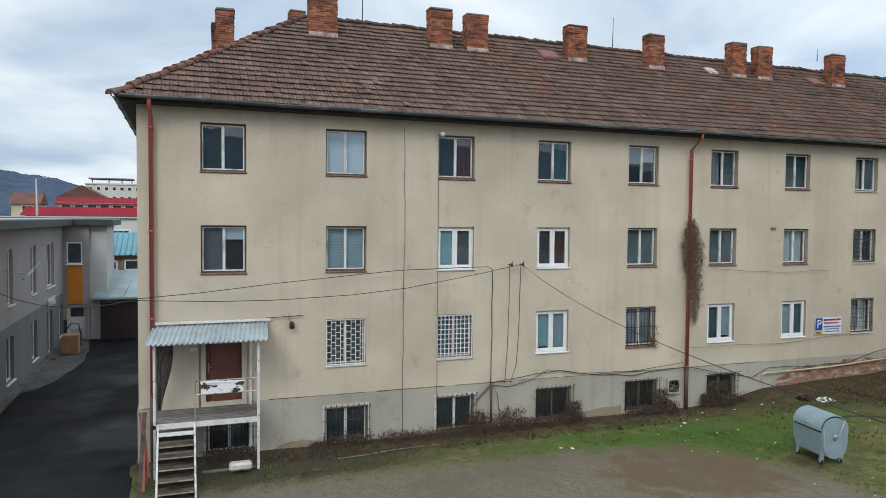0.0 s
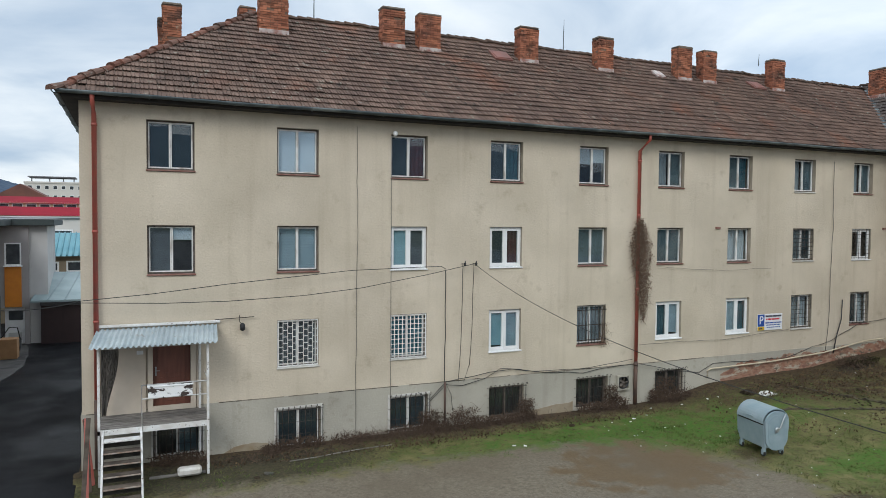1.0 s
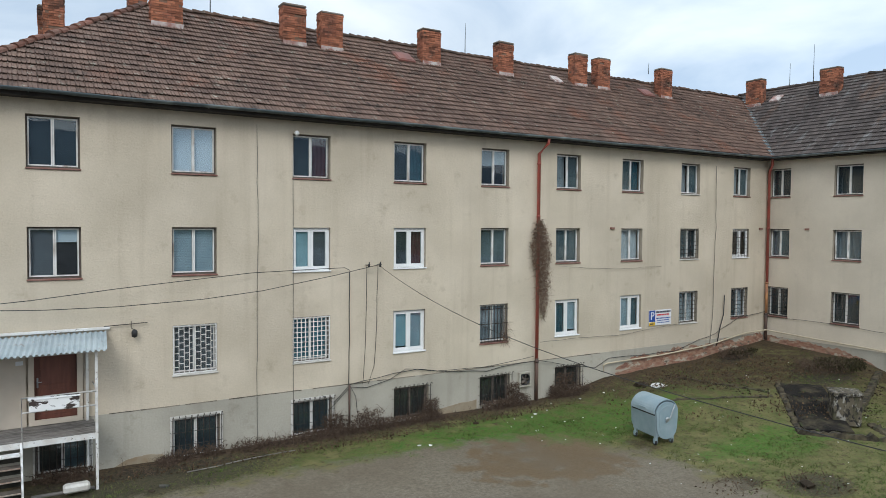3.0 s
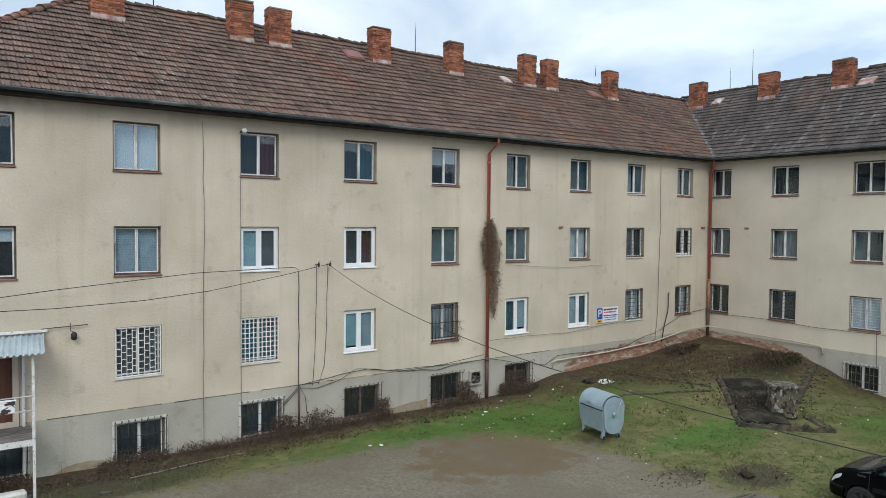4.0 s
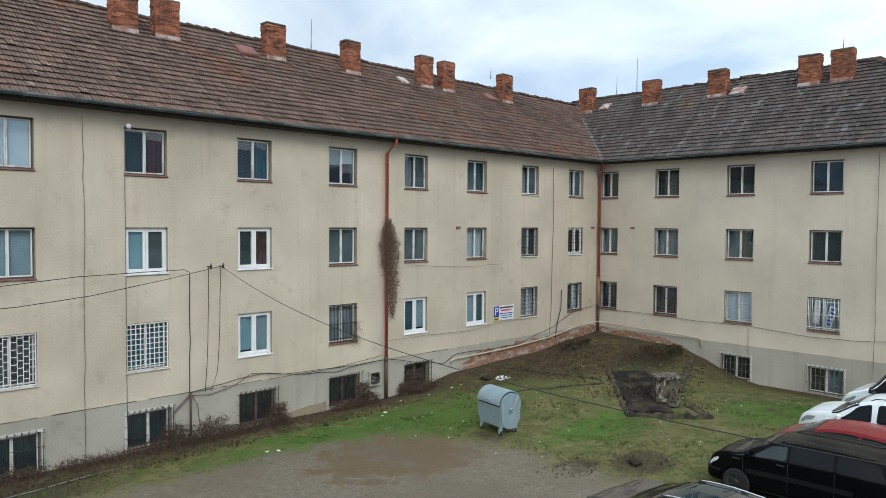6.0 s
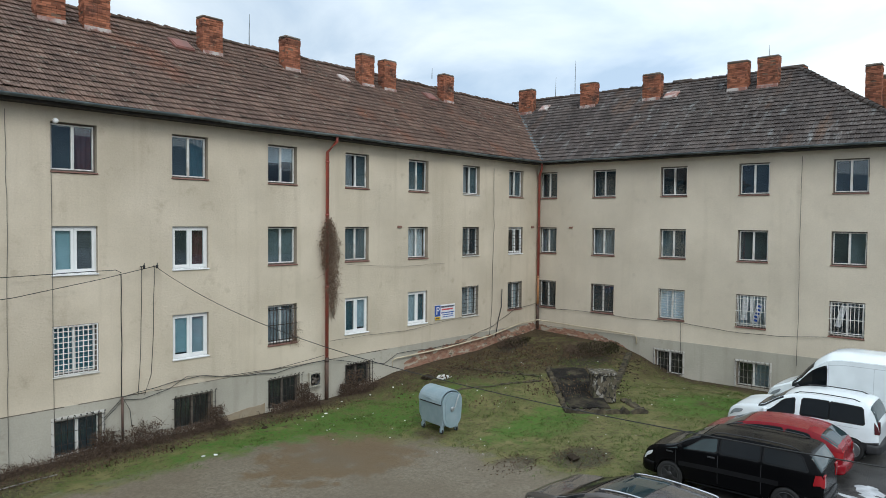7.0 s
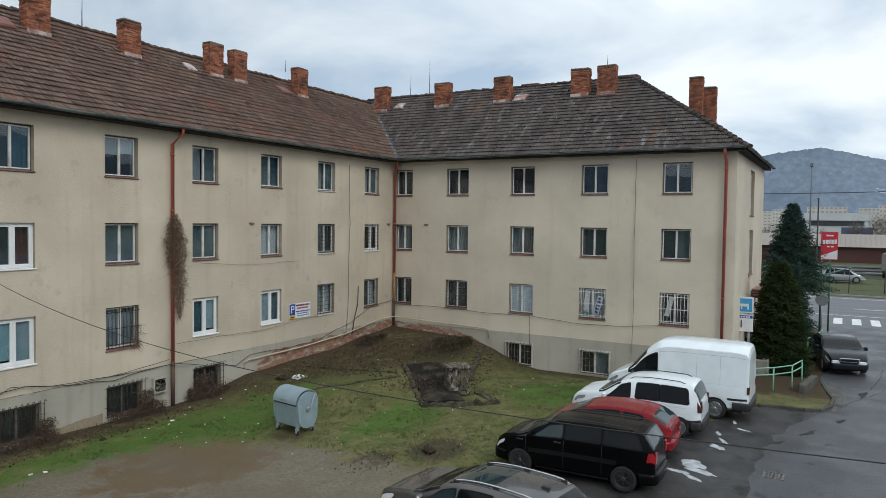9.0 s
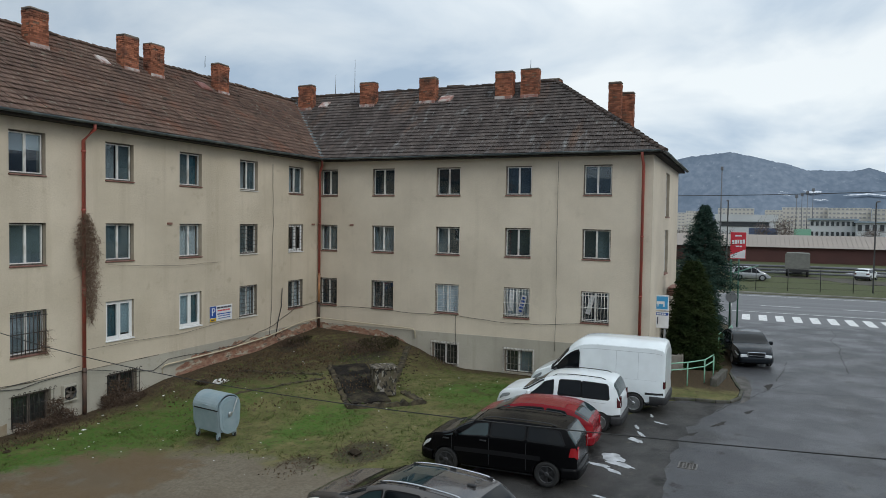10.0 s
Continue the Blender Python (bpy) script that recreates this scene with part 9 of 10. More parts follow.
def plain_wall(name, m, u0, u1, z0, z1, holes, thick, mats, parent):
    keep = parent
    us = sorted({u0, u1, *[h[0] for h in holes], *[h[1] for h in holes]})
    zs = sorted({z0, z1, *[h[2] for h in holes], *[h[3] for h in holes]})
    bm = bmesh.new()
    for a, b in zip(us, us[1:]):
        for c, e in zip(zs, zs[1:]):
            if any(h[0] < (a + b) / 2 < h[1] and h[2] < (c + e) / 2 < h[3] for h in holes):
                continue
            for d in (0, thick):
                bm.faces.new([bm.verts.new(p) for p in ((a, d, c), (b, d, c), (b, d, e), (a, d, e))])
    for a, b, c, e in holes:
        ring = [(a, c), (b, c), (b, e), (a, e)]
        for (p, q), (r, s) in zip(ring, ring[1:] + ring[:1]):
            bm.faces.new([bm.verts.new(t) for t in ((p, 0, q), (r, 0, s), (r, thick, s), (p, thick, q))])
    for p, q, r, s in ((u0, z0, u1, z0), (u1, z0, u1, z1), (u1, z1, u0, z1), (u0, z1, u0, z0)):
        bm.faces.new([bm.verts.new(c) for c in ((p, 0, q), (p, thick, q), (r, thick, s), (r, 0, s))])
    bmesh.ops.remove_doubles(bm, verts=bm.verts, dist=1e-5)
    bmesh.ops.transform(bm, matrix=m, verts=bm.verts)
    return part(name, bm, mats, keep)


def plain_window(m, h, parent, frame_m="pvc", mull=True, sill=True):
    u0, u1, z0, z1 = h
    bm = bmesh.new()
    frame_ring(bm, u0, u1, z0, z1, 0.12, 0.19, 0.07)
    if mull:
        box(bm, (u0 + u1) / 2 - 0.04, (u0 + u1) / 2 + 0.04, 0.12, 0.19, z0 + 0.07, z1 - 0.07)
    bmesh.ops.transform(bm, matrix=m, verts=bm.verts)
    w = part("window", bm, M[frame_m], parent)
    bm = bmesh.new()
    box(bm, u0 + 0.06, u1 - 0.06, 0.15, 0.16, z0 + 0.06, z1 - 0.06)
    bmesh.ops.transform(bm, matrix=m, verts=bm.verts)
    part("pane", bm, M["dark_pane"], w)
    if sill:
        bm = bmesh.new()
        rbox(bm, u0 - 0.05, u1 + 0.05, -0.08, 0.13, z0 - 0.05, z0 - 0.002, 0.008)
        bmesh.ops.transform(bm, matrix=m, verts=bm.verts)
        part("sill", bm, M["pvc"], w)
    return w


plain_wall("wall_upper", MG, 24.0, 41.5, 2.55, 6.1, G_UP, 0.3, M["grey_render"], grey)
plain_wall("wall_lower", Matrix.Translation((0.01, 0, 0)) @ MG, 24.0, 41.5, -0.3, 2.55, G_LOW, 0.3, M["dark_render"], grey)
for h in G_UP + [G_LOW[0], G_LOW[1], G_LOW[3]]:
    plain_window(MG, h, grey)
w = plain_window(MG, G_LOW[2], grey, sill=False)
bm = bmesh.new()
box(bm, -14, -6.31, 24.0, 41.5, -0.3, 0.0)
box(bm, -14.0, -6.35, 24.0, 24.3, 0, 6.1)
box(bm, -14.0, -6.35, 24.3, 41.5, 2.5, 2.7)
box(bm, -10.0, -9.8, 24.3, 41.5, 2.71, 6.05)
box(bm, -10.0, -9.8, 24.3, 41.5, 0.0, 2.49)
part("inner_wall", bm, M["dark_render"], grey)
bm = bmesh.new()
rbox(bm, -14.2, -5.45, 23.5, 41.2, 6.10, 6.42, 0.02)
rbox(bm, -14.2, -3.55, 41.2, 46.5, 6.10, 6.42, 0.02)
part("roof", bm, M["fascia"], grey, "flat roof with a dark green-grey fascia")
bm = bmesh.new()
box(bm, -14.1, -5.6, 23.6, 41.2, 6.424, 6.45)
box(bm, -14.1, -3.7, 41.2, 46.4, 6.424, 6.45)
part("roof_sheet", bm, M["membrane"], grey)
# bay at the far end: window over an orange panel over a door
bm = bmesh.new()
box(bm, -6.0, -5.80, 41.5, 45.9, 1.9, 6.1)
box(bm, -5.06, -4.72, 41.5, 45.9, 1.9, 6.1)
box(bm, -5.80, -5.06, 41.5, 41.8, 5.22, 6.1)
box(bm, -5.80, -5.06, 42.2, 45.9, 1.9, 6.1)
box(bm, -4.95, -4.72, 41.55, 45.9, -0.2, 1.9)
part("bay_wall", bm, M["grey_render"], grey)
bm = bmesh.new()
box(bm, -4.72, -3.90, 41.7, 45.9, 2.1, 6.1)
box(bm, -4.72, -4.22, 41.7, 41.95, -0.2, 2.1)
part("pale_wall", bm, M["pale_render"], grey)
bm = bmesh.new()
box(bm, -5.80, -5.06, 41.46, 41.6, 1.95, 4.02)
part("orange_panel", bm, M["orange"], grey)
plain_window(Matrix.Translation((0, 41.4, 0)), (-5.80, -5.06, 4.06, 5.22), grey, mull=False)
bm = bmesh.new()
box(bm, -5.85, -4.95, 41.75, 41.85, -0.05, 1.88)
dr = part("door", bm, M["sign_white"], grey, "white door with an upper pane")
bm = bmesh.new()
box(bm, -5.68, -5.05, 41.735, 41.748, 1.25, 1.75)
part("pane", bm, M["dark_pane"], dr)
bm = bmesh.new()
box(bm, -5.70, -5.10, 41.738, 41.748, 0.2, 0.6)
part("door_panel", bm, M["pale_render"], dr)
# lit letters on the facade
lettering("SERVIS", 0.62, Matrix.Translation((-5.93, 36.9, 2.50)) @ pose(0, 0, 0, 90, 0, 90), M["sign_white"], grey, depth=0.03)
bm = bmesh.new()
tube(bm, [(-5.98, 28.6, 4.6), (-5.3, 28.9, 4.5), (-5.3, 31.2, 4.75)], 0.02, 5)
tube(bm, [(-5.3, 28.2, 4.35), (-5.3, 29.9, 4.55)], 0.04, 5)
for k in range(5):
    tube(bm, [(-5.45, 28.9 + 0.4 * k, 4.52 + 0.05 * k), (-5.15, 28.9 + 0.4 * k, 4.52 + 0.05 * k)], 0.008, 4)
solo("roof_aerial", bm, M["steel"], "thin metal aerial fixed to the grey facade", "aerial")
bm = bmesh.new()
rbox(bm, -6.0, -5.72, 26, 36.0, 0.013, 0.10, 0.02)
rbox(bm, -6.0, -5.50, 36.0, 41.4, 0.013, 0.12, 0.02)
tagged(part("pavement_alley", bm, M["patch"]), "narrow raised concrete path along the workshop", "pavement", kind="structure")
bm = bmesh.new()
rbox(bm, -5.45, -4.75, 37.2, 37.9, 0.032, 0.95, 0.02)
solo("cardboard_box", bm, M["cardboard"], "brown cardboard box standing by the workshop wall", "box")
ct = thing("garden_cart", (-5.0, 38.6, 0.14), "dark hand cart with a curved handle", "cart")
bm = bmesh.new()
tube(bm, [(-5.5, 38.2, 0.9), (-5.2, 38.3, 1.35), (-4.9, 38.5, 1.3), (-4.8, 38.8, 0.6)], 0.025, 6)
part("handle", bm, M["trim"], ct)
bm = bmesh.new()
rbox(bm, -5.2, -4.8, 38.4, 39.1, 0.35, 0.75, 0.05)
part("tray", bm, M["trim"], ct)
for x in (-5.15, -4.85):
    bm = bmesh.new()
    lathe(bm, [(0.05, -0.03), (0.16, -0.03), (0.18, 0), (0.16, 0.03), (0.05, 0.03)], 14, Matrix.Translation((x, 38.7, 0.32)) @ pose(0, 0, 0, 0, 90, 0))
    part("wheel", bm, M["rubber"], ct)

sheet("pavement_apron", [(-5.75, 29.5), (-5.2, 30.0), (-4.75, 32.0), (-4.3, 35.2), (-4.4, 38.0), (-4.65, 40.7), (-5.0, 41.3), (-5.75, 41.3)], 0.03, 0.05, M["apron"], "worn light concrete before the workshop door", "pavement", jag=0.06, seed=9)

# garage with a lean-to roof
gar = thing("garage", (-3.0, 42, 0), "garage with maroon door under a pale seamed metal roof", "garage")
bm = bmesh.new()
box(bm, -4.2, -1.2, 41.3, 41.4, -0.1, 1.98)
gd = part("door", bm, M["garage"], gar)
for k in range(12):
    bm = bmesh.new()
    box(bm, -4.2 + k * 0.25, -4.2 + k * 0.25 + 0.02, 41.285, 41.3, 0.0, 1.95)
    part("rib", bm, M["garage"], gd)
bm = bmesh.new()
box(bm, -4.22, 0.6, 41.45, 46.0, -0.1, 2.0)
box(bm, -4.22, 0.6, 41.2, 41.45, 1.985, 2.2)
part("wall", bm, M["dark_render"], gar)
bm = bmesh.new()
v = [(-4.62, 40.9, 2.20), (0.8, 40.9, 2.20), (0.8, 45.0, 3.36), (-3.92, 45.0, 3.36)]
lo = [bm.verts.new(c) for c in v]
hi = [bm.verts.new((c[0], c[1], c[2] + 0.1)) for c in v]
bm.faces.new(hi)
bm.faces.new(lo[::-1])
for k in range(4):
    bm.faces.new((lo[k], lo[(k + 1) % 4], hi[(k + 1) % 4], hi[k]))
gr_ = part("roof", bm, M["seam_roof"], gar)
for k in range(8):
    t = k / 7
    a, b = Vector(v[0]).lerp(Vector(v[1]), t), Vector(v[3]).lerp(Vector(v[2]), t)
    bm = bmesh.new()
    tube(bm, [a + Vector((0, 0, 0.11)), b + Vector((0, 0, 0.11))], 0.025, 5)
    part("seam", bm, M["seam_roof"], gr_)


def simple_house(name, x0, x1, y0, y1, h, roof_h, wall_m, roof_m, label, axis="x", windows=(), flat=False, cat="house"):
    """A far house: walls, pitched or flat roof, windows on the sides that face the yard."""
    t = thing(name, ((x0 + x1) / 2, (y0 + y1) / 2, 0), label, cat)
    bm = bmesh.new()
    box(bm, x0, x1, y0, y1, -0.5, h)
    part("wall", bm, M[wall_m], t)
    bm = bmesh.new()
    o = 0.4
    if flat:
        rbox(bm, x0 - 0.2, x1 + 0.2, y0 - 0.2, y1 + 0.2, h + 0.002, h + roof_h, 0.05)
    elif axis == "x":
        ym = (y0 + y1) / 2
        a = [(x0 - o, y0 - o, h - 0.1), (x1 + o, y0 - o, h - 0.1), (x1 + o, ym, h + roof_h), (x0 - o, ym, h + roof_h), (x0 - o, y1 + o, h - 0.1), (x1 + o, y1 + o, h - 0.1)]
        q = [bm.verts.new(c) for c in a]
        for f in ((0, 1, 2, 3), (3, 2, 5, 4), (0, 3, 4), (1, 5, 2), (0, 4, 5, 1)):
            bm.faces.new([q[i] for i in f])
    else:
        xm = (x0 + x1) / 2
        a = [(x0 - o, y0 - o, h - 0.1), (x0 - o, y1 + o, h - 0.1), (xm, y1 + o, h + roof_h), (xm, y0 - o, h + roof_h), (x1 + o, y0 - o, h - 0.1), (x1 + o, y1 + o, h - 0.1)]
        q = [bm.verts.new(c) for c in a]
        for f in ((0, 3, 2, 1), (3, 4, 5, 2), (0, 4, 3), (1, 2, 5), (0, 1, 5, 4)):
            bm.faces.new([q[i] for i in f])
    part("roof", bm, M[roof_m], t)
    for side, u0, u1, z0, z1 in windows:
        bm = bmesh.new()
        if side == "s":
            frame_ring(bm, u0, u1, z0, z1, y0 - 0.06, y0 - 0.002, 0.1)
        else:
            b2 = bmesh.new()
            frame_ring(b2, u0, u1, z0, z1, 0.002, 0.06, 0.1)
            join(bm, b2, Matrix(((0, -1, 0, x0), (1, 0, 0, 0), (0, 0, 1, 0), (0, 0, 0, 1))))
        wv = part("window", bm, M["pvc"], t)
        bm = bmesh.new()
        if side == "s":
            box(bm, u0 + 0.1, u1 - 0.1, y0 - 0.03, y0 - 0.002, z0 + 0.1, z1 - 0.1)
        else:
            box(bm, x0 - 0.03, x0 - 0.002, u0 + 0.1, u1 - 0.1, z0 + 0.1, z1 - 0.1)
        part("pane", bm, M["dark_pane"], wv)
    return t


tan = simple_house("annex_house", -9, 6, 50, 56, 4.2, 1.3, "tan", "teal_roof", "tan annex with blue-green sheet roof", windows=[("s", -4.4, -4.05, 3.1, 3.75), ("s", -3.65, -2.6, 3.1, 3.8), ("s", -2.4, -1.2, 3.1, 3.8)])
bm = bmesh.new()
for k in range(46):
    x = -9.2 + k * 0.33
    tube(bm, [(x, 49.6, 4.15), (x, 53.0, 5.54)], 0.045, 5)
part("roof_ribs", bm, M["teal_roof"], tan)
simple_house("white_hall", -22, 8, 60, 72, 6.42, 0.15, "flat_white", "membrane", "long white hall with flat roof", flat=True, windows=[("s", -5.6, -3.9, 4.9, 5.6), ("s", -3.2, -1.2, 4.9, 5.6)], cat="hall")
simple_house("red_roof_hall", -15.6, 6, 84, 90, 6.75, 0.85, "cream", "red_roof", "cream hall with crimson sheet roof", cat="hall")
simple_house("red_roof_hall", -13.8, 8, 92, 100, 8.15, 0.75, "cream", "red_roof", "cream hall with crimson roof and window row",
             windows=[("s", -13.4 + 1.35 * k, -12.3 + 1.35 * k, 7.45, 8.02) for k in range(14)], cat="hall")
simple_house("old_house", -16.3, -10.4, 110, 118, 9.2, 1.75, "cream", "old_red_roof", "old house with clay tile roof", axis="y")
simple_house("old_house", -23.0, -19.7, 115, 121, 8.4, 1.6, "cream", "old_red_roof", "small cream house with clay tile roof", windows=[("s", -21.7, -21.1, 6.9, 8.1), ("s", -20.9, -20.3, 6.9, 8.1)])
flat_a = simple_house("apartment_block", -27.0, -11.5, 230, 242, 16.0, 0.5, "flat_white", "flat_white", "pale apartment block with rooftop canopy", flat=True,
                      windows=[("s", -26.2 + 2.1 * k, -25.1 + 2.1 * k, z, z + 1.1) for k in range(7) for z in (14.3, 11.6)], cat="building")
bm = bmesh.new()
box(bm, -26.3, -14.3, 231, 240, 17.75, 18.05)
for x in (-25.5, -21, -17.5, -14.8):
    box(bm, x, x + 0.3, 231.5, 231.8, 16.5, 17.75)
part("roof_canopy", bm, M["dark_render"], flat_a)
bm = bmesh.new()
tube(bm, [(-14.2, 82.5, 0), (-14.2, 82.5, 10.4), (-13.3, 82.5, 10.6)], 0.14, 6)
solo("street_lamp", bm, M["hall_white"], "tall pale street lamp between the roofs", "lamp")

# ---- towards the main road ----
def needle_tree(name, x, y, h, w, seed, leaf, label, base=0.0, taper=1.0, tiers=30, per=26, ragged=0.12, lift=0.02):
    """Conifer: trunk, whorls of limbs and many small drooping needle sprays."""
    rnd = random.Random(seed)
    t = thing(name, (x, y, base), label, "tree")
    bm = bmesh.new()
    tube(bm, [(x, y, base - 0.2), (x + 0.03, y, base + h * 0.5), (x, y, base + h * 0.97)], [w * 0.06, w * 0.04, 0.012], 8)
    for k in range(tiers):
        f = (k + 0.5) / tiers
        z = base + h * (lift + (0.98 - lift) * f)
        for j in range(3):
            a = rnd.uniform(0, 6.283)
            r = w / 2 * (1 - f) ** taper * rnd.uniform(0.6, 0.9)
            tube(bm, [(x, y, z), (x + r * math.cos(a), y + r * math.sin(a), z - 0.12 * r)], [0.018, 0.006], 4)
    part("trunk", bm, M["bark"], t)
    verts, faces = [], []
    for k in range(tiers):
        f = (k + rnd.random()) / tiers
        z = base + h * (lift + (0.98 - lift) * f)
        rad = w / 2 * min(1.0, (1 - f) ** taper * 1.05 + 0.03) * (0.92 + 0.08 * math.sin(k * 2.1 + seed))
        for j in range(int(per * (0.4 + (1 - f)))):
            a = rnd.uniform(0, 6.283)
            lobed = 0.88 + ragged * (math.sin(a * 5 + k * 0.9 + seed) + 1.3 * noise.noise((a * 1.1, k * 0.35, seed)))
            for i in range(7):
                rr_ = rad * lobed * (0.35 + 0.65 * (i + rnd.random()) / 7)
                c = Vector((x + rr_ * math.cos(a) + rnd.gauss(0, 0.04), y + rr_ * math.sin(a) + rnd.gauss(0, 0.04), z - 0.18 * rr_ + rnd.gauss(0, 0.05)))
                out = Vector((math.cos(a + rnd.gauss(0, 0.6)), math.sin(a + rnd.gauss(0, 0.6)), rnd.gauss(-0.15, 0.35))).normalized()
                s = out.cross(Vector((rnd.gauss(0, 0.4), rnd.gauss(0, 0.4), 1))).normalized()
                ln, wd = rnd.uniform(0.10, 0.22), rnd.uniform(0.03, 0.07)
                b = len(verts)
                verts += [tuple(c - s * wd), tuple(c + out * ln * 0.5 + Vector((0, 0, 0.02))), tuple(c + s * wd), tuple(c + out * ln)]
                faces += [(b, b + 1, b + 3), (b + 1, b + 2, b + 3)]
    ob = new("crown", quick_mesh("crown", verts, faces, leaf))
    ob.parent, ob.matrix_parent_inverse = t, world_of(t).inverted()
    return t


needle_tree("spruce_tree", 34.7, 2.35, 4.95, 2.9, 3, M["leaf_dark"], "dense dark green clipped spruce by the railing", 0.1, 0.46, 64, 95)
needle_tree("spruce_tree", 44.0, 2.45, 7.95, 3.9, 7, M["leaf_blue"], "tall blue-green spruce behind the building end", 0.0, 0.72, 52, 80, 0.32, 0.40)
needle_tree("spruce_tree", 41.2, 2.1, 4.6, 2.5, 9, M["leaf_blue"], "shorter blue-green spruce beside a taller one", 0.0, 0.7, 44, 60, 0.25)

# planted bed with kerb, railing and low wall
sheet("pavement_bed", [(27.6, 3.6), (27.75, 2.5), (27.95, 1.7), (28.0, 1.0), (28.2, 0.55), (29.0, 0.26), (30.2, 0.2), (31.5, 0.45), (33.5, 0.7), (33.5, 3.6)], 0.10, 0.2, M["ground"],
      "bare soil bed along the building end", "ground", jag=0.03)
kp = [(27.55, 3.0), (27.68, 2.45), (27.88, 1.7), (27.92, 1.0), (28.1, 0.5), (28.9, 0.18), (30.2, 0.1), (31.5, 0.35), (33.6, 0.62)]
for (x0, y0), (x1, y1) in zip(kp, kp[1:]):
    n = max(1, int(math.hypot(x1 - x0, y1 - y0) / 0.9))
    for k in range(n):
        a, b = Vector((x0 + (x1 - x0) * k / n, y0 + (y1 - y0) * k / n, 0)), Vector((x0 + (x1 - x0) * (k + 1) / n, y0 + (y1 - y0) * (k + 1) / n, 0))
        ln = (b - a).length
        bm = bmesh.new()
        rbox(bm, 0.005, ln - 0.005, -0.06, 0.06, -0.1, 0.115, 0.02)
        bmesh.ops.transform(bm, matrix=Matrix.Translation(a) @ pose(0, 0, 0, 0, 0, math.degrees(math.atan2(b.y - a.y, b.x - a.x))), verts=bm.verts)
        solo("kerb_stone", bm, M["kerb"], "worn grey kerb stone at the bed edge", "kerb", "kerb stones", kind="structure")


def railing(pts_, name, label, h=0.95, base=0.1):
    t = thing(name, (*pts_[0], base), label, "railing")
    for i, (x, y) in enumerate(pts_):
        bm = bmesh.new()
        tube(bm, [(x, y, base - 0.1), (x, y, base + h)], 0.028, 8)
        part("post", bm, M["green_rail"], t)
    for z in (h, h * 0.72):
        bm = bmesh.new()
        tube(bm, [(x, y, base + z + (0.06 if i == len(pts_) - 1 else 0)) for i, (x, y) in enumerate(pts_)], 0.024, 8)
        part("rail", bm, M["green_rail"], t)
    return t


railing([(28.9, 3.3), (30.0, 2.15), (30.9, 1.55), (32.0, 1.25)], "railing", "mint green tubular railing round the bed")
railing([(38.9, 1.3), (40.4, 0.95), (42.2, 0.75)], "railing", "mint green tubular railing at the lane")
bm = bmesh.new()
rbox(bm, -0.13, 0.13, 0, 2.2, -0.15, 0.40, 0.04)
bmesh.ops.transform(rough_up(bm, 0.06), matrix=Matrix.Translation((30.31, 1.18, 0.05)) @ pose(0, 0, 0, 0, 0, -99), verts=bm.verts)
solo("bed_wall", bm, M["kerb"], "low mossy concrete wall at the bed corner", "wall")
# low retaining wall and entrance roof at the wing's end
bm = bmesh.new()
rbox(bm, 33.0, 33.25, 2.6, 3.6, 0.0, 0.75, 0.02)
rbox(bm, 33.25, 40, 2.6, 2.85, 0.0, 0.75, 0.02)
solo("retaining_wall", bm, M["concrete"], "low concrete wall below the wing end", "wall")
bm = bmesh.new()
for k in range(4):
    rbox(bm, 36.4, 38.4, 2.5 + 0.0, 3.66, 3.1 + 0.12 * k, 3.16 + 0.12 * k, 0.01)
part("entrance_canopy", bm, M["sill_red"], house, "red slatted entrance canopy")

# pylon with two panels
py_ = thing("notice_pylon", (32.5, 3.5, 0), "pole with a blue and a white sign panel", "sign")
bm = bmesh.new()
tube(bm, [(32.55, 3.35, 0), (32.55, 3.35, 3.4)], 0.05, 8)
part("pole", bm, M["steel"], py_)
for z0_, z1_, cm in ((2.82, 3.50, "sign_white"), (2.03, 2.76, "sign_white")):
    bm = bmesh.new()
    rbox(bm, 32.42, 32.48, 3.18, 3.86, z0_, z1_, 0.01)
    part("panel", bm, M[cm], py_)
bm = bmesh.new()
box(bm, 32.412, 32.418, 3.23, 3.81, 2.88, 3.44)
part("blue_face", bm, M["sign_cyan"], py_)
bm = bmesh.new()
box(bm, 32.404, 32.410, 3.36, 3.70, 3.10, 3.22)
box(bm, 32.404, 32.410, 3.36, 3.42, 2.98, 3.10)
box(bm, 32.404, 32.410, 3.62, 3.66, 2.98, 3.10)
part("white_mark", bm, M["sign_white"], py_)
bm = bmesh.new()
box(bm, 32.412, 32.418, 3.20, 3.84, 2.60, 2.72)
part("blue_strip", bm, M["sign_blue"], py_)
for k in range(5):
    bm = bmesh.new()
    box(bm, 32.404, 32.410, 3.30 + 0.10 * k, 3.37 + 0.10 * k, 2.63, 2.69)
    part("text_bar", bm, M["sign_white"], py_)
lettering("1", 0.48, Matrix.Translation((32.405, 3.64, 2.34)) @ pose(0, 0, 0, 90, 0, -90), M["ink"], py_, align="CENTER")

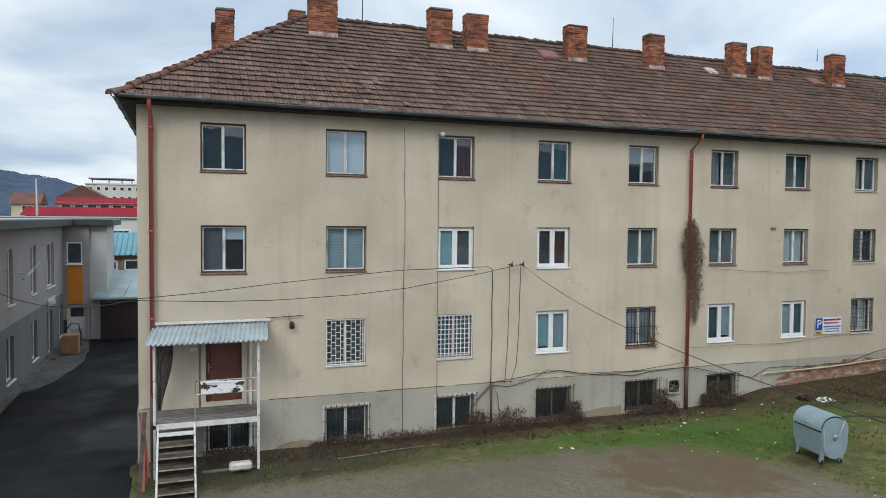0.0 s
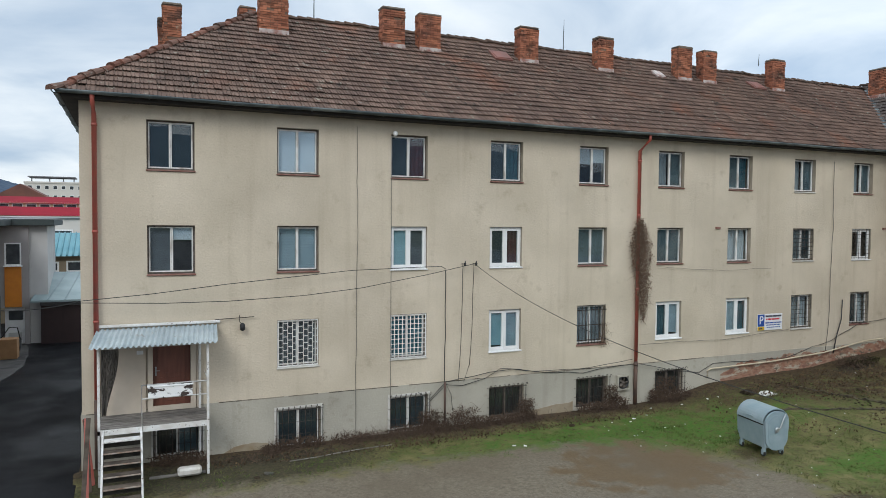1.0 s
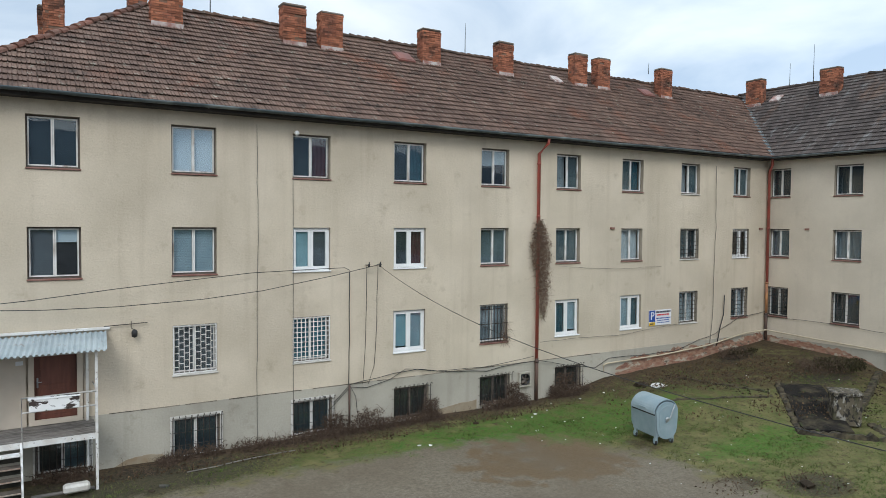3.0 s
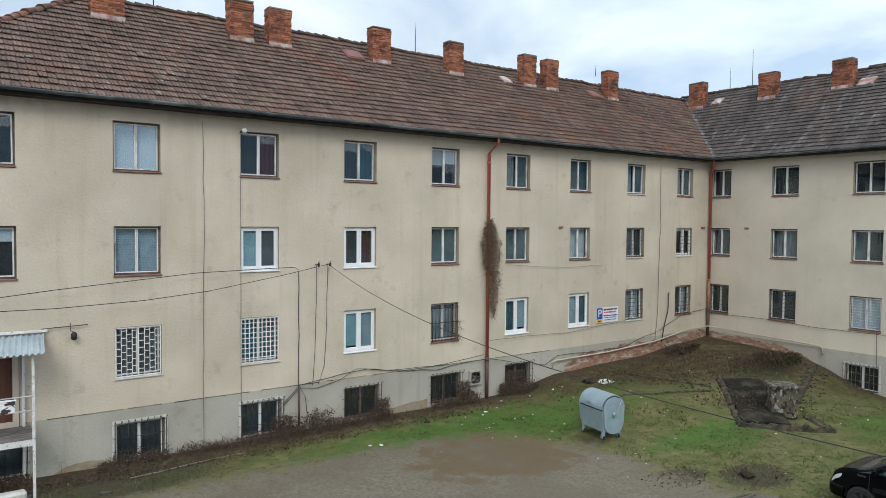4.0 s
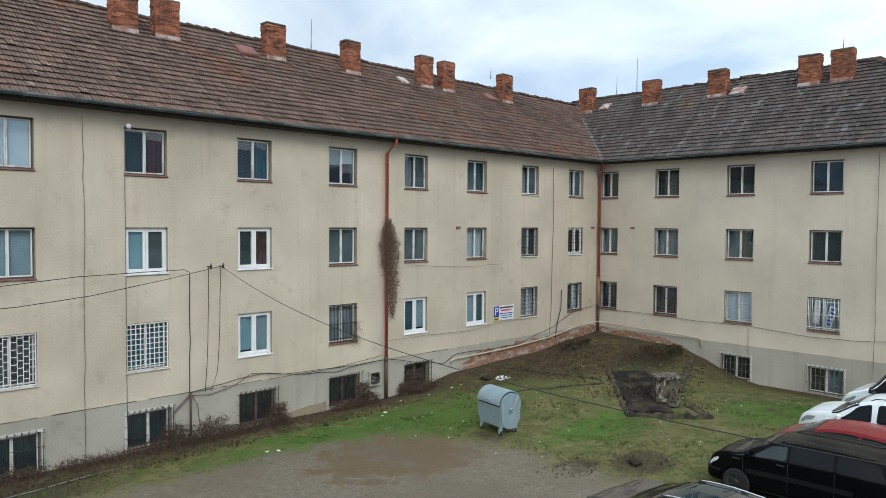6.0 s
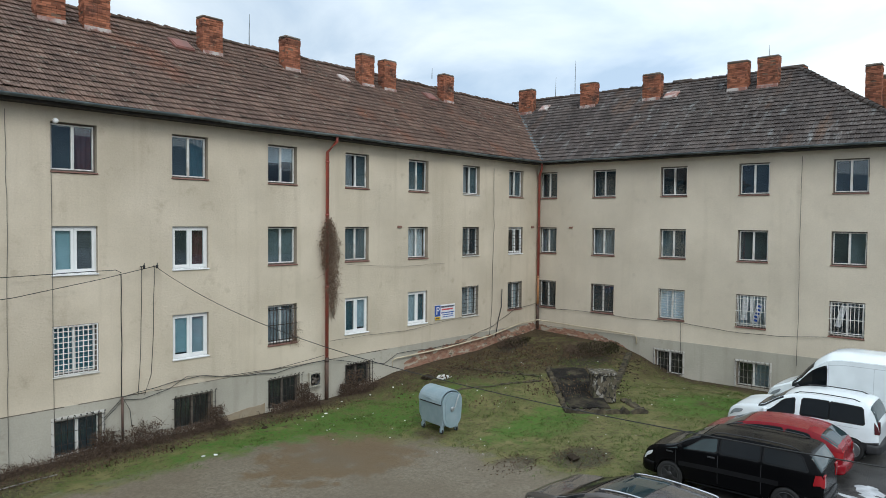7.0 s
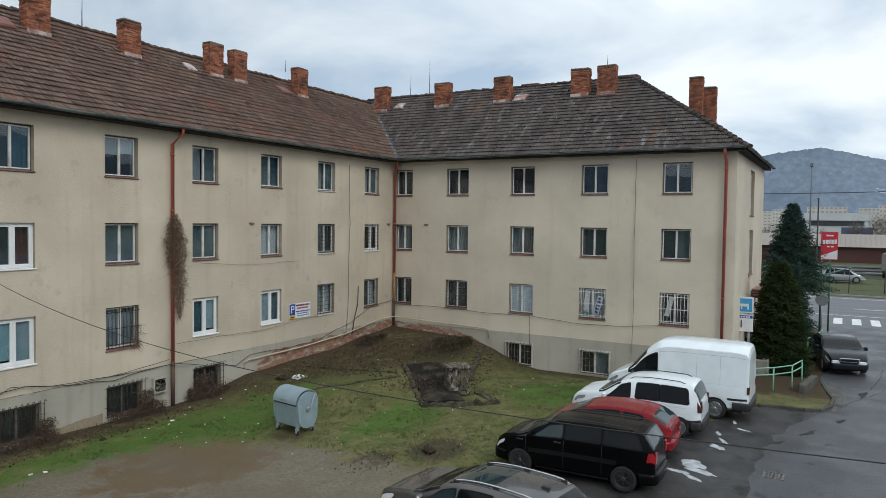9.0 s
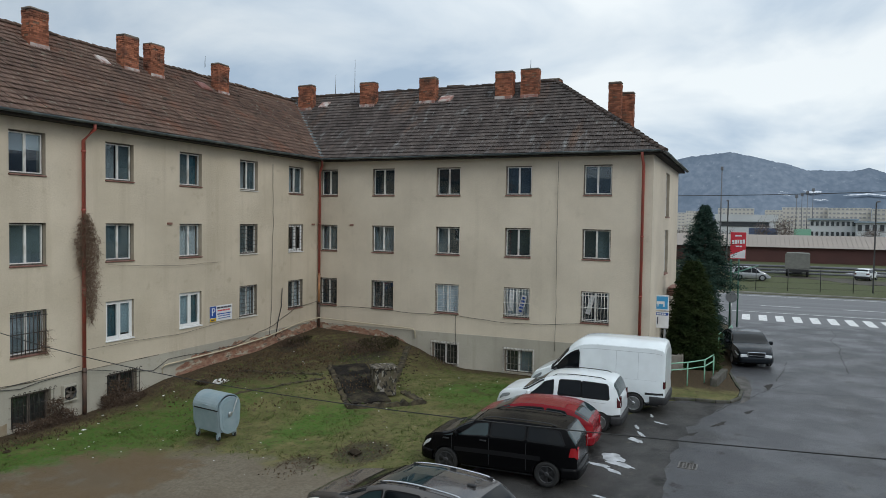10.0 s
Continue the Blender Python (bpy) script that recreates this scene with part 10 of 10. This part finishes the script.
# billboard on a green frame
bb = thing("billboard", (49.0, 0.9, 0), "red and white billboard on green steel posts", "billboard")
bm = bmesh.new()
tube(bm, [(49.3, 1.05, 0), (49.3, 1.05, 6.2)], 0.06, 8)
tube(bm, [(49.9, 0.6, 0), (49.9, 0.6, 4.6)], 0.05, 8)
tube(bm, [(49.3, 1.05, 3.5), (53.5, -0.6, 3.9)], 0.05, 8)
part("frame", bm, M["dark_green"], bb)
bm = bmesh.new()
rbox(bm, 49.2, 49.3, 0.20, 1.12, 4.5, 6.22, 0.01)
part("panel", bm, M["sign_red"], bb)
bm = bmesh.new()
q = [(49.192, 0.22, 4.55), (49.192, 1.10, 4.55), (49.192, 1.10, 4.75), (49.192, 0.22, 5.12)]
bm.faces.new([bm.verts.new(c) for c in q])
part("white_corner", bm, M["sign_white"], bb)
for a, b, z0_, z1_ in ((0.26, 0.40, 5.50, 5.76), (0.43, 0.56, 5.48, 5.74), (0.60, 0.68, 5.50, 5.74), (0.71, 0.86, 5.47, 5.73), (0.89, 1.03, 5.46, 5.72), (0.45, 0.85, 5.95, 6.04), (0.42, 0.58, 5.28, 5.36), (0.62, 0.80, 5.28, 5.36)):
    bm = bmesh.new()
    box(bm, 49.185, 49.192, a, b, z0_, z1_)
    part("text_bar", bm, M["sign_white"], bb)
bm = bmesh.new()
tube(bm, [(46.8, 0.92, 0), (46.8, 0.92, 2.6)], 0.04, 8)
lathe(bm, [(0.34, 0), (0.35, 0.01), (0.34, 0.02)], 20, Matrix.Translation((46.75, 0.92, 2.25)) @ pose(0, 0, 0, 0, 90, 0))
solo("traffic_sign", bm, M["steel"], "round traffic sign seen from behind", "sign")

# lane markings, crossing, drain, thawing snow
for k in range(16):
    bm = bmesh.new()
    y = 0.35 - 1.12 * k
    box(bm, 54.2, 57.6, y - 0.55, y, 0.016, 0.020)
    solo("crossing_stripe", bm, M["paint"], "worn white crossing stripe on the asphalt", "road marking", "crossing stripes")
bm = bmesh.new()
for k in range(60):
    box(bm, 64.6, 64.78, -160 + k * 6.0, -160 + k * 6.0 + 3.0, 0.014, 0.018)
tagged(part("lane_line", bm, M["paint"]), "broken white lane line of the main road", "road marking", kind="structure")
bm = bmesh.new()
box(bm, 59.5, 59.65, -200, 200, 0.014, 0.018)
box(bm, 73.6, 73.75, -200, 200, 0.014, 0.018)
tagged(part("edge_line", bm, M["paint"]), "white edge lines of the main road", "road marking", kind="structure")
M["drain_iron"] = mat("worn_wet_iron", (0.20, 0.19, 0.18), (0.13, 0.12, 0.11), rough=0.45, metal=0.4)
dr_ = thing("drain_grate", (20.16, 1.37, 0.014), "square iron drain grate in the asphalt", "drain")
bm = bmesh.new()
frame_ring_pts = [(19.9, 20.42, 1.12, 1.16), (19.9, 20.42, 1.58, 1.62), (19.9, 19.94, 1.16, 1.58), (20.38, 20.42, 1.16, 1.58)]
for a, b, c, e in frame_ring_pts:
    box(bm, a, b, c, e, 0.0, 0.03)
part("frame", bm, M["drain_iron"], dr_)
for k in range(4):
    bm = bmesh.new()
    box(bm, 20.012 + 0.088 * k, 20.042 + 0.088 * k, 1.16, 1.58, 0.0, 0.026)
    part("bar", bm, M["drain_iron"], dr_)
    bm = bmesh.new()
    box(bm, 19.94, 20.38, 1.226 + 0.084 * k, 1.254 + 0.084 * k, 0.0, 0.024)
    part("bar", bm, M["drain_iron"], dr_)
# thin black sheet on the asphalt stands in for the shaded pit
bm = bmesh.new()
box(bm, 19.94, 20.38, 1.16, 1.58, 0.0145, 0.0165)
part("pit_shade_sheet", bm, M["seal"], dr_)
rs = random.Random(14)


def snow_patch(x, y, rx, ry, turn):
    n = 56
    bm = bmesh.new()
    ph = rs.uniform(0, 6)
    ring = [(0.95 + 0.6 * noise.noise((1.1 * math.cos(a), 1.1 * math.sin(a), ph)) + 0.22 * noise.noise((3.2 * math.cos(a), 3.2 * math.sin(a), ph)) + rs.uniform(-0.04, 0.04), a) for a in [2 * math.pi * k / n for k in range(n)]]
    edge = [bm.verts.new((rx * r * math.cos(a), ry * r * math.sin(a), 0.002)) for r, a in ring]
    inner = [bm.verts.new((rx * r * 0.6 * math.cos(a), ry * r * 0.6 * math.sin(a), 0.012)) for r, a in ring]
    bm.faces.new(inner)
    for k in range(n):
        bm.faces.new((edge[k], edge[(k + 1) % n], inner[(k + 1) % n], inner[k]))
    bmesh.ops.transform(bm, matrix=Matrix.Translation((x, y, 0.016)) @ pose(0, 0, 0, 0, 0, turn), verts=bm.verts)
    solo("snow_patch", bm, M["snow"], "thin patch of thawing snow on the asphalt", "snow", "snow patches")


for x, y, rx, ry, tn in ((20.1, 3.35, 0.42, 0.28, 20), (19.5, 3.1, 0.5, 0.16, 60), (19.2, 3.65, 0.35, 0.10, 80), (18.9, 3.2, 0.3, 0.09, 50), (21.9, 3.0, 0.3, 0.14, 40), (22.6, 2.95, 0.35, 0.07, 30),
                          (23.4, 3.2, 0.25, 0.06, 20), (24.2, 2.6, 0.28, 0.06, 60), (24.9, 2.9, 0.22, 0.06, 10), (16.0, 4.1, 0.35, 0.06, 80), (15.0, 4.3, 0.3, 0.07, 90), (16.9, 3.1, 0.3, 0.05, 70)):
    snow_patch(x, y, rx, ry, tn)
for k in range(9):
    x, y = 77.0 + rs.uniform(-0.2, 0.2), -16 + k * 2.4 + rs.uniform(-1, 1)
    snow_patch(x, y, rs.uniform(0.06, 0.16), rs.uniform(0.3, 0.8), 0)
bm = bmesh.new()
box(bm, 76.6, 76.85, -200, 200, -0.1, 0.11)
tagged(part("kerb", bm, M["kerb_pale"]), "pale concrete kerb of the main road", "kerb", kind="structure")
sheet("pavement_track", [(98, -22), (106, -9), (107, -4), (104, -3), (101, -8), (95, -12), (93, -20)], 0.02, 0.05, M["mud"], "dark muddy track on the verge", "mud", jag=0.4, seed=5)
for k in range(9):
    snow_patch(116 + rs.uniform(-3, 3), 8 - k * 4.5 + rs.uniform(-1, 1), 1.2, rs.uniform(1.0, 3.0), 0)

# dirty paving at the bed corner and broken spots in the asphalt
sheet("pavement_corner", [(28.15, 0.1), (29.0, -0.15), (30.2, -0.25), (31.6, -0.2), (33.4, -0.05), (33.3, 0.4), (31.5, 0.26), (30.2, 0.02), (28.9, 0.1)], 0.022, 0.05, M["patch"], "dirty worn paving along the bed kerb", "pavement", jag=0.05)
for k, (x, y, rx, ry, tn) in enumerate(((24.9, 0.75, 0.75, 0.16, -25), (23.3, 1.5, 0.5, 0.14, -30), (27.0, -0.15, 0.55, 0.14, -20), (31.8, -0.9, 0.9, 0.22, -10), (41.5, 1.1, 1.4, 0.3, 15))):
    bm = bmesh.new()
    edge = []
    for j in range(30):
        a = 2 * math.pi * j / 30
        r = 1 + 0.25 * math.sin(3 * a + k) + 0.15 * math.sin(8 * a + 2 * k) + rs.uniform(-0.15, 0.15)
        edge.append(bm.verts.new((0.6 * rx * r * math.cos(a), 0.6 * ry * r * math.sin(a), 0.0)))
    bm.faces.new(edge)
    bmesh.ops.transform(bm, matrix=Matrix.Translation((x, y, 0.0185)) @ pose(0, 0, 0, 0, 0, tn), verts=bm.verts)
    tagged(part("asphalt_hole", bm, M["pothole"]), "broken rough spot in the asphalt", "road", kind="stuff")

# repair seams in the asphalt
bm = bmesh.new()
for a, b in (((26.5, 0.9), (33.0, -1.6)), ((31, -0.4), (31.6, -5.0)), ((36, -4.2), (52, -5.0)), ((33, -1.2), (38, -2.0))):
    p, prevq = Vector((*a, 0.0165)), None
    q = Vector((*b, 0.0165))
    d = (q - p).normalized()
    s = Vector((-d.y, d.x, 0))
    n = int((q - p).length / 0.35)
    for k in range(n + 1):
        c = p.lerp(q, k / n) + s * (rs.uniform(-0.05, 0.05) + 0.35 * noise.noise((k * 0.12, p.x, 0)))
        w = rs.uniform(0.006, 0.022)
        cur = (bm.verts.new(c - s * w), bm.verts.new(c + s * w))
        if prevq:
            bm.faces.new((prevq[0], cur[0], cur[1], prevq[1]))
        prevq = cur
tagged(part("asphalt_seams", bm, M["pothole"]), "dark tar seams in the patched asphalt", "road", kind="stuff")

# fence and pipes beyond the road
for k in range(16):
    x, y = 78.9 + k * 0.62, 5.3 - k * 3.02
    bm = bmesh.new()
    tube(bm, [(x, y, 0), (x, y, 2.45)], 0.035, 6)
    solo("fence_post", bm, M["trim"], "dark fence post on the far verge", "post", "fence posts")
bm = bmesh.new()
for z in (0.3, 0.9, 1.5, 2.1, 2.4):
    tube(bm, [(78.9, 5.3, z), (88.2, -40.0, z)], 0.010, 4)
solo("fence_wire", bm, M["trim"], "dark fence wires on the far verge", "wire")
for z, x in ((0.12, 111.2), (0.55, 111.6), (1.0, 112.0)):
    bm = bmesh.new()
    tube(bm, [(x, 40, z), (x, -90, z)], 0.17, 8)
    solo("heating_pipe", bm, M["dark_render"], "long grey heating pipe on low stands", "pipe", "heating pipes", smooth=True)
fw = thing("long_shed", (150, 0, 0), "long maroon shed with beige sheet roof", "shed")
bm = bmesh.new()
box(bm, 147, 160, -120, 40, -0.3, 2.95)
part("wall", bm, M["brown_wall"], fw)
bm = bmesh.new()
a = [(146.4, -120.5, 2.85), (146.4, 40.5, 2.85), (153.5, 40.5, 5.1), (153.5, -120.5, 5.1), (160.6, -120.5, 2.85), (160.6, 40.5, 2.85)]
q = [bm.verts.new(c) for c in a]
for f in ((0, 3, 2, 1), (3, 4, 5, 2), (0, 4, 3), (1, 2, 5), (0, 1, 5, 4)):
    bm.faces.new([q[i] for i in f])
for k in range(200):
    y = -119 + k * 0.8
    tube(bm, [(146.4, y, 2.88), (153.5, y, 5.13)], 0.03, 4, False)
part("roof", bm, M["beige_roof"], fw)


def far_block(name, az, dist, width, depth, h, material, label, rows_n, cols_n, cat="building", roof=None, pane_m="far_pane"):
    """A distant block square to the line of sight, with its windows as recessed dark panes."""
    c = Vector((math.sin(radians(az)) * dist, math.cos(radians(az)) * dist, 0))
    m = Matrix.Translation(c) @ pose(0, 0, 0, 0, 0, -az)
    t = thing(name, tuple(c), label, cat)
    bm = bmesh.new()
    box(bm, -width / 2, width / 2, 0, depth, -1, h)
    bmesh.ops.transform(bm, matrix=m, verts=bm.verts)
    part("wall", bm, M[material], t)
    if roof:
        bm = bmesh.new()
        box(bm, -width / 2 - 0.6, width / 2 + 0.6, -0.6, depth + 0.6, h + 0.01, h + roof[1])
        bmesh.ops.transform(bm, matrix=m, verts=bm.verts)
        part("roof", bm, M[roof[0]], t)
    bm = bmesh.new()
    for j in range(rows_n):
        for i in range(cols_n):
            u = -width / 2 + width * (i + 0.5) / cols_n
            z = h * (j + 0.45) / rows_n
            box(bm, u - width / cols_n * 0.28, u + width / cols_n * 0.28, -0.15, -0.01, z, z + h / rows_n * 0.42)
    if rows_n:
        bmesh.ops.transform(bm, matrix=m, verts=bm.verts)
        tagged(part("window_panes", bm, M[pane_m], t), kind="stuff")
    return t


for az, dist, wd, h in ((84.6, 690, 26, 19), (86.0, 660, 12, 20), (89.0, 640, 28, 22), (91.6, 650, 14, 21), (93.6, 660, 34, 23.5), (96.4, 650, 30, 23), (99.0, 640, 28, 22), (81.5, 700, 30, 20), (102, 640, 30, 22)):
    far_block("apartment_block", az, dist, wd, 12, h, "flat_white", "pale distant panel apartment block", 7, max(5, int(wd / 3)))
hall = far_block("industrial_hall", 89.7, 262, 18.6, 30, 8.4, "hall_white", "white industrial hall with a dark window band under a thick roof", 0, 0, "hall", ("hall_white", 2.4))
hall_m = Matrix.Translation((math.sin(radians(89.7)) * 262, math.cos(radians(89.7)) * 262, 0)) @ pose(0, 0, 0, 0, 0, -89.7)
bm = bmesh.new()
box(bm, -9.2, 7.2, -0.2, -0.02, 6.7, 8.2)
bmesh.ops.transform(bm, matrix=hall_m, verts=bm.verts)
part("window_band", bm, M["dark_pane"], hall, "dark continuous window band")
for u in (-9.2, 7.6):
    bm = bmesh.new()
    box(bm, u, u + 0.9, -0.5, -0.02, 0, 8.3)
    bmesh.ops.transform(bm, matrix=hall_m, verts=bm.verts)
    part("pillar", bm, M["hall_white"], hall)
far_block("industrial_hall", 95.4, 232, 11.8, 26, 8.9, "hall_white", "white industrial hall with small windows", 3, 9, "hall", ("hall_blue", 0.45), "dark_pane")
far_block("industrial_hall", 98.4, 226, 12.2, 26, 8.2, "hall_white", "lower white industrial hall", 2, 7, "hall", ("hall_blue", 0.4), "dark_pane")
far_block("green_screen", 93.5, 224, 4.4, 0.4, 6.2, "green_rail", "green netting screen before the hall", 0, 0, "screen")
far_block("boundary_wall", 90.9, 205, 7.0, 0.4, 6.3, "wall_blue", "dull blue sheet wall before the hall", 0, 0, "wall")
for az, dist, h in ((87.95, 130, 16.4), (93.05, 250, 16.2), (93.4, 250, 16.8), (93.75, 250, 17.4), (94.1, 250, 18.2)):
    x, y = math.sin(radians(az)) * dist, math.cos(radians(az)) * dist
    bm = bmesh.new()
    tube(bm, [(x, y, 0), (x, y, h)], [0.16, 0.08], 6)
    rbox(bm, x - 0.3, x + 0.2, y - 0.42 * dist / 250, y + 0.42 * dist / 250, h - 0.2, h + 0.8 * dist / 250, 0.05)
    solo("floodlight_mast", bm, M["dark_render"], "tall floodlight mast beyond the road", "mast", "floodlight masts")
for az, dist, h in ((88.45, 84, 9.3), (98.0, 84, 9.2)):
    x, y = math.sin(radians(az)) * dist, math.cos(radians(az)) * dist
    bm = bmesh.new()
    tube(bm, [(x, y, 0), (x, y, h), (x - 0.8, y, h + 0.15), (x - 1.4, y, h + 0.1)], 0.07, 6)
    rbox(bm, x - 1.8, x - 1.2, y - 0.14, y + 0.14, h + 0.02, h + 0.16, 0.03)
    solo("street_lamp", bm, M["dark_render"], "dark street lamp along the main road", "lamp", "street lamps")
bm = bmesh.new()
tube(bm, sag((63, 30, 9.6), (66, -40, 11.5), 1.2), 0.03, 5)
solo("overhead_wire", bm, M["cable"], "overhead wire along the main road", "wire")


def bare_bush(x, y, w, h, seed):
    twig_mass("bare_bushes", M["bush"], "bare grey-brown bushes beyond the road", [((x, y, 0, w, w * 0.4, h), 1.0)], seed, 420, (h * 0.25, h * 0.6), 0.05)


for k, (x, y, w, h) in enumerate(((165, 14, 5, 5.5), (168, 4, 4, 5), (200, -8, 5, 8), (205, -3, 4, 7), (190, -26, 3, 6), (170, 22, 6, 6))):
    bare_bush(x, y, w, h, 60 + k)
for k, (x, y, w, h) in enumerate(((-24, 100, 2.6, 5.6), (-13.5, 104, 1.6, 5.6), (-21, 96, 2.2, 5.0), (-6, 150, 2, 8))):
    bare_bush(x, y, w, h, 80 + k)

# ---- hills all round ----
def hills():
    prof = [(-180, 0.12), (-150, 0.11), (-120, 0.08), (-90, 0.06), (-75, 0.075), (-60, 0.10), (-40, 0.07), (-30, 0.06), (-20, 0.056), (-12, 0.060), (-10.2, 0.0555), (-8.5, 0.0515), (-7.6, 0.046), (-6.7, 0.041), (-5.6, 0.034), (-3, 0.030), (20, 0.03), (60, 0.05), (78, 0.08),
            (84.4, 0.093), (86.5, 0.0985), (87.6, 0.1005), (88.4, 0.102), (89.2, 0.0995), (90.2, 0.095), (91.9, 0.087), (93.7, 0.077), (95.5, 0.0745), (96.6, 0.0755), (97.5, 0.0775), (98.5, 0.072), (104, 0.045), (115, 0.03), (128, 0.042), (138, 0.055), (143, 0.082), (147, 0.07), (152, 0.105), (160, 0.115), (170, 0.12), (180, 0.12)]
    az, el = zip(*prof)
    verts, faces = [], []
    n, rows_n = 2880, 14
    for i in range(n):
        a = -180 + 360 * i / n
        e = float(np.interp(a, az, el))
        for j in range(rows_n):
            t = j / (rows_n - 1)
            r = 2250 + 650 * t
            x, y = math.sin(radians(a)) * r, math.cos(radians(a)) * r
            full = e * 2900
            up = t ** 1.15
            bumpy = 30 * noise.noise((x * 0.003, y * 0.003, 1)) * math.sin(math.pi * min(1, t * 1.05)) + 5 * noise.noise((x * 0.02, y * 0.02, 5)) * t
            if j == rows_n - 1:
                bumpy += 2.5 * noise.noise((a * 2.2, 3, 0)) + 3 * noise.noise((a * 7.0, 8, 0))
            verts.append((x, y, -6 + full * up + bumpy))
    for i in range(n):
        for j in range(rows_n - 1):
            a, b = i * rows_n + j, ((i + 1) % n) * rows_n + j
            faces.append((a, a + 1, b + 1, b))
    # snow left on clearings
    for a0, a1, t0, t1 in ((93.45, 94.7, 0.618, 0.66), (96.0, 99.4, 0.545, 0.57), (94.1, 95.1, 0.492, 0.507), (91.8, 92.7, 0.503, 0.513), (91.9, 92.5, 0.55, 0.557)):
        vs, fs = [], []
        m_ = 24
        for i in range(m_ + 1):
            a = a0 + (a1 - a0) * i / m_
            k = math.sin(math.pi * i / m_) ** 0.5 * (0.75 + 0.25 * math.sin(i * 1.9 + a0))
            mid = (t0 + t1) / 2 + 0.003 * math.sin(i * 0.45)
            for t in (mid - (t1 - t0) / 2 * k, mid + (t1 - t0) / 2 * k):
                r = 2250 + 650 * t - 14
                x, y = math.sin(radians(a)) * r, math.cos(radians(a)) * r
                bumpy = 30 * noise.noise((x * 0.003, y * 0.003, 1)) * math.sin(math.pi * min(1, t * 1.05)) + 5 * noise.noise((x * 0.02, y * 0.02, 5)) * t
                vs.append((x, y, -6 + float(np.interp(a, az, el)) * 2900 * t ** 1.15 + bumpy + 5))
        fs = [(2 * i, 2 * i + 2, 2 * i + 3, 2 * i + 1) for i in range(m_)]
        sn = new("backdrop_snow", quick_mesh("backdrop_snow", vs, fs, M["snow_far"], True))
        tagged(sn, "snow on a clearing of the far hill", "snow", kind="structure")
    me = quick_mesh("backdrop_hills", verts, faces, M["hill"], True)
    # the left stretch takes the forest colour with less haze in it
    me.materials.append(M["hill_less_haze"])
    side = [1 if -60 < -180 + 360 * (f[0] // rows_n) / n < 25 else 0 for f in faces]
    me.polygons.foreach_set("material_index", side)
    ob = new("backdrop_hills", me)
    tagged(ob, "wooded winter hills with thin snow on the horizon", "hills", kind="structure")


hills()

# ---- tiles of the lower roof edge, one by one ----
for u, v, lift, rot in tiles_single:
    ob = new("tile", piece_mesh)
    ob.parent, ob.matrix_parent_inverse = roof, world_of(roof).inverted()
    ob.matrix_basis = FA @ pose(u, v, lift, 0, 0, math.degrees(rot))
